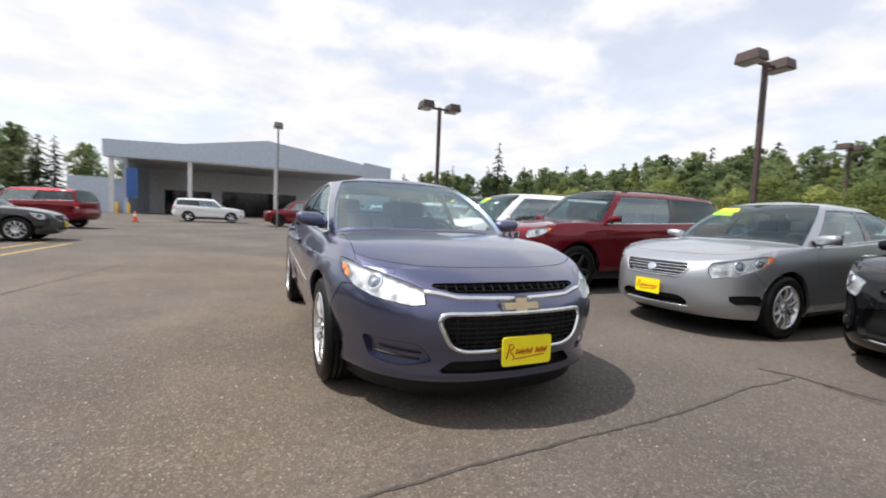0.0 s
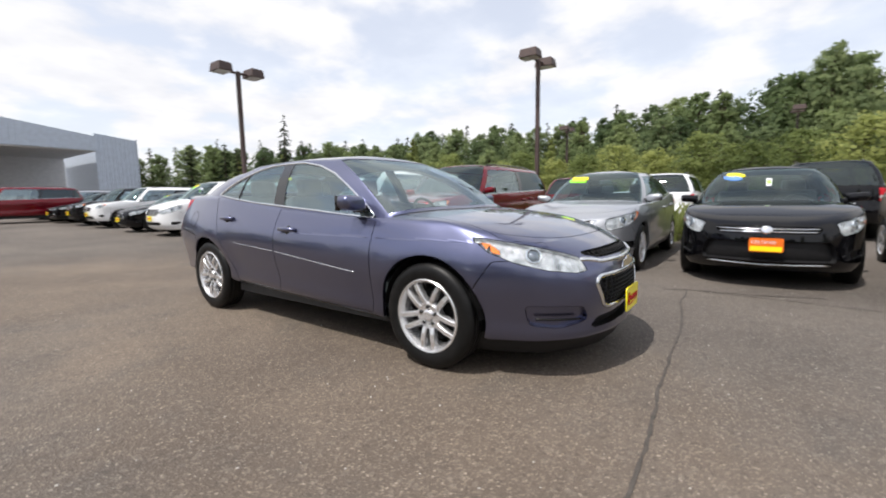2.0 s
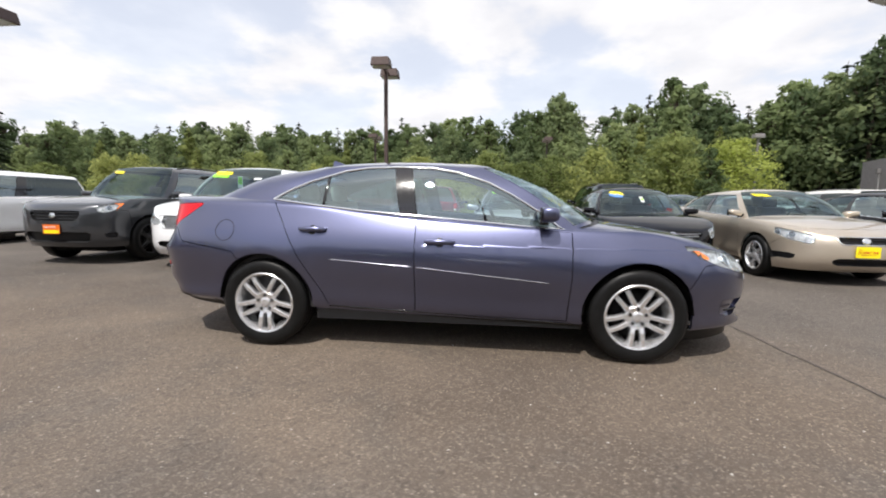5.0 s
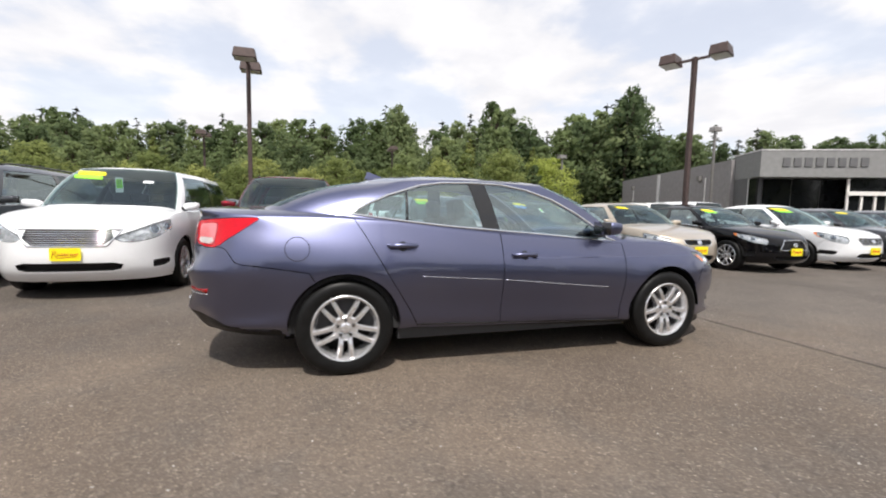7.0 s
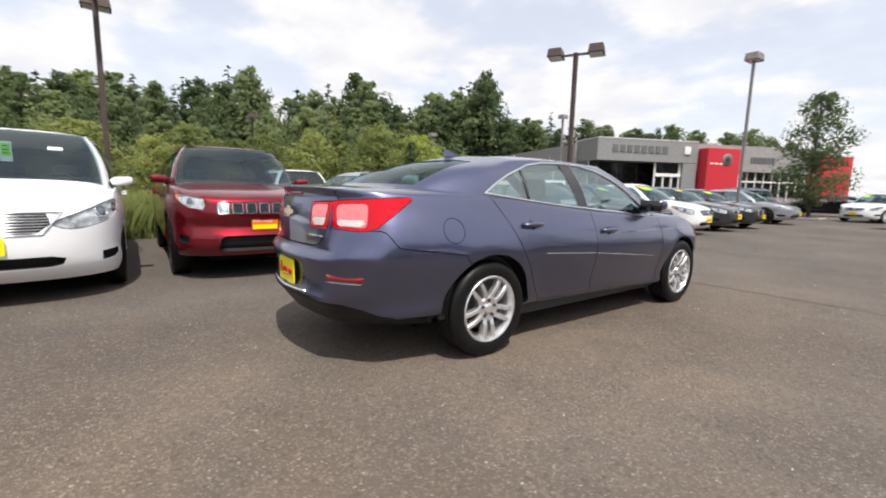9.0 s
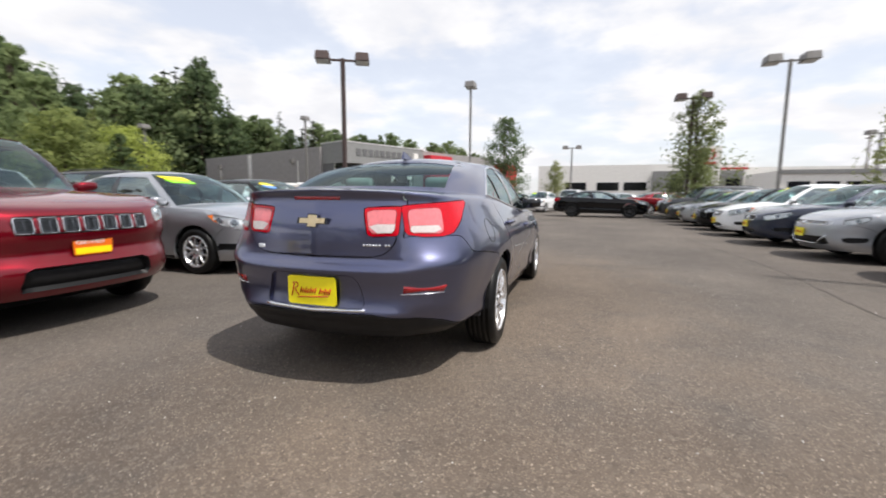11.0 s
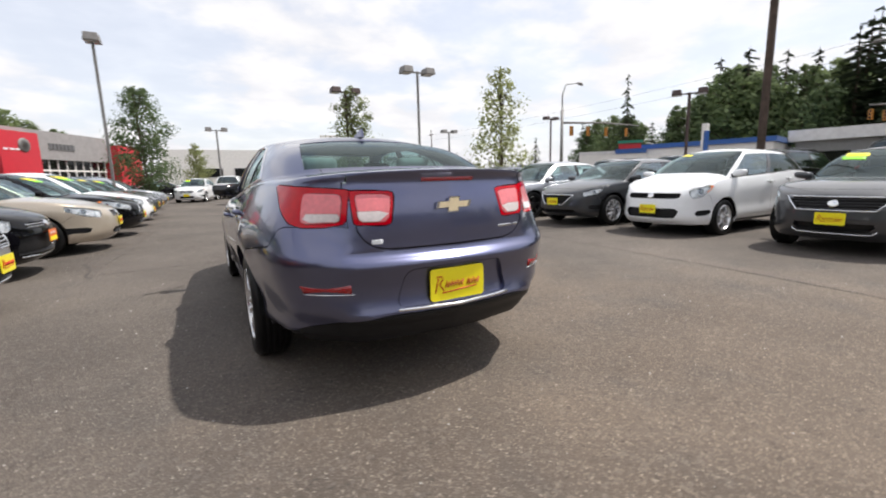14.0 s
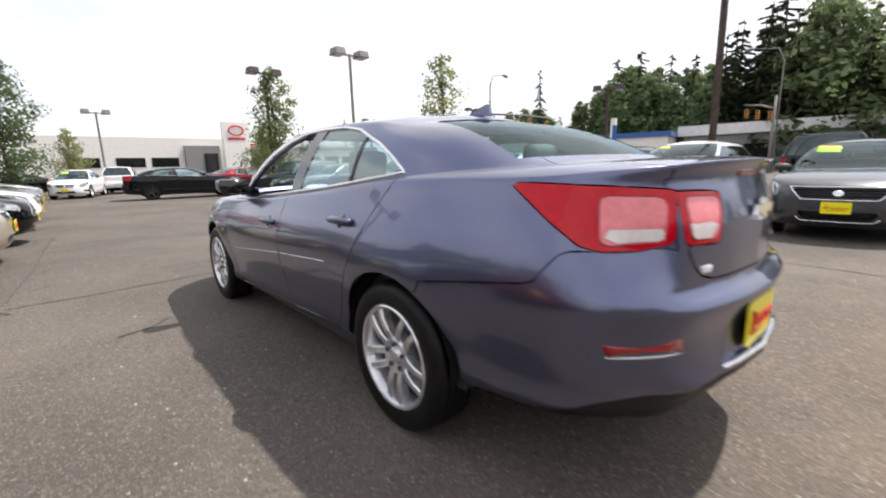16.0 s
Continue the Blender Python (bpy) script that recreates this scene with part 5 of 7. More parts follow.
    if not (tall or kind == "hatch"):
        d.setdefault("lid", [("trunk_lid", "rear", [(-.2, .72), (.42, .73), (.52, .85), (.55, 1.3), (-.2, 1.3)]), ("trunk_lid", "top", [(-.2, Lr - .1), (.50, Lr - .1), (.60, d["y_rb"] + .06), (-.2, d["y_rb"] + .03)])])
    else:
        d.setdefault("lid", [("trunk_lid", "rear", [(-.2, .62), (.52, .62), (.62, .75), (.64, 1.2), (-.2, 1.2)])])
    d.setdefault("bumper_f", (Lf - .5, zn - .10))
    d.setdefault("bumper_r", (Lr + .42, .70 if not tall else .78))
    zl = float(np.interp(0, B[4:12, 1][::-1], B[4:12, 2][::-1])) - .13
    d.setdefault("handles", [(yB + .10, zl), (-wb / 2 + .46, zl + .03)])
    d.setdefault("mirror", (yD - .12, float(B[5, 2]) + .045))
    ex = list(kw.get("extras", ()))
    pz, pc = kw.get("plate", (zb + .26, "plate_yellow"))
    if pc:
        ex.append(plates("front", 0, pz, pc))
    if kw.get("badge_z", True):
        ex.append(badge("chrome", .055, .042)("front", 0, (g[2] + g[3]) / 2))
    if "sticker" in kw:
        s = kw["sticker"]
        ex.append(window_sticker(.40 * W, H - .14 if not tall else H - .17, s[0], s[1], s[2]))
    d["extras"] = ex
    return d


def slot_covers(n, half, z0, z1):
    """Body-coloured bars that part a grille into upright slots."""
    def fn(root, surf, paint):
        for i in range(1, n):
            x = -half + 2 * half * i / n
            vs, fs = surf.strip("front", [(x, z0), (x, z1)], .030, .012, off=-.004)
            put_part("grille_post", mesh_of("grille_post", vs, fs, (paint,)), root)
        for i in range(n):
            x0, x1 = -half + 2 * half * i / n + .020, -half + 2 * half * (i + 1) / n - .020
            vs, fs = surf.strip("front", rounded([(x0, z0), (x1, z0), (x1, z1), (x0, z1)], .018), .008, .010, closed=True, off=-.004)
            put_part("slot_ring", mesh_of("slot_ring", vs, fs, (M["chrome"],)), root, "bright metal slot ring")
    return fn


def roof_rails(p):
    def fn(root, surf, paint):
        x = p["x_roof"] * .86
        for s in (-1, 1):
            pts = []
            for y in np.linspace(p["y_hdr"] - .25, p["y_rt"] + .25, 9):
                hit, _ = surf.at("top", x * s, float(y))
                e = abs(2 * (y - p["y_rt"] - .25) / (p["y_hdr"] - p["y_rt"] - .5) - 1)
                pts.append((hit.x, y, hit.z + (.035 if e < .95 else .0)))
            put_part("roof_rail", mesh_of("roof_rail", *tube(pts, .014, 6), (M["gloss_black"],)), root)
    return fn


Y, G_, B_, W_ = "sticker_yellow", "sticker_green", "sticker_blue", "sticker_white"
SEDAN_A = model("sedan", 4.62, .88, 1.495, 2.70, .96, .325, z_nose=.77, belt_f=.93, belt_r=1.05, z_tail=1.10, z_cowl=.99, z_rb=1.12, gr=(.42, .30, .725, .595), bars_n=4, bars_w=.015, lo=(.36, .42, .40, .30), plate=(.455, "plate_yellow"), hl=(4.6, 2.15, .15), rim_style="twin", sticker=(.18, .045, (Y, G_)), trim=[("front", [(-.40, .292), (0, .284), (.40, .292)], .020, .009, "chrome", False, False)])
SEDAN_B = model("sedan", 4.67, .915, 1.465, 2.70, .98, .335, z_nose=.76, hl=(4.55, 2.35, .145), gr=(.48, .44, .695, .625), bars_n=2, lo=(.56, .62, .54, .32), plate=(.50, "plate_orange"), rim_style="five", chrome_gr=False, fog=True, sticker=(.12, .034, (Y, B_)), trim=[("front", [(-.55, .29), (0, .275), (.55, .29)], .018, .008, "chrome", False, False)])
SUV_A = model("suv", 4.82, .97, 1.76, 2.915, .92, .385, gr=(.52, .50, .94, .80), gr_style="mesh", bars_n=7, bars_w=.006, bars_mat="projector", front=[(.30, .10), (.36, .035), (.42, .0), (.55, .0), (.585, .012), (.605, .040), (.70, .044), (.745, .014), (.78, .010), (.86, .026), (.94, .042), (1.0, .085), (1.3, .14)], lo=(.47, .52, .545, .36), plate=(.685, "plate_orange"), hl=(4.45, 2.25, .125), rim_style="five", rim_mat="dark_alloy", chrome_gr=False, badge_z=False)
SUV_A["extras"] += [slot_covers(7, .52, .81, .93), roof_rails(SUV_A)]
SUV_B = model("suv", 5.10, .965, 1.80, 3.04, .93, .39, gr=(.48, .40, .90, .74), bars_n=3, bars_mat="gloss_black", lo=(.60, .55, .55, .38), plate=(.60, "plate_orange"), hl=(4.6, 2.5, .12), rim_style="five", rim_mat="dark_alloy", chrome_gr=False, sticker=(.14, .045, (Y,)))
SUV_B["extras"].append(roof_rails(SUV_B))
MINIVAN = model("van", 5.08, .99, 1.78, 3.03, 1.0, .345, gr=(.52, .38, .845, .665), bars_n=7, bars_w=.013, lo=(.54, .50, .455, .36), plate=(.565, "plate_yellow"), hl=(4.8, 2.1, .17), rim_style="ten", badge_z=False, sticker=(.22, .055, (Y, G_)))
MINIVAN["extras"] += [hanging_tag(.02, 1.56, .10, .22), window_paper(-.40, 1.50, .13, .035, ("sticker_white",))]
for nm, view, pts in MINIVAN["lamps"][:1]:
    (a, za), (b, zb_), (c, zc), (d_, zd), (e, ze), (f, zf) = pts
    MINIVAN["lamps"][0] = (nm, view, [(a, za), (b, zb_ - .01), (c - .10, zc - .085), (c - .17, zc - .150), (d_, zd - .01), (e, ze - .005), (f, zf)])
SEDAN_B["extras"].append(window_paper(-.02, 1.21, .06, .10, ("sticker_white", "sticker_green")))
SEDAN_C = model("sedan", 4.78, .92, 1.44, 2.74, .96, .33, gr=(.34, .28, .69, .60), bars_n=2, bars_mat="gloss_black", lo=(.40, .36, .40, .30), plate=(.50, "plate_yellow"), hl=(4.5, 2.1, .13), rim_style="five", sticker=(.12, .035, (Y,)))
SEDAN_D = model("sedan", 4.58, .90, 1.425, 2.73, .82, .33, gr=(.24, .36, .68, .50), bars_n=4, bars_mat="gloss_black", lo=(.42, .46, .38, .29), plate=(.46, "plate_yellow"), hl=(4.5, 2.1, .125), rim_style="twin", sticker=(.12, .035, (Y, G_)))
SEDAN_E = model("sedan", 4.64, .90, 1.42, 2.775, .85, .335, z_nose=.78, gr=(.52, .38, .735, .585), bars_n=4, bars_mat="dark_alloy", lo=(.44, .34, .42, .32), plate=(.475, "plate_yellow"), hl=(4.2, 2.75, .17), rim_style="ten", sticker=(.17, .042, (Y, G_)), trim=[("front", [(-.42, .33), (-.36, .285), (.36, .285), (.42, .33)], .016, .008, "chrome", False, False)])
HATCH_A = model("hatch", 4.30, .85, 1.545, 2.60, .90, .31, y_cowl=1.36, z_cowl=1.075, y_hdr=.36, y_rt=-1.42, y_rb=-1.90, rs=1.0, drop=1.0, rf=.88, z_nose=.80, crown=.055, z_rail=1.455, front=[(.21, .12), (.25, .05), (.30, .012), (.42, 0), (.52, .010), (.58, .026), (.66, .040), (.72, .072), (.77, .115), (.80, .155), (1.1, .26)], gr=(.50, .46, .742, .655), gr_style="mesh", bars_n=5, bars_w=.006, bars_mat="black", chrome_gr=False, lo=(.50, .45, .485, .325), plate=(.475, "plate_yellow"), hl=(4.4, 2.6, .150), rim_style="seven", sticker=(.13, .030, (Y,)), fog=True, belt_trim="black")
HATCH_B = model("hatch", 4.46, .90, 1.455, 2.70, .93, .33, z_nose=.74, z_cowl=.985, y_cowl=1.12, y_hdr=.16, y_rt=-1.55, y_rb=-1.98, rs=1.0, drop=1.1, rf=1.1, belt_f=.91, belt_r=1.05, z_rail=1.375, gr=(.46, .26, .665, .475), bars_n=6, bars_mat="black", lo=(.50, .56, .36, .29), plate=(.535, "plate_yellow"), hl=(4.5, 2.5, .095), rim_style="twin", belt_trim="black")
SEDAN_F = model("sedan", 4.88, .935, 1.49, 2.74, 1.03, .34, gr=(.60, .56, .70, .65), bars_n=2, lo=(.56, .62, .44, .30), plate=(.49, "plate_yellow"), hl=(4.5, 2.9, .10), rim_style="five", rim_mat="dark_alloy", trim=[("front", [(-.58, .46), (-.40, .31), (.40, .31), (.58, .46)], .020, .010, "chrome", False, False)])
COUPE = model("coupe", 5.02, .96, 1.45, 2.95, .95, .36, z_nose=.84, belt_f=.98, belt_r=1.06, z_tail=1.08, y_cowl=1.02, z_cowl=1.03, y_hdr=.10, gr=(.62, .60, .78, .66), bars_n=3, bars_mat="gloss_black", plate=(.5, ""), rim_style="five", rim_mat="dark_alloy", chrome_gr=False)
CROSSOVER = model("suv", 4.60, .92, 1.68, 2.67, .90, .36, fine=.28, z_nose=.92, belt_f=1.03, belt_r=1.12, z_cowl=1.10, z_tail=1.08, z_rb=1.12, gr=(.40, .34, .83, .70), bars_n=4, plate=(.56, "plate_yellow"), hl=(4.6, 2.4, .12), rim_style="five")
CROSSOVER["extras"].append(roof_rails(CROSSOVER))

TEMPLATES = {}


def ground_z(y):
    """The lot is level round the sedan and climbs gently to the service hall."""
    return float(np.interp(y, [-420, -48, -12, 420], [.42, .42, 0, 0]))


def repaint(root, paint):
    for ob in root.children_recursive:
        for slot in ob.material_slots:
            if slot.material and slot.material.name.endswith("_paint"):
                slot.link = "OBJECT"
                slot.material = PAINT[paint]


CARS_IN_ROW = "cars parked on the lot"
KIND_WORDS = {"SEDAN_A": "sedan", "SEDAN_B": "sedan", "SUV_A": "sport utility car", "SUV_B": "sport utility car", "MINIVAN": "minivan", "SEDAN_C": "sedan", "SEDAN_D": "sedan", "SEDAN_E": "sedan", "HATCH_A": "hatchback", "HATCH_B": "hatchback", "SEDAN_F": "sedan", "COUPE": "coupe", "CROSSOVER": "crossover"}
COLOR_WORDS = {"silver": "silver", "black": "black", "white": "white", "pearl": "pearl-white", "red": "dark red", "gold": "champagne-gold", "grey": "graphite-grey", "navy": "navy-blue", "blue": "steel-blue"}


def park(which, paint, x, y, rz, note="parked on the dealer's asphalt lot", z=0.0):
    """Parks a car with the middle of its wheelbase at x, y."""
    m = pose(x, y, ground_z(y) + z, 0, 0, rz)
    if which not in TEMPLATES:
        root = TEMPLATES[which] = build_car(globals_of[which], paint, KIND_WORDS[which].replace(" ", "_"))
        root.matrix_basis = m
    else:
        root = copy_thing(TEMPLATES[which], m)
        repaint(root, paint)
    return tagged(root, f"{COLOR_WORDS[paint]} {KIND_WORDS[which]} {note}", "car", CARS_IN_ROW)


globals_of = {"SEDAN_A": SEDAN_A, "SEDAN_B": SEDAN_B, "SUV_A": SUV_A, "SUV_B": SUV_B, "MINIVAN": MINIVAN, "SEDAN_C": SEDAN_C, "SEDAN_D": SEDAN_D, "SEDAN_E": SEDAN_E, "HATCH_A": HATCH_A, "HATCH_B": HATCH_B, "SEDAN_F": SEDAN_F, "COUPE": COUPE, "CROSSOVER": CROSSOVER}


def nose_at(which, paint, x, y, face, note="parked on the dealer's asphalt lot", turn=0.0):
    """Parks a car by the middle of its front bumper; face: +1 looks along +x, -1 along -x."""
    d = globals_of[which]["Lf"]
    rz = -90 * face + turn
    a = radians(rz)
    return park(which, paint, x + math.sin(a) * d, y - math.cos(a) * d, rz, note)


# row on the one side of the aisle, noses to the aisle
for which, paint, x, y, note in (
        ("SUV_B", "grey", -2.25, -6.75, "with an orange dealer plate beside the minivan"), ("MINIVAN", "white", -2.15, -4.35, "with yellow-green windshield stickers"),
        ("SUV_A", "red", -2.47, -1.99, "with black wheels and seven-slot grille"), ("SEDAN_A", "silver", -2.68, .87, "with a slatted chrome grille"),
        ("SEDAN_B", "black", -2.87, 3.10, "with an orange dealer plate"), ("SEDAN_C", "gold", -2.45, 5.45, "with a yellow windshield sticker"),
        ("SEDAN_D", "black", -2.30, 7.75, "with a yellow and green sticker"), ("SEDAN_A", "white", -2.30, 10.15, "with a slatted chrome grille"),
        ("SEDAN_C", "grey", -2.35, 12.55, "with a yellow windshield sticker"), ("SEDAN_D", "grey", -2.40, 14.9, "at the end of the row"), ("SEDAN_F", "silver", -2.5, 19.6, "near the planted island")):
    nose_at(which, paint, x, y, 1, note)
# the same row on towards the grey service building
for which, paint, y in (("MINIVAN", "white", -12.2), ("SEDAN_D", "black", -15.0), ("CROSSOVER", "white", -18.4), ("CROSSOVER", "black", -21.0), ("SEDAN_F", "black", -24.4), ("CROSSOVER", "silver", -29.6)):
    nose_at(which, paint, -2.4, y, 1, "in the row towards the grey building")
park("SUV_B", "red", -1.7, -26.7, -90, "standing out of the row")
# backs of the second row, tails to the first
for which, paint, x, y in (("CROSSOVER", "white", -9.6, .9), ("CROSSOVER", "red", -9.8, -1.6), ("SUV_B", "black", -9.4, 4.3), ("SEDAN_F", "blue", -9.6, 6.6), ("SEDAN_A", "white", -9.6, 9.1),
                           ("CROSSOVER", "pearl", -9.5, 11.6), ("MINIVAN", "white", -9.6, 14.0), ("SEDAN_C", "black", -9.6, -4.4), ("CROSSOVER", "grey", -9.6, -7.2), ("HATCH_A", "red", -9.6, -9.9)):
    d = globals_of[which]
    park(which, paint, x + d["Lr"], y, 90, "with its tail to the front row")
# row across the aisle
for which, paint, x, y, turn in (("SEDAN_E", "grey", 5.70, -2.06, 0), ("HATCH_A", "white", 5.74, .47, 0), ("HATCH_B", "grey", 5.62, 2.70, 0), ("SEDAN_F", "silver", 5.42, 5.15, 0), ("SEDAN_C", "navy", 5.3, 7.55, 0),
                                 ("SEDAN_A", "white", 5.25, 9.9, 0), ("SEDAN_D", "black", 5.25, 12.2, 0), ("SEDAN_E", "silver", 5.2, 14.5, 0), ("SEDAN_C", "grey", 5.2, 16.9, 0), ("CROSSOVER", "grey", 5.2, 19.4, 0)):
    nose_at(which, paint, x, y, -1, "in the row across the aisle", turn)
for which, paint, x, y in (("SUV_B", "black", 12.4, -1.0), ("SUV_B", "black", 12.6, -4.0), ("CROSSOVER", "black", 12.2, 1.9), ("CROSSOVER", "grey", 12.4, 4.6), ("CROSSOVER", "silver", 12.4, 7.2), ("SEDAN_A", "white", 12.4, 9.8), ("CROSSOVER", "black", 12.4, 12.4)):
    park(which, paint, x - globals_of[which]["Lr"], y, -90, "in the second row near the street")
# cars across the far end of the aisle
park("COUPE", "black", 2.6, 20.8, -97, "standing across the far end of the aisle")
park("SEDAN_A", "white", -1.3, 28.0, 165, "at the far end of the aisle")
park("SEDAN_D", "red", 6.6, 25.2, -75, "at the far end of the aisle")
for i, (which, paint, x, y) in enumerate((("CROSSOVER", "blue", -6.6, 24.6), ("CROSSOVER", "white", 1.0, 32.0), ("SEDAN_C", "silver", 4.2, 33.5), ("SEDAN_A", "white", 8.6, 31.5), ("CROSSOVER", "grey", 12.0, 33.0), ("SEDAN_D", "black", -4.6, 33.5), ("SEDAN_F", "blue", -8.2, 31.0), ("SEDAN_C", "white", -11.0, 24.0), ("SEDAN_A", "grey", -11.2, 20.5))):
    park(which, paint, x, y, (170, -10, 95)[i % 3], "among the far cars")
# before the grey building
nose_at("SEDAN_E", "grey", 6.4, -11.9, -1, "near painted stall lines", 4)
park("CROSSOVER", "red", 9.9, -19.2, -104, "near painted stall lines")
park("CROSSOVER", "white", 4.2, -31.0, 92, "before the grey service building")

# ---- ground ----
def asphalt():
    m, nodes, links, b = shader("worn_asphalt")
    vec = coords(nodes, links)
    big = noise_tex(nodes, links, vec, .34, 7, .62)
    mid = noise_tex(nodes, links, vec, 1.7, 6, .6)
    fine = noise_tex(nodes, links, vec, 55, 3, .7)
    base = ramp_of(nodes, links, big, [(.32, (.061, .050, .042)), (.50, (.098, .082, .069)), (.70, (.143, .120, .100))])

    def over(a, src, lo, hi, color, amount):
        f = nodes.new("ShaderNodeMapRange")
        f.inputs["From Min"].default_value, f.inputs["From Max"].default_value, f.inputs["To Max"].default_value = lo, hi, amount
        links.new(src, f.inputs["Value"])
        x = nodes.new("ShaderNodeMix")
        x.data_type = "RGBA"
        links.new(f.outputs[0], x.inputs["Factor"])
        links.new(a, x.inputs["A"])
        x.inputs["B"].default_value = (*color, 1)
        return x.outputs["Result"]

    c = over(base, mid, .55, .78, (.055, .051, .047), .55)
    c = over(c, fine, .48, .72, (.042, .036, .031), .48)
    cell = nodes.new("ShaderNodeTexVoronoi")
    cell.inputs["Scale"].default_value = 120
    links.new(vec, cell.inputs["Vector"])
    sep = nodes.new("ShaderNodeSeparateColor")
    links.new(cell.outputs["Color"], sep.inputs[0])
    c = over(c, sep.outputs[0], .74, .92, (.265, .230, .192), .33)
    c = over(c, sep.outputs[1], .975, .990, (.42, .38, .33), .45)
    cell2 = nodes.new("ShaderNodeTexVoronoi")
    cell2.inputs["Scale"].default_value = 48
    links.new(vec, cell2.inputs["Vector"])
    sep2 = nodes.new("ShaderNodeSeparateColor")
    links.new(cell2.outputs["Color"], sep2.inputs[0])
    c = over(c, sep2.outputs[2], .90, .97, (.20, .18, .16), .26)
    c = over(c, sep2.outputs[0], .90, .97, (.030, .027, .025), .34)
    # two ragged areas, paler and warmer: brightness put into the asphalt's colour
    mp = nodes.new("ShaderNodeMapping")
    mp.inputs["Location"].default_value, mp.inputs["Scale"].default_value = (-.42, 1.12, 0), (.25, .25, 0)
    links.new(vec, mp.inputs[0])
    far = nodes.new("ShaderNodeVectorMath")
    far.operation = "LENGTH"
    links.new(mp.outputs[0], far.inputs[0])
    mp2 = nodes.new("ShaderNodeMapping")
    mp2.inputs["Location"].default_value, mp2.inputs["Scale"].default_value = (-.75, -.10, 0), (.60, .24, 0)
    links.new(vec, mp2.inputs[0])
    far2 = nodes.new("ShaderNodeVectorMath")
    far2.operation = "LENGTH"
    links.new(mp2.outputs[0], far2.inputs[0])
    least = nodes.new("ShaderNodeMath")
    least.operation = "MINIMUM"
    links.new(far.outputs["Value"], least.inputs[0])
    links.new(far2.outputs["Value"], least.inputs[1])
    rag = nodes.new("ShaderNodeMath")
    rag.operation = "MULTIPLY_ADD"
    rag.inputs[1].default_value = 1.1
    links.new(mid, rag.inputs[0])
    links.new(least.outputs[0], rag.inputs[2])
    paler = nodes.new("ShaderNodeMapRange")
    paler.interpolation_type = "SMOOTHSTEP"
    paler.inputs["From Min"].default_value, paler.inputs["From Max"].default_value = .75, 1.75
    paler.inputs["To Min"].default_value, paler.inputs["To Max"].default_value = 1.0, 0.0
    links.new(rag.outputs[0], paler.inputs["Value"])
    bright_tint = nodes.new("ShaderNodeMix")
    bright_tint.data_type, bright_tint.blend_type = "RGBA", "MULTIPLY"
    bright_tint.inputs["B"].default_value = (1.25, 1.15, 1.03, 1)
    links.new(paler.outputs[0], bright_tint.inputs["Factor"])
    links.new(c, bright_tint.inputs["A"])
    c = bright_tint.outputs["Result"]
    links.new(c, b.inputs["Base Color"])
    b.inputs["Roughness"].default_value = .88
    add = nodes.new("ShaderNodeMath")
    add.operation = "ADD"
    links.new(cell.outputs["Distance"], add.inputs[0])
    links.new(fine, add.inputs[1])
    bump(nodes, links, b, add.outputs[0], .6, .006)
    return m


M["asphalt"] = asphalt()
M["tar"] = plain("crack_tar", (.061, .052, .044), .8, 0, 0, .4, 14, .3)
M["stone"] = plain("pebble_stone", (.42, .40, .37), .85, 0, 0, .3, 30)
M["line_yellow"] = plain("worn_line_yellow", (.42, .30, .10), .8, 0, 0, .5, 5)


def ground_mesh():
    xs, ys = [-420, -60, -20, 0, 20, 60, 420], [-420, -48, -36, -24, -12, 0, 12, 40, 120, 420]
    vs = [(x, y, ground_z(y)) for y in ys for x in xs]
    n = len(xs)
    fs = [(j * n + i, j * n + i + 1, (j + 1) * n + i + 1, (j + 1) * n + i) for j in range(len(ys) - 1) for i in range(n - 1)]
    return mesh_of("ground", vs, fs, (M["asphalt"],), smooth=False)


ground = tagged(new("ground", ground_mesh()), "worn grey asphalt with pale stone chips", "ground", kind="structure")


def crack(points, w, seed, name="crack_seal"):
    """A wandering tar line in the asphalt."""
    rnd = random.Random(seed)
    pts = []
    for (a, b), (c, d) in zip(points, points[1:]):
        n = max(2, int(math.hypot(c - a, d - b) / .05))
        for i in range(n):
            t = i / n
            pts.append((a + (c - a) * t, b + (d - b) * t))
    vs, fs = [], []
    off = 0.0
    for i, (x, y) in enumerate(pts):
        j = min(i + 1, len(pts) - 1)
        k = max(i - 1, 0)
        dx, dy = pts[j][0] - pts[k][0], pts[j][1] - pts[k][1]
        L = math.hypot(dx, dy) or 1
        off += rnd.uniform(-.008, .008)
        off *= .93
        ww = w * rnd.uniform(.4, 1.25) / 2
        nx, ny = -dy / L, dx / L
        cx, cy = x + nx * off, y + ny * off
        vs += [(cx + nx * ww, cy + ny * ww, .004), (cx, cy, .0055), (cx - nx * ww, cy - ny * ww, .004)]
    for i in range(len(pts) - 1):
        for q in (0, 1):
            fs.append((i * 3 + q, i * 3 + q + 1, i * 3 + q + 4, i * 3 + q + 3))
    ob = new(name, mesh_of(name, vs, fs, (M["tar"],)))
    return tagged(ob, "dark sealed crack across the asphalt", "crack", "cracks in the asphalt")


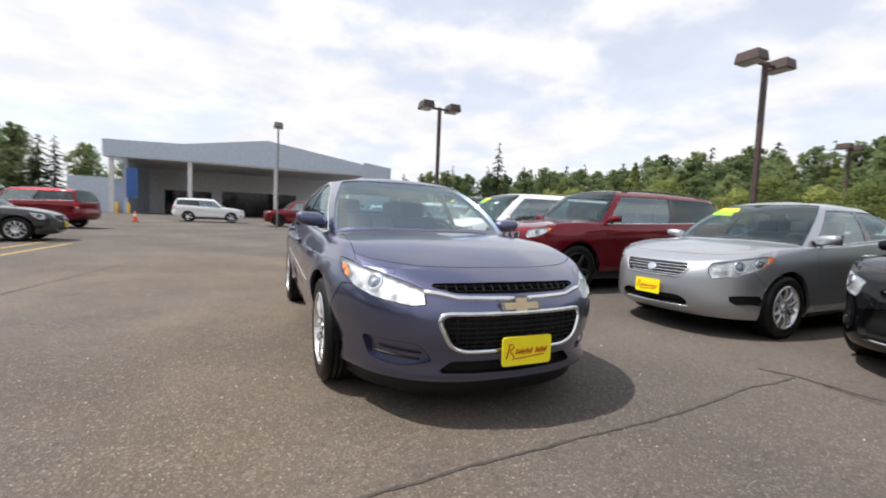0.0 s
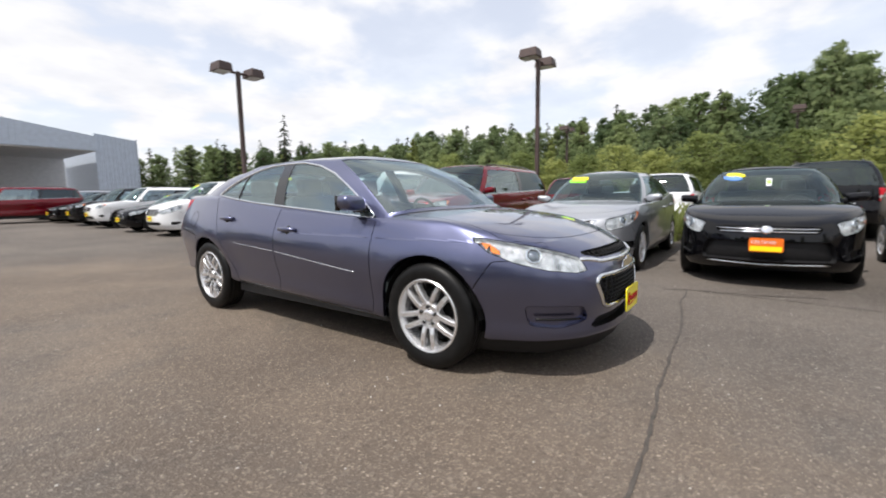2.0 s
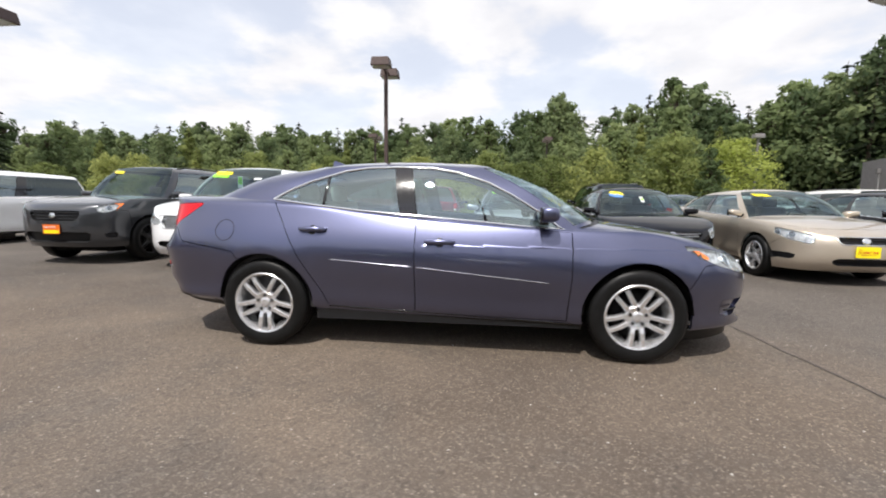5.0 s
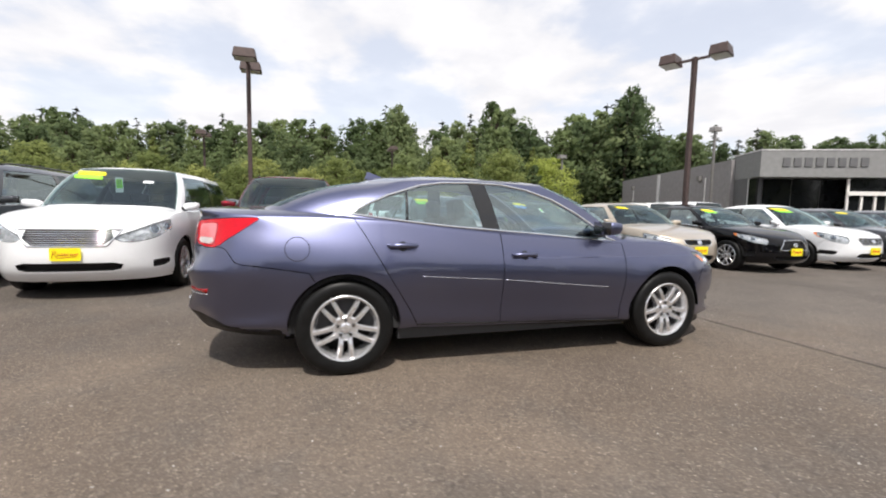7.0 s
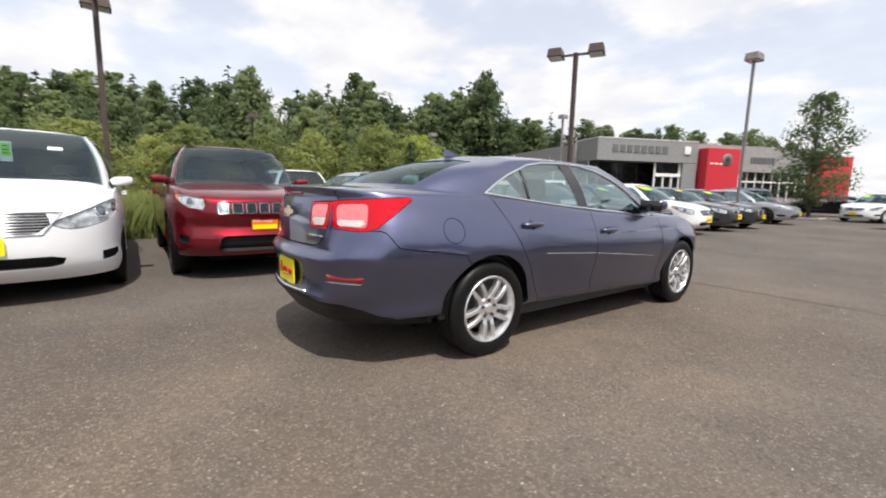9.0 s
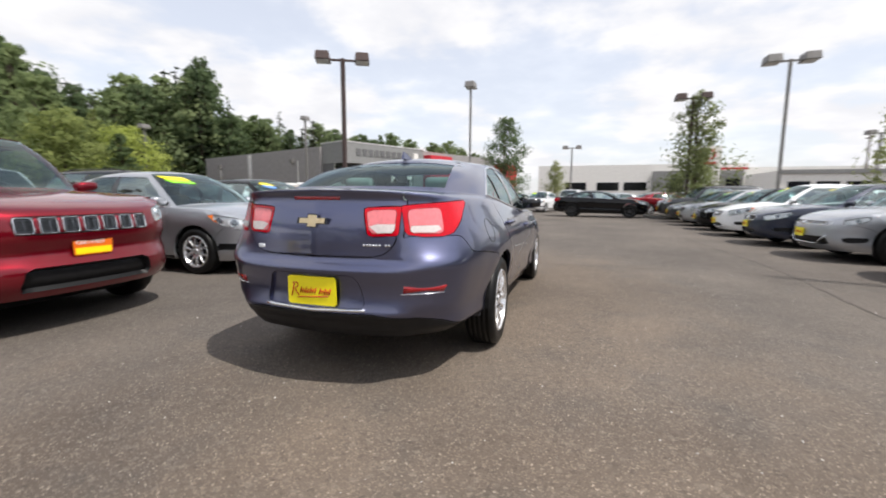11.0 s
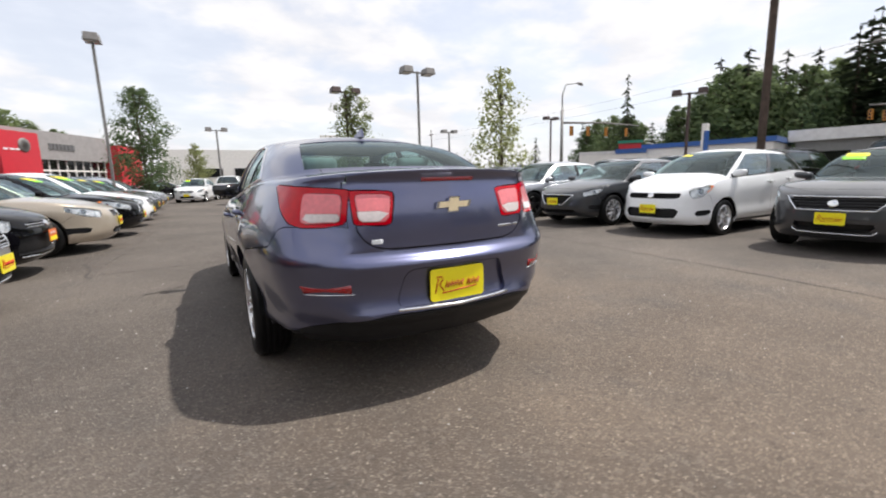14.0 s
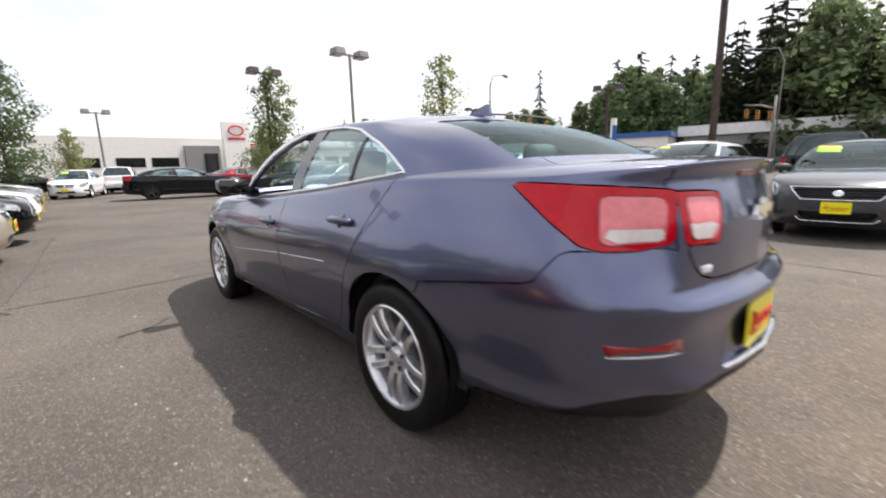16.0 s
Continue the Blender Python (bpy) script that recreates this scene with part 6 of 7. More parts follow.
crack([(2.9, 2.66), (1.62, 2.68), (.65, 2.64), (-.05, 2.59), (-.80, 2.54), (-1.70, 2.44), (-2.46, 2.42)], .020, 1)
crack([(-2.36, 2.20), (-2.46, 2.42), (-2.46, 2.70), (-2.56, 3.19), (-2.70, 3.65)], .036, 2)
crack([(-2.44, 2.6), (-2.26, 4.6), (-2.25, 6.4), (-2.1, 9.0)], .014, 3)
crack([(-1.72, .88), (-1.48, .97), (-1.33, 1.15)], .030, 5)
crack([(-1.9, 6.2), (-.4, 6.6), (1.9, 6.5), (4.6, 6.9)], .018, 6)
crack([(3.3, -6.5), (4.0, -2.0), (4.4, 3.0), (4.2, 9.0)], .016, 8)


def pebbles():
    """Loose chips on the asphalt, too many to count."""
    rnd = random.Random(11)
    vs, fs = [], []
    for i in range(2600):
        x, y = rnd.uniform(-3.0, 6.0), rnd.uniform(-7.5, 7.5)
        if abs(x) < 1.0 and abs(y) < 2.5 and rnd.random() < .8:
            continue
        s = .0022 + .006 * rnd.random()**4
        b = len(vs)
        for dx, dy, dz in ((1, 0, .2), (0, 1, .3), (-1, 0, .25), (0, -1, .2), (.1, .1, 1.1)):
            vs.append((x + dx * s * rnd.uniform(.7, 1.3), y + dy * s * rnd.uniform(.7, 1.3), max(.0, dz * s * rnd.uniform(.7, 1.1))))
        fs += [(b, b + 1, b + 4), (b + 1, b + 2, b + 4), (b + 2, b + 3, b + 4), (b + 3, b, b + 4)]
    ob = new("gravel_chips", mesh_of("gravel_chips", vs, fs, (M["stone"],), smooth=False))
    tagged(ob, "scattered pale stone chips on asphalt", "gravel", kind="stuff")


pebbles()
for x, y0, y1 in ((5.9, -10.6, -6.6), (6.6, -12.0, -8.4)):
    ob = new("stall_line", from_bm("stall_line", box_bm(x - .05, x + .05, y0, y1, ground_z(y1), ground_z(y1) + .006), M["line_yellow"]))
    tagged(ob, "worn yellow painted stall line on asphalt", "line", "stall lines")

# ---- lamp posts ----
M["bronze"] = plain("bronze_paint", (.075, .050, .045), .55, .2, 0, .2, 8)
M["pole_grey"] = plain("pole_grey", (.22, .21, .20), .55, .3, 0, .15, 8)
M["lamp_pane"] = plain("lamp_pane", (.55, .55, .52), .3, 0, .4, .1, 12)
M["concrete"] = plain("concrete", (.40, .38, .35), .85, 0, 0, .18, 6, .3)


def lamp_post(x, y, h, axis="x", sep=1.3, heads=2, mat="bronze", base=True, r=.065):
    root = new("lamp_post")
    root.location = (x, y, ground_z(y))
    part("pole", add_box(bmesh.new(), -r, r, -r, r, .0, h, bevel=.012), M[mat], root)
    if base:
        part("footing", add_box(bmesh.new(), -.28, .28, -.28, .28, 0, .62, bevel=.03), M["concrete"], root, "round-edged concrete footing")
    turn = pose(0, 0, 0, 0, 0, {"x": 0, "y": 90}.get(axis, axis))
    offs = (-sep / 2, sep / 2) if heads == 2 else (0,)
    if heads == 2:
        ob = part("arm", add_box(bmesh.new(), -sep / 2, sep / 2, -.035, .035, h - .10, h - .03), M[mat], root)
        ob.matrix_basis = turn
    for o in offs:
        bm = bmesh.new()
        made = bmesh.ops.create_cube(bm, size=1)["verts"]
        for v in made:
            k = 1.0 if v.co.z < 0 else .86
            v.co = Vector((o + v.co.x * .52 * k, v.co.y * .70 * k, h + .02 + v.co.z * .30))
        bmesh.ops.bevel(bm, geom=list(bm.edges), offset=.02, segments=1, affect="EDGES")
        head = part("lamp_head", bm, M[mat], root, "box-shaped lamp head")
        head.matrix_basis = turn
        part("pane", add_box(bmesh.new(), o - .22, o + .22, -.30, .30, h - .135, h - .131), M["lamp_pane"], head)
    return tagged(root, f"tall {'brown' if mat == 'bronze' else 'grey'} lamp post with {'two box heads' if heads == 2 else 'one box head'}", "lamp post", "lamp posts")


lamp_post(-12.3, -3.7, 6.05, "x", 1.35)
lamp_post(-5.75, -12.5, 5.75, "x", 1.2)
lamp_post(.05, -23.1, 6.08, "x", 1.0, 1, "pole_grey", False, .045)
lamp_post(-7.0, 9.75, 6.05, 27, 1.4)
lamp_post(-4.15, 17.5, 6.75, "x", 1.0, 1, "pole_grey", True, .05)
lamp_post(8.85, 15.6, 6.35, "x", 1.2, 2, "pole_grey", True, .05)
lamp_post(6.75, 20.8, 6.2, "x", 1.15)
lamp_post(24.0, 10.9, 5.6, 120, 1.3)
lamp_post(.55, 37.6, 5.65, "x", 1.2, 2, "pole_grey")
lamp_post(21.6, 34.3, 5.75, "x", 1.2, 2, "pole_grey")
lamp_post(30.8, 29.3, 6.8, "x", 1.2)
lamp_post(-19.8, 25.4, 7.2, "x", 1.0, 1, "pole_grey")
lamp_post(-34.0, 5.0, 6.5, "x", 1.2)
lamp_post(-30.0, -9.0, 6.2, "x", 1.2)
lamp_post(-29.0, 19.0, 6.0, "x", 1.0, 1, "pole_grey")

# ---- trees ----
def leaf_mat(name, dark, light, trans=.35):
    m, nodes, links, b = shader(name)
    geo = nodes.new("ShaderNodeNewGeometry")
    col = ramp_of(nodes, links, geo.outputs["Random Per Island"], [(0.0, dark), (1.0, light)])
    oi = nodes.new("ShaderNodeObjectInfo")
    hsv = nodes.new("ShaderNodeHueSaturation")
    mr = nodes.new("ShaderNodeMapRange")
    mr.inputs["To Min"].default_value, mr.inputs["To Max"].default_value = .66, 1.34
    links.new(oi.outputs["Random"], mr.inputs["Value"])
    links.new(mr.outputs[0], hsv.inputs["Value"])
    hue = nodes.new("ShaderNodeMapRange")
    hue.inputs["To Min"].default_value, hue.inputs["To Max"].default_value = .515, .480
    links.new(oi.outputs["Random"], hue.inputs["Value"])
    links.new(hue.outputs[0], hsv.inputs["Hue"])
    links.new(col, hsv.inputs["Color"])
    links.new(hsv.outputs[0], b.inputs["Base Color"])
    b.inputs["Roughness"].default_value = .7
    b.inputs["Specular IOR Level"].default_value = .12
    tr = nodes.new("ShaderNodeBsdfTranslucent")
    links.new(hsv.outputs[0], tr.inputs[0])
    mx = nodes.new("ShaderNodeMixShader")
    mx.inputs[0].default_value = trans
    links.new(b.outputs[0], mx.inputs[1])
    links.new(tr.outputs[0], mx.inputs[2])
    links.new(mx.outputs[0], nodes["Material Output"].inputs[0])
    return m


M["bark"] = plain("bark", (.10, .075, .055), .9, 0, 0, .3, 9, .5)
# the green and dark leaf tones are lightened to carry distance haze
LEAF = {"mid": leaf_mat("leaf_green", (.166, .222, .098), (.244, .304, .134), .62), "light": leaf_mat("leaf_light_green", (.190, .236, .080), (.300, .345, .120), .62),
        "dark": leaf_mat("leaf_dark_green", (.120, .168, .082), (.188, .242, .112), .6), "fir": leaf_mat("needle_green", (.066, .090, .056), (.106, .134, .076), .35),
        "willow": leaf_mat("willow_leaf_green", (.27, .34, .085), (.38, .45, .13), .65),
        "young": leaf_mat("young_leaf_green", (.19, .22, .095), (.32, .36, .16), .6)}


def leaves_at(rnd, vs, fs, ns, centre, spread, count, size, droop=0.0):
    for _ in range(count):
        d = Vector((rnd.gauss(0, 1), rnd.gauss(0, 1), rnd.gauss(0, 1) - droop))
        d = d.normalized() * (rnd.random()**.45)
        c = Vector(centre) + Vector((d.x * spread[0], d.y * spread[1], d.z * spread[2]))
        s = size * rnd.uniform(.6, 1.35)
        # blades lie like shingles round the clump, facing out and a little up
        o = d.normalized() + Vector((c.x, c.y, 0)).normalized() * .45 + Vector((rnd.gauss(0, .42), rnd.gauss(0, .42), .25 + rnd.gauss(0, .42)))
        a = o.cross(Vector((rnd.gauss(0, 1), rnd.gauss(0, 1), rnd.gauss(0, 1)))).normalized()
        b = o.cross(a).normalized()
        face = (d.normalized() * .75 + Vector((c.x, c.y, 0)).normalized() * .5 + Vector((0, 0, .35)) + o.normalized() * .35).normalized()
        ns += [face] * 4
        if a.cross(b).dot(face) > 0:
            b = -b
        n = o.normalized() * (s * -.14)
        i = len(vs)
        vs += [c - a * s, c + b * s * .55 + n, c + a * s, c - b * s * .55 + n]
        fs += [(i, i + 1, i + 2), (i, i + 2, i + 3)]


def broadleaf(seed, h, width, count, size, mat, clear=.22, narrow=.75):
    """Meshes of trunk with limbs, and of a ragged crown in clumps; the foot is at the origin."""
    rnd = random.Random(seed)
    tv, tf = [], []

    def limb(path, rs):
        nonlocal tv, tf
        v, f = tube(path, rs, 4)
        b = len(tv)
        tv, tf = tv + v, tf + [tuple(q + b for q in g) for g in f]

    lean = Vector((rnd.uniform(-.04, .04), rnd.uniform(-.04, .04), 1))
    r0 = h * (.020 if h > 7 else .011) + (.03 if h > 7 else .01)
    limb([lean * (h * t) + Vector((rnd.uniform(-.02, .02), rnd.uniform(-.02, .02), 0)) * h * t for t in (0, .15, .3, .5, .7, .9)], [r0 * 1.25, r0, r0 * .85, r0 * .6, r0 * .38, r0 * .12])
    vs, fs, ns = [], [], []
    clumps = 44 + int(h * 2)
    for i in range(clumps):
        t = clear + (1 - clear) * (i + rnd.random()) / clumps
        u = (t - clear) / (1 - clear)
        env = max(.08, min(1, (u + .06) / .28)**.6 * (1.02 - u)**narrow * 1.12)
        a = i * 2.4 + rnd.uniform(-.5, .5)
        rad = width * env * rnd.uniform(.12, .82)
        c = lean * (h * t) + Vector((math.cos(a) * rad, math.sin(a) * rad, rnd.uniform(-.03, .03) * h))
        root = lean * (h * max(clear * .8, t - .16))
        limb([root, root.lerp(c, .55) + Vector((0, 0, .02 * h)), c], [r0 * .34, r0 * .2, r0 * .06])
        sp = width * env * rnd.uniform(.19, .36) + .06 * width
        leaves_at(rnd, vs, fs, ns, c, (sp * rnd.uniform(.7, 1.35), sp * rnd.uniform(.7, 1.35), sp * rnd.uniform(.6, 1.3)), int(count / clumps * (.4 + env)), size)
    return mesh_of("trunk", tv, tf, (M["bark"],)), crown_mesh(vs, fs, ns, mat)


def crown_mesh(vs, fs, ns, mat):
    me = mesh_of("crown", vs, fs, (mat,))
    me.normals_split_custom_set_from_vertices([tuple(n) for n in ns])
    return me


def conifer(seed, h, width, count, size, mat, bare=.08):
    rnd = random.Random(seed)
    v, f = tube([(0, 0, 0), (rnd.uniform(-.1, .1), 0, h * .5), (0, 0, h * .98)], [h * .014 + .05, h * .009 + .02, .02], 6)
    vs, fs, ns = [], [], []
    tiers = 15 + int(h * .9)
    for i in range(tiers):
        t = bare + (1 - bare) * i / tiers
        z = h * t
        r = width * (1 - t)**.85 * rnd.uniform(.75, 1.15) + .12
        n = max(3, int(7 * (1 - t) + 3))
        for k in range(n):
            a = 2 * math.pi * (k + rnd.random() * .7) / n + i
            L = r * rnd.uniform(.45, 1.15)
            zb = z + rnd.uniform(-.9, .9) * h / tiers
            for m in range(max(2, int(count / tiers / n))):
                q = rnd.random()**.7
                c = Vector((math.cos(a) * L * q, math.sin(a) * L * q, zb - L * q * .30 + rnd.uniform(-.12, .12) * (.3 + L * .25)))
                s = size * rnd.uniform(.7, 1.4) * (.45 + .55 * min(1, 1.6 * (1 - t)))
                d = Vector((math.cos(a + rnd.uniform(-.7, .7)), math.sin(a + rnd.uniform(-.7, .7)), rnd.uniform(-.6, .15)))
                e = d.cross(Vector((0, 0, 1))).normalized() * s * .42
                out = (Vector((math.cos(a), math.sin(a), .45)) * .8 + Vector((rnd.gauss(0, .3), rnd.gauss(0, .3), rnd.gauss(0, .3)))).normalized()
                ns += [out] * 4
                if d.cross(e).dot(out) > 0:
                    e = -e
                j = len(vs)
                vs += [c - d * s * .6, c + e + Vector((0, 0, .1 * s)), c + d * s, c - e + Vector((0, 0, .1 * s))]
                fs += [(j, j + 1, j + 2), (j, j + 2, j + 3)]
    return mesh_of("trunk", v, f, (M["bark"],)), crown_mesh(vs, fs, ns, mat)


KINDS = {
    "broad": [broadleaf(s, 10, 3.6, 3400, .20, LEAF[k], .12, .42) for s, k in ((21, "mid"), (22, "dark"), (23, "mid"))],
    "dusky": [broadleaf(s, 10, 3.6, 3000, .205, LEAF["dark"], .12, .5) for s in (25, 26)],
    "tall": [broadleaf(s, 10, 2.5, 3000, .185, LEAF[k], .10, .62) for s, k in ((31, "mid"), (32, "light"))],
    "shrub": [broadleaf(s, 5, 2.9, 4200, .105, LEAF["light"], .03, .40) for s in (41, 42, 43)],
    "willow": [broadleaf(47, 5, 2.9, 6000, .10, LEAF["willow"], .03, .40)],
    "spruce": [conifer(s, 12, 3.3, 6400, .32, LEAF["fir"]) for s in (56, 57)],
    "fir": [conifer(s, 12, 2.5, 2900, .34, LEAF["fir"]) for s in (51, 52, 53)],
}
TREE_WORDS = {"willow": "bright yellow-green willow beside the grey hall", "spruce": "dense dark green spruce in the wood across the street", "dusky": "dense dark green tree behind the buildings", "broad": "leafy green broadleaf tree at the lot's edge", "tall": "slender green broadleaf tree in the tree belt", "shrub": "bright yellow-green willow shrub beside the lot", "fir": "dark green conifer with drooping branches"}
TREE_NAMES = {"willow": "willow_shrub", "spruce": "conifer", "dusky": "broadleaf_tree", "broad": "broadleaf_tree", "tall": "slender_tree", "shrub": "willow_shrub", "fir": "conifer"}
TREE_H = {"willow": 5, "spruce": 12, "dusky": 10, "broad": 10, "tall": 10, "shrub": 5, "fir": 12}
tree_rnd = random.Random(5)


def plant(kind, x, y, h, wide=1.0):
    trunk, crown = tree_rnd.choice(KINDS[kind])
    root = new(TREE_NAMES[kind])
    k = h / TREE_H[kind]
    root.matrix_basis = Matrix.Translation((x, y, ground_z(y) - .02)) @ pose(0, 0, 0, 0, 0, tree_rnd.uniform(0, 360)) @ Matrix.Diagonal((k * wide, k * wide, k, 1))
    put_part("trunk", trunk, root)
    put_part("crown", crown, root)
    return tagged(root, TREE_WORDS[kind], "tree", "trees of the belt")


SKYLINE = [(-78, 5.0), (-75, 5.8), (-69, 7.4), (-60, 7.0), (-40, 8), (-20, 12), (0, 15.5), (10, 16.2), (12.7, 15.6), (14.5, 13.2), (16.5, 9.8), (18.2, 7.6), (20, 9.0), (22, 11.0), (26.3, 11.2), (28, 10.2), (29.8, 8.4), (31, 6.8), (33, 6.6), (38, 7.8), (41, 6.0), (48, 4.6), (60, 3.4), (75, 2.6), (100, 3.0), (105, 6.8), (115, 8.0), (120, 7.8), (127, 9.6), (135, 9.6), (137, 10.4), (138.6, 13.6), (142, 14.2), (146, 12.4), (148, 12.6), (152.4, 10.8),
           (156.5, 14.2), (159, 13.6), (163, 12.2), (166.5, 10.6), (170.5, 13.4), (172.5, 12.8), (175, 11.4), (180, 11.2), (186, 11.4), (193, 10.3), (200, 9.2), (212, 9.0), (221, 7.7), (228, 7.4), (236, 6.9), (246, 6.6), (252, 6.0), (285, 3.8)]


def skyline(az):
    return float(np.interp(az, [a for a, _ in SKYLINE], [e for _, e in SKYLINE]))


def belt(az0, az1, step, dist, jitter, kinds, low, high, wide=1.0):
    """Plants trees along an arc round the lot, their tops near the skyline."""
    az = az0
    while az < az1:
        a = radians(az + tree_rnd.uniform(-.4, .4) * step)
        d = dist + tree_rnd.uniform(-jitter, jitter)
        h = 1.1 + d * math.tan(radians(skyline(math.degrees(a)))) * tree_rnd.uniform(low, high)
        plant(tree_rnd.choice(kinds), 1.5 + d * math.cos(a), d * math.sin(a), h, wide)
        az += step


belt(126, 246, 2.8, 68, 5, ["dusky", "broad", "dusky"], .84, 1.02, 1.2)
belt(127, 246, 3.4, 72, 5, ["fir"], .98, 1.12, 1.0)
belt(128, 150, 3.0, 62, 3, ["dusky", "fir", "dusky"], .80, 1.0, 1.1)
belt(150, 243, 3.8, 52, 5, ["broad", "tall", "dusky", "tall"], .72, 1.0, 1.1)
belt(152, 240, 4.6, 40, 4, ["tall", "broad", "broad"], .60, .84, 1.1)
belt(153, 236, 4.4, 30, 3, ["shrub", "shrub", "tall"], .42, .66, 1.25)
belt(102, 126, 2.2, 80, 4, ["dusky", "dusky", "broad"], .9, 1.04, 1.25)
belt(-24, 17, 2.2, 62, 5, ["spruce", "spruce", "dusky"], .90, 1.06, 1.25)
belt(-22, 20, 3.0, 50, 4, ["dusky", "spruce", "spruce"], .72, .95, 1.3)
belt(18, 42, 1.8, 74, 6, ["dusky", "fir", "dusky", "dusky"], .85, 1.03, 1.25)
belt(42, 100, 5.0, 125, 10, ["broad", "fir"], .8, 1.2, 1.2)
# added trees, hardly in view, that close the horizon for reflections
belt(-60, -24, 4.5, 60, 5, ["fir", "broad"], .85, 1.05, 1.2)
belt(-78, -58, 1.7, 64, 4, ["broad", "broad", "dusky", "fir"], .85, 1.03, 1.15)
belt(204, 252, 2.5, 60, 3, ["dusky", "broad", "dusky"], .74, .94, 1.3)
belt(246, 254, 2.4, 80, 4, ["fir", "broad"], .9, 1.05)
for kind, x, y, h, w in (("fir", -18.9, -29.4, 8.1, .9), ("fir", -14.8, -31.5, 5.6, 1.3), ("fir", -12.6, -32.5, 5.2, 1.2), ("fir", -16.6, -33.0, 5.4, 1.3), ("tall", -46.4, 20.3, 14.9, 1.0), ("dusky", -46.0, 39.9, 18.0, .8), ("dusky", -47.8, 8.1, 13.4, .9), ("fir", -44.0, 38.0, 15.0, 1.1),  ("willow", -29.2, 17.6, 5.7, 1.10), ("spruce", 46, 32, 13.6, .55), ("spruce", 61.7, 26.2, 17.0, 1.0), ("spruce", 60.3, 28.9, 16.2, .9), ("spruce", 63.2, 22.6, 16.0, .9), ("spruce", 64.3, 19.9, 15.6, 1.0), ("spruce", 64.8, 16.6, 17.0, 1.1), ("spruce", 62.3, 14.2, 17.6, 1.1), ("spruce", 63.8, 11.4, 18.8, 1.1), ("dusky", 57.5, 18.4, 12.0, 1.2), ("dusky", 57.0, 22.4, 11.5, 1.2), ("broad", 54.3, 24.1, 12.6, 1.25)):
    plant(kind, x, y, h, w)


def young_tree(x, y, h, width, seed, count, leaf="young"):
    root = new("young_tree")
    root.location = (x, y, .10 if y < 25 else 0)
    trunk, crown = broadleaf(seed, h, width * 1.6, int(count * 1.2), .082, LEAF[leaf], .14, .50)
    put_part("trunk", trunk, root)
    put_part("crown", crown, root)
    tagged(root, "young slim street tree with sparse fresh leaves", "tree", "young trees on the islands")


young_tree(-3.75, 26.3, 6.7, 1.55, 71, 4600, "dark")
young_tree(7.2, 20.9, 6.2, 1.45, 72, 3400)
young_tree(11.2, 11.8, 5.7, 1.15, 73, 1900)
young_tree(9.6, 30.5, 4.4, 1.1, 74, 2400)
young_tree(-1.2, 44.0, 4.8, 1.3, 75, 2400)
M["soil"] = plain("island_soil", (.10, .085, .06), .95, 0, 0, .3, 6, .4)
for x0, x1, y0, y1 in ((-7.2, -3.1, 25.4, 27.0), (4.9, 10.2, 20.4, 21.9), (10.2, 13.0, 10.9, 12.6)):
    root = new("planting_island")
    part("kerb", add_box(bmesh.new(), x0, x1, y0, y1, 0, .14, bevel=.03), M["concrete"], root, "pale concrete kerb")
    part("soil", add_box(bmesh.new(), x0 + .14, x1 - .14, y0 + .14, y1 - .14, .14, .17), M["soil"], root)
    tagged(root, "kerbed planting island with bare soil", "island", "planting islands", "structure")

# ---- buildings ----
M["blue_metal"] = plain("blue_grey_metal", (.52, .58, .67), .5, .15, 0, .08, 3)
M["grey_wall"] = plain("grey_stucco", (.245, .245, .24), .85, 0, 0, .08, 4, .2)
M["grey_side"] = plain("pale_grey_stucco", (.30, .285, .28), .85, 0, 0, .10, 3, .2)
M["grey_dark"] = plain("dark_grey_panel", (.13, .13, .132), .6, 0, 0, .08, 4)
M["white_wall"] = plain("white_wall", (.80, .78, .74), .8, 0, 0, .06, 3, .1)
M["soffit"] = plain("soffit_grey", (.70, .69, .68), .8, 0, 0, .1, 3)
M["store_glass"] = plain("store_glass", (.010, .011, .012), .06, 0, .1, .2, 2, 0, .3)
M["sign_red"] = plain("sign_red", (.55, .015, .03), .45, 0, .2, .05, 3)
M["sign_blue"] = plain("sign_blue", (.03, .11, .36), .45, 0, .2, .05, 3)
M["awning_green"] = plain("awning_green", (.03, .24, .16), .6, 0, 0, .08, 3)
M["orange_cone"] = plain("cone_orange", (.78, .10, .02), .5, 0, 0, .08, 8)
M["signal_amber"] = plain("signal_amber", (.50, .20, .02), .5, 0, 0, .1, 8)
M["safety_yellow"] = plain("safety_yellow", (.70, .42, .02), .5, 0, 0, .1, 8)
M["wood_pole"] = plain("weathered_pole", (.085, .060, .048), .9, 0, 0, .3, 7, .4)
M["wire"] = plain("wire_black", (.015, .015, .015), .6)


def piece(name, parent, mat, *box, label="", bevel=0.0):
    return part(name, add_box(bmesh.new(), *box, bevel=bevel), M[mat], parent, label)


def ribbed(name, parent, mat, x0, x1, y, z0, z1, pitch=.3, depth=.05):
    """A standing-seam metal wall that faces +y."""
    n = max(2, int((x1 - x0) / pitch))
    vs, fs = [], []
    for i in range(n + 1):
        x = x0 + (x1 - x0) * i / n
        for dx, dy in ((-.03, 0), (-.02, depth), (.02, depth), (.03, 0)):
            vs += [(x + dx, y + dy, z0), (x + dx, y + dy, z1(x + dx) if callable(z1) else z1)]
    m = len(vs) // 2
    for i in range(m - 1):
        fs.append((2 * i, 2 * i + 2, 2 * i + 3, 2 * i + 1))
    return put_part(name, mesh_of(name, vs, fs, (M[mat],), smooth=False), parent)


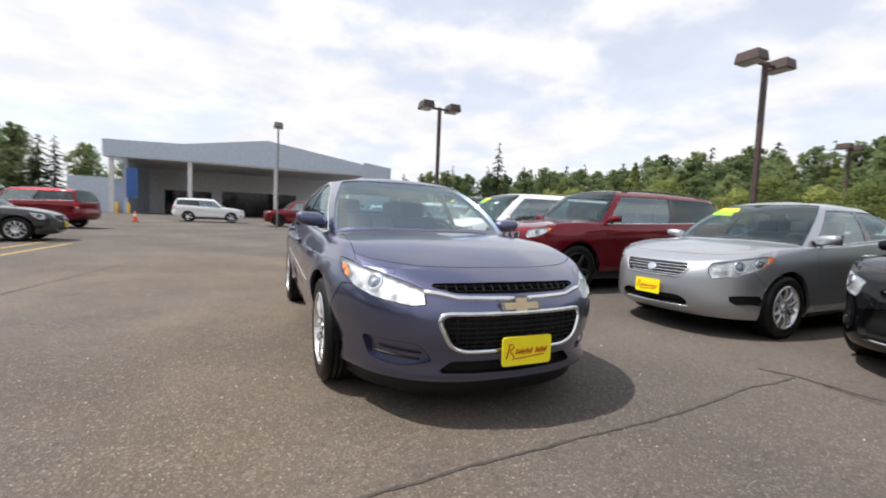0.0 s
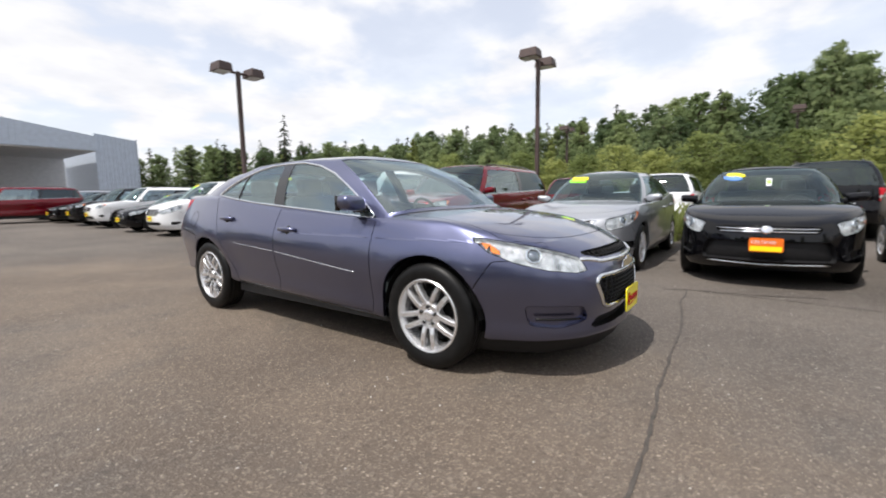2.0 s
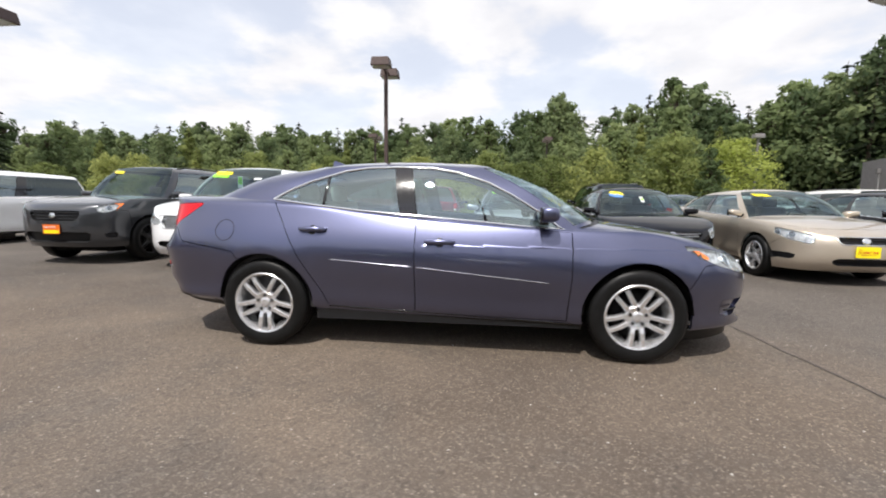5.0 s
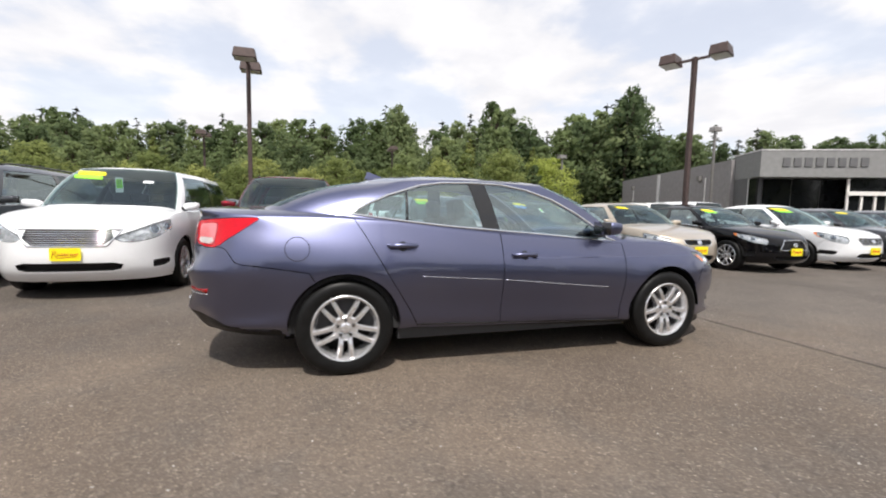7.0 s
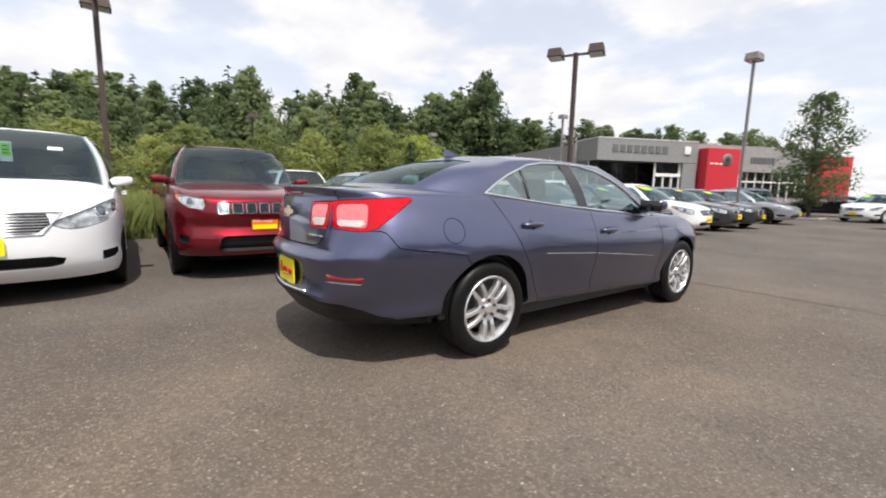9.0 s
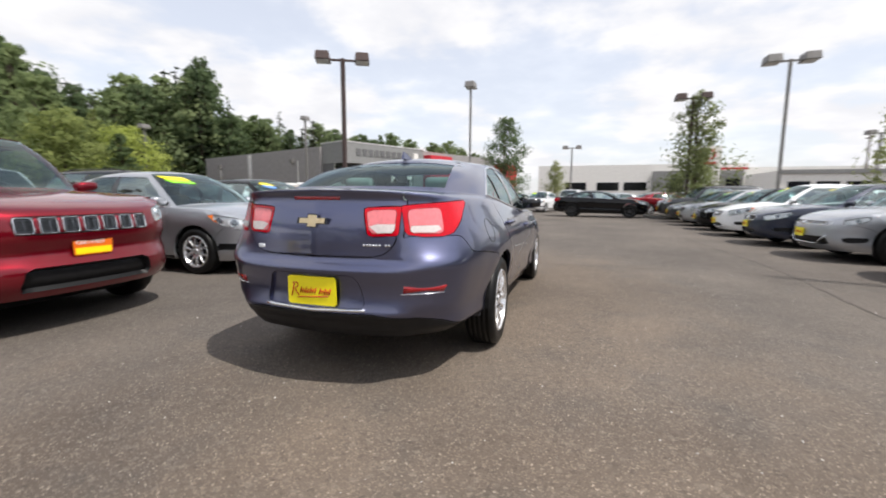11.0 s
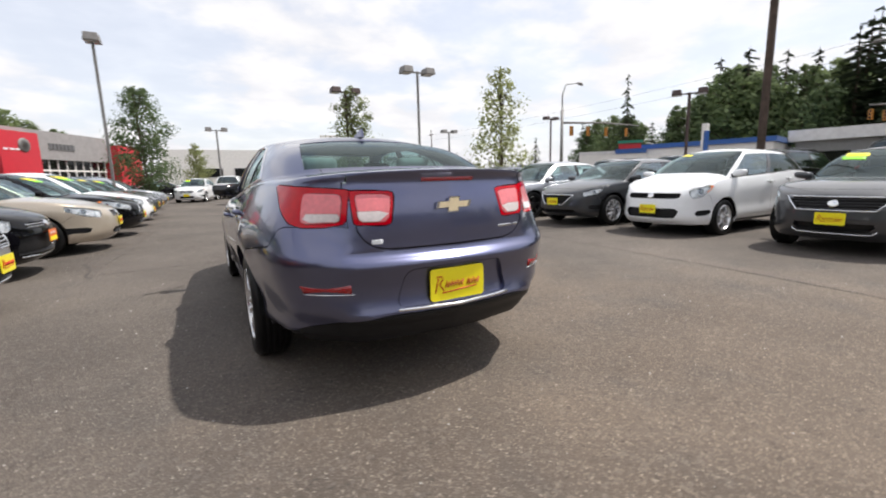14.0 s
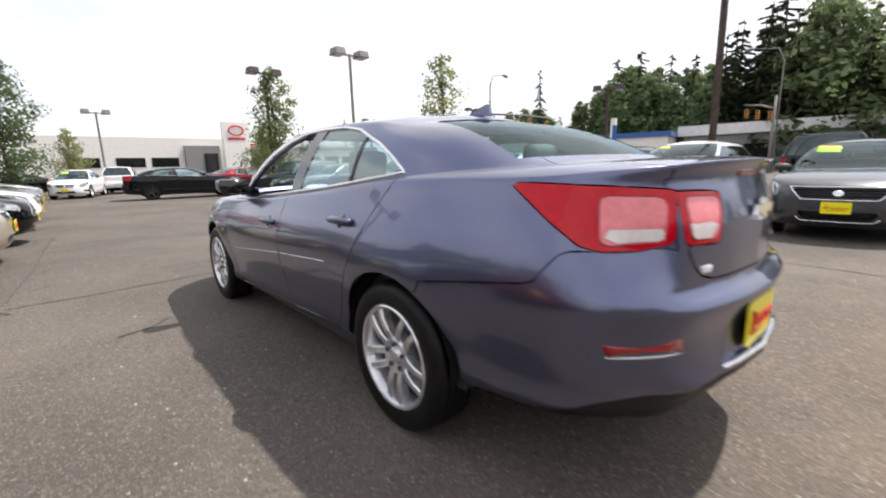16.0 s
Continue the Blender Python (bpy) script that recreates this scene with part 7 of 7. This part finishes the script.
def service_building():
    """The blue-grey metal hall with a deep canopy, at the end of the lot."""
    root = new("service_building")
    root.location = (0, 0, .42)
    Y = -48.0
    # canopy fascia with a low gable
    def top(x):
        return float(np.interp(x, [-13.4, 0, 8.2, 15.0], [6.65, 8.7, 7.45, 7.25]))
    def foot(x):
        return float(np.interp(x, [-11.0, -1.0, 15.0], [5.65, 5.8, 5.6]))
    xs = [-11.0, -6.0, -1.0, 0.0, 4.0, 8.2, 11.5, 15.0]
    bm = bmesh.new()
    ring = []
    for x in xs:
        ring.append([bm.verts.new((x, Y + d, z)) for d, z in ((0, foot(x)), (0, top(x)), (-.25, top(x)), (-.25, foot(x)))])
    for a, b in zip(ring, ring[1:]):
        for i in range(4):
            j = (i + 1) % 4
            bm.faces.new((a[i], a[j], b[j], b[i]))
    bm.faces.new(ring[0]), bm.faces.new(list(reversed(ring[-1])))
    bmesh.ops.recalc_face_normals(bm, faces=bm.faces[:])
    part("fascia", bm, M["blue_metal"], root, "blue-grey metal canopy fascia")
    for x in np.arange(-10.6, 15, .42):
        piece("seam", root, "blue_metal", x - .012, x + .012, Y, Y + .025, foot(x) + .05, top(x) - .05)
    piece("canopy_soffit", root, "soffit", -11.0, 15.0, Y - 11, Y - .25, 5.6, 5.72)
    piece("roof", root, "blue_metal", -13.4, 15.0, Y - 26, Y - 11, 6.9, 7.3)
    for x in (7.6, -.9, 14.4):
        piece("column", root, "soffit", x - .2, x + .2, Y - .7, Y - .3, 0, 6.0, bevel=.02)
    piece("back_wall", root, "soffit", -11.0, 13.4, Y - 11.2, Y - 11, 0, 6.0, label="grey wall under the canopy")
    ribbed("side_wall", root, "blue_metal", -14.4, -11.0, Y - .3, 0, lambda x: 7.05 + (x + 13.4) * .12, .34)
    piece("side_return", root, "blue_metal", -14.5, -14.35, Y - 26, Y - .3, 0, 7.0)
    piece("end_wall", root, "blue_metal", 13.2, 13.6, Y - 20, Y - 1.2, 0, 6.0)
    # flat dark sheets stand for the shade inside the open doorways
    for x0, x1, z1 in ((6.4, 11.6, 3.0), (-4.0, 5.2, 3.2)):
        piece("service_door", root, "store_glass", x0, x1, Y - 11, Y - 10.94, 0, z1, label="dark sheet standing for the shade inside an open service door")
    piece("side_door", root, "soffit", -6.6, -5.4, Y - 11, Y - 10.94, 0, 2.2)
    piece("wing_wall", root, "blue_metal", 15.0, 18.4, Y - 8, Y - 2, 0, 3.6)
    piece("blue_sign", root, "sign_blue", 12.2, 13.2, Y - .55, Y - .45, 1.6, 4.6, label="blue upright wall sign")
    for x in (9.9, 2.9, -4.2):
        piece("canopy_lamp", root, "lamp_pane", x - .3, x + .3, Y - 3, Y - 2.4, 5.9, 6.0)
    tagged(root, "blue-grey metal service hall with a deep canopy", "building")


def showroom():
    """Grey showroom with red entrance boxes, set at a slant behind the parked rows; local y runs along its front."""
    root = new("showroom")
    root.matrix_basis = pose(-16.4, 25.4, 0, 0, 0, -25)
    piece("wall", root, "grey_wall", -16, -1.45, 1.0, 8.8, 0, 5.0, label="grey stucco wall")
    piece("parapet", root, "grey_wall", -3.2, 0, 0, 8.8, 3.70, 5.34, label="tall grey sign band")
    piece("coping", root, "soffit", -3.2, .03, -.03, 8.8, 5.34, 5.40)
    piece("pier", root, "grey_dark", -3.2, -1.35, .02, .9, 0, 3.69)
    piece("north_pier", root, "grey_wall", -3.2, -.02, 7.55, 8.8, 0, 3.69)
    for i in range(3):
        y0 = .1 + i * 1.7
        piece("window", root, "store_glass", -1.44, -1.36, y0 + .93, y0 + 2.55, .3, 3.66, label="dark showroom pane")
    piece("window", root, "store_glass", -1.34, -.30, .06, .12, .3, 3.66, label="dark showroom pane")
    piece("door_glass", root, "store_glass", -.42, -.36, 5.30, 7.50, 0, 3.66, label="dark entrance pane")
    for y in (5.25, 6.05, 6.80, 7.48):
        piece("mullion", root, "white_wall", -.36, -.26, y - .06, y + .06, 0, 2.75 if 5.5 < y < 7 else 3.69)
    piece("door_header", root, "white_wall", -.38, -.18, 5.25, 7.55, 2.60, 2.85, label="white door header")
    piece("corner_post", root, "white_wall", -1.40, -1.28, .04, .16, 0, 3.69)
    # blank bars where the maker's name stands
    for i in range(8):
        y0 = 1.25 + i * .62
        piece("letter_bar", root, "grey_dark", 0, .06, y0, y0 + .42, 4.35, 4.88, label="dark letter bar on the sign band")
    part("badge", add_box(bmesh.new(), 0, .10, 7.5, 8.05, 4.35, 4.95, bevel=.05), M["white_wall"], root)
    # side wall towards the trees
    side = new("side_wall", from_bm("side_wall", box_bm(-24.0, -3.0, 0, .35, 0, 5.12), M["grey_side"]))
    side.parent = root
    side.matrix_basis = pose(0, .02, 0, 0, 0, 5)
    for x, w in ((-14.6, .55), (-20.5, .10), (-6.2, .10)):
        piece("wall_joint" if w > .3 else "downpipe", side, "white_wall" if w < .3 else "soffit", x, x + w, -.06, -.004, 0, 5.0 if w > .3 else 4.1)
    for x in (-20.4, -6.9):
        part("wall_lamp", add_box(bmesh.new(), x - .2, x + .2, -.26, -.004, 3.9, 4.3, bevel=.03), M["pole_grey"], side)
    # the red box before the front and the grey wing beyond it
    piece("wing", root, "grey_side", -14, -.12, 8.8, 20.2, 3.2, 5.26, label="pale grey wing with a window strip")
    piece("wing_wall", root, "grey_side", -14, -.45, 8.8, 20.2, 0, 3.2)
    piece("red_box", root, "sign_red", -.10, .85, 8.95, 11.95, 0, 4.86, label="red entrance box")
    v, f = lathe([(0, .0), (.09, .0), (.09, .40), (.05, .46), (0, .46)], 28)
    put_part("red_box_disc", mesh_of("red_box_disc", v, f, (M["pole_grey"],)), root, "round grey badge plate", pose(.85, 10.75, 4.0))
    for y in (9.5, 9.95, 10.35):
        piece("letter_bar", root, "sticker_white", .85, .88, y - .28, y, 3.62, 3.74)
    for i in range(9):
        y0 = 12.4 + i * .85
        piece("wing_window", root, "store_glass", -.45, -.40, y0, y0 + .77, 1.2, 3.18)
        piece("window_bar", root, "white_wall", -.40, -.34, y0 + .77, y0 + .85, .9, 3.19)
    piece("window_rail", root, "white_wall", -.40, -.33, 12.0, 20.2, 2.35, 2.47)
    for i in range(7):
        piece("letter_bar", root, "grey_dark", -.12, -.06, 14.0 + i * .36, 14.28 + i * .36, 3.95, 4.40)
    piece("red_box", root, "sign_red", -2.0, .80, 20.25, 23.4, 0, 4.70)
    tagged(root, "grey showroom with dark glass and red entrance boxes", "building")


def far_dealership():
    root = new("far_dealership")
    Y = 76.0
    piece("hall", root, "white_wall", -6, 27, Y, Y + 30, 0, 6.6, label="long white hall")
    piece("upper_hall", root, "white_wall", 27, 46, Y + 4, Y + 30, 0, 6.2)
    piece("stripe", root, "sign_red", 22.5, 27, Y - .1, Y, 5.6, 5.9)
    for x in (-1.2, 4.2, 8.6):
        piece("window_band", root, "store_glass", x, x + 3.6, Y - .06, Y, 2.2, 3.6)
    for x in (13.0, 21.0):
        piece("entrance", root, "grey_wall", x, x + 5.0, Y - 1.2, Y - .1, 0, 5.4)
        piece("entrance_glass", root, "store_glass", x + 2.6, x + 4.6, Y - 1.28, Y - 1.2, 0, 4.2)
    piece("sign_tower", root, "white_wall", 18.0, 22.0, Y - 4, Y - 3, 0, 9.0, label="white sign tower")
    v, f = tube([(20 + 1.1 * math.cos(a), Y - 4.06, 7.7 + .72 * math.sin(a)) for a in np.linspace(0, 2 * math.pi, 25)[:-1]], .12, 6, True)
    put_part("sign_ring", mesh_of("sign_ring", v, f, (M["sign_red"],)), root, "plain red oval mark")
    piece("sign_bar", root, "sign_red", 18.7, 21.3, Y - 4.05, Y - 4, 6.2, 6.6)
    tagged(root, "long white dealership hall with a short red stripe", "building")
    root = new("roadside_hall")
    piece("hall", root, "white_wall", 26, 40, 62, 74, 0, 4.6)
    piece("canopy", root, "grey_wall", 26, 40, 61.8, 62, 4.2, 4.7)
    for i in range(4):
        piece("window_band", root, "store_glass", 27 + i * 3.1, 29.4 + i * 3.1, 61.94, 62, 1.0, 3.2)
    tagged(root, "white roadside hall with a grey canopy edge", "building")


def street_side():
    root = new("blue_roofed_shop")
    m = pose(41.0, 19.3, 0, 0, 0, 14)
    root.matrix_basis = m
    piece("wall", root, "white_wall", 0, 9, -5.2, 6.2, 0, 3.5, label="white shop wall")
    piece("roof_band", root, "sign_blue", -.2, 9.2, -5.4, 6.4, 3.5, 3.95, label="blue roof band")
    for i in range(4):
        piece("window", root, "store_glass", -.05, 0, -4.4 + i * 2.5, -2.9 + i * 2.5, .9, 2.1)
    tagged(root, "low white shop with a blue roof band", "building")
    root = new("sign_tower")
    root.location = (36.0, 16.6, 0)
    piece("mast", root, "white_wall", -.2, .2, -.2, .2, 0, 5.0)
    piece("band", root, "sign_blue", -.21, .21, -.21, .0, 1.0, 4.4)
    tagged(root, "slim white sign tower with a blue band", "sign")
    root = new("corner_store")
    root.matrix_basis = pose(35.6, 23.6, 0, 0, 0, 38)
    piece("wall", root, "white_wall", 0, 5, -1.6, 4.6, 0, 3.0, label="white store wall")
    piece("blue_band", root, "sign_blue", -.12, 5, -1.6, 1.2, 3.0, 3.45)
    piece("red_sign", root, "sign_red", -.16, .2, -1.1, .9, 3.46, 3.95, label="plain red sign panel")
    piece("green_awning", root, "awning_green", -.4, .2, -1.2, 1.0, 3.96, 4.2, label="green awning edge")
    piece("roof_edge", root, "soffit", -.05, 5, 1.21, 4.6, 3.0, 3.3)
    tagged(root, "small white store with red, green and blue signs", "building")
    root = new("grey_shed")
    root.matrix_basis = pose(50.0, -1.0, 0, 0, 0, 8)
    piece("wall", root, "grey_wall", 0, 10, -16, 16, 0, 3.6)
    piece("roof", root, "soffit", -.5, 10.5, -16.5, 16.5, 3.6, 4.6, label="pale flat roof edge")
    for i in range(8):
        piece("door", root, "store_glass", -.05, 0, -14.5 + i * 3.8, -12.1 + i * 3.8, 0, 2.6)
    tagged(root, "long grey roadside shed with dark doors", "building")


service_building(), showroom(), far_dealership(), street_side()

# ---- street furniture ----
root = new("utility_pole")
root.location = (10.3, .85, 0)
put_part("pole", mesh_of("pole", *tube([(0, 0, 0), (.0, .0, 5), (.05, .02, 11.5)], [.085, .078, .065], 12), (M["wood_pole"],)), root)
tagged(root, "tall brown timber utility pole", "pole")


def signal_mast(x, y, az, length, h=6.4):
    root = new("traffic_signal")
    root.matrix_basis = pose(x, y, 0, 0, 0, az)
    put_part("mast", mesh_of("mast", *tube([(0, 0, 0), (0, 0, h)], [.13, .09], 10), (M["pole_grey"],)), root)
    put_part("arm", mesh_of("arm", *tube([(0, 0, h - .9), (length * .5, 0, h - .55), (length, 0, h - .45)], [.08, .06, .04], 8), (M["pole_grey"],)), root)
    for u in (length * .08, length * .27, length * .50, length * .78) if length > 5 else (length * .1, length * .52, length * .9):
        z = h - 1.45 + .40 * u / length
        hd = piece("signal_head", root, "signal_amber", u - .11, u + .11, -.26, -.08, z - .32, z + .32, label="amber signal housing")
        for k in range(3):
            v, f = lathe([(-.28, .0), (-.28, .07), (-.24, .08)], 12)
            put_part("lamp", mesh_of("lamp", [(u + q[1], q[0], z - .20 + .20 * k + q[2]) for q in v], f, (M["gloss_black"],)), hd)
    tagged(root, "grey traffic signal mast with yellow heads", "traffic signal", "traffic signals")


signal_mast(21.1, 18.0, 11, 11.4, 5.55)
signal_mast(38.0, 5.3, -90, -1.9, 5.6)


def street_light(x, y, h, az):
    root = new("street_light")
    root.matrix_basis = pose(x, y, 0, 0, 0, az)
    put_part("pole", mesh_of("pole", *tube([(0, 0, 0), (0, 0, h * .9), (.4, 0, h), (1.9, 0, h + .25)], [.062, .046, .036, .032], 8), (M["pole_grey"],)), root)
    put_part("lamp_head", mesh_of("lamp_head", *tube([(1.8, 0, h + .25), (2.2, 0, h + .25), (2.5, 0, h + .2)], [.06, .13, .05], 8), (M["pole_grey"],)), root)
    tagged(root, "grey cobra-head street light", "street light", "street lights")


street_light(21.4, 18.3, 7.3, 11), street_light(38.6, 5.2, 9.0, 90)
for i, (a, b, sag) in enumerate((((10.3, 1.9, 10.6), (40, -30, 11), 1.0), ((10.3, -.2, 10.6), (40, -32, 11), 1.1), ((44, 80, 10.4), (34, -30, 10.5), 1.4), ((44, 80, 9.4), (34, -30, 9.4), 1.3))):
    pts = [Vector(a).lerp(Vector(b), t) - Vector((0, 0, sag * 4 * t * (1 - t))) for t in np.linspace(0, 1, 17)]
    tagged(new("overhead_wire", mesh_of("overhead_wire", *tube(pts, .009, 4), (M["wire"],))), "thin black overhead wire", "wire", "overhead wires")
for x, y in ((44, 80), (34, -30), (40, -31)):
    root = new("utility_pole")
    root.location = (x, y, 0)
    put_part("pole", mesh_of("pole", *tube([(0, 0, 0), (0, 0, 11.5)], [.15, .11], 10), (M["wood_pole"],)), root)
    part("crossarm", add_box(bmesh.new(), -.05, .05, -1.1, 1.1, 10.4, 10.55), M["wood_pole"], root)
    tagged(root, "timber utility pole with a crossarm", "pole", "utility poles")


def cone(x, y):
    root = new("traffic_cone")
    root.location = (x, y, ground_z(y))
    part("base", add_box(bmesh.new(), -.18, .18, -.18, .18, 0, .03), M["black"], root)
    put_part("shell", lathe_mesh("shell", [(.03, .14), (.3, .09), (.68, .03), (.70, 0)], M["orange_cone"], 20, "z"), root)
    put_part("band", lathe_mesh("band", [(.36, .083), (.50, .060)], M["sticker_white"], 20, "z"), root)
    tagged(root, "orange traffic cone with a pale band", "cone")


cone(7.9, -27.0)
for x, y in ((-1.6, -45.0), (12.0, -44.0), (12.9, -44.0)):
    root = new("bollard")
    root.location = (x, y, ground_z(y))
    put_part("post", lathe_mesh("post", [(0, .11), (1.0, .11), (1.07, .07), (1.09, 0)], M["safety_yellow"], 16, "z"), root)
    tagged(root, "yellow steel bollard before the service hall", "bollard", "bollards")


def tall_grass(x, y, rx, ry, n, seed):
    """Uncut grass on the strip behind the front row."""
    rnd = random.Random(seed)
    vs, fs = [], []
    for _ in range(n):
        a, q = rnd.uniform(0, 6.28), rnd.random()**.5
        px, py = x + rx * q * math.cos(a), y + ry * q * math.sin(a)
        h, w, d = rnd.uniform(.3, .95), rnd.uniform(.008, .018), rnd.uniform(0, 6.28)
        bx, by = math.cos(d), math.sin(d)
        i = len(vs)
        vs += [(px - by * w, py + bx * w, 0), (px + by * w, py - bx * w, 0), (px + bx * h * .18, py + by * h * .18, h * .65), (px + bx * h * .45, py + by * h * .45, h)]
        fs += [(i, i + 1, i + 2), (i, i + 2, i + 3)]
    tagged(new("tall_grass", mesh_of("tall_grass", vs, fs, (LEAF["light"],), smooth=False)), "tall uncut yellow-green grass", "grass", kind="stuff")


tall_grass(-8.3, -3.2, .8, 5.5, 2600, 91)
tall_grass(-18.5, 0, 2.2, 24, 9000, 92)
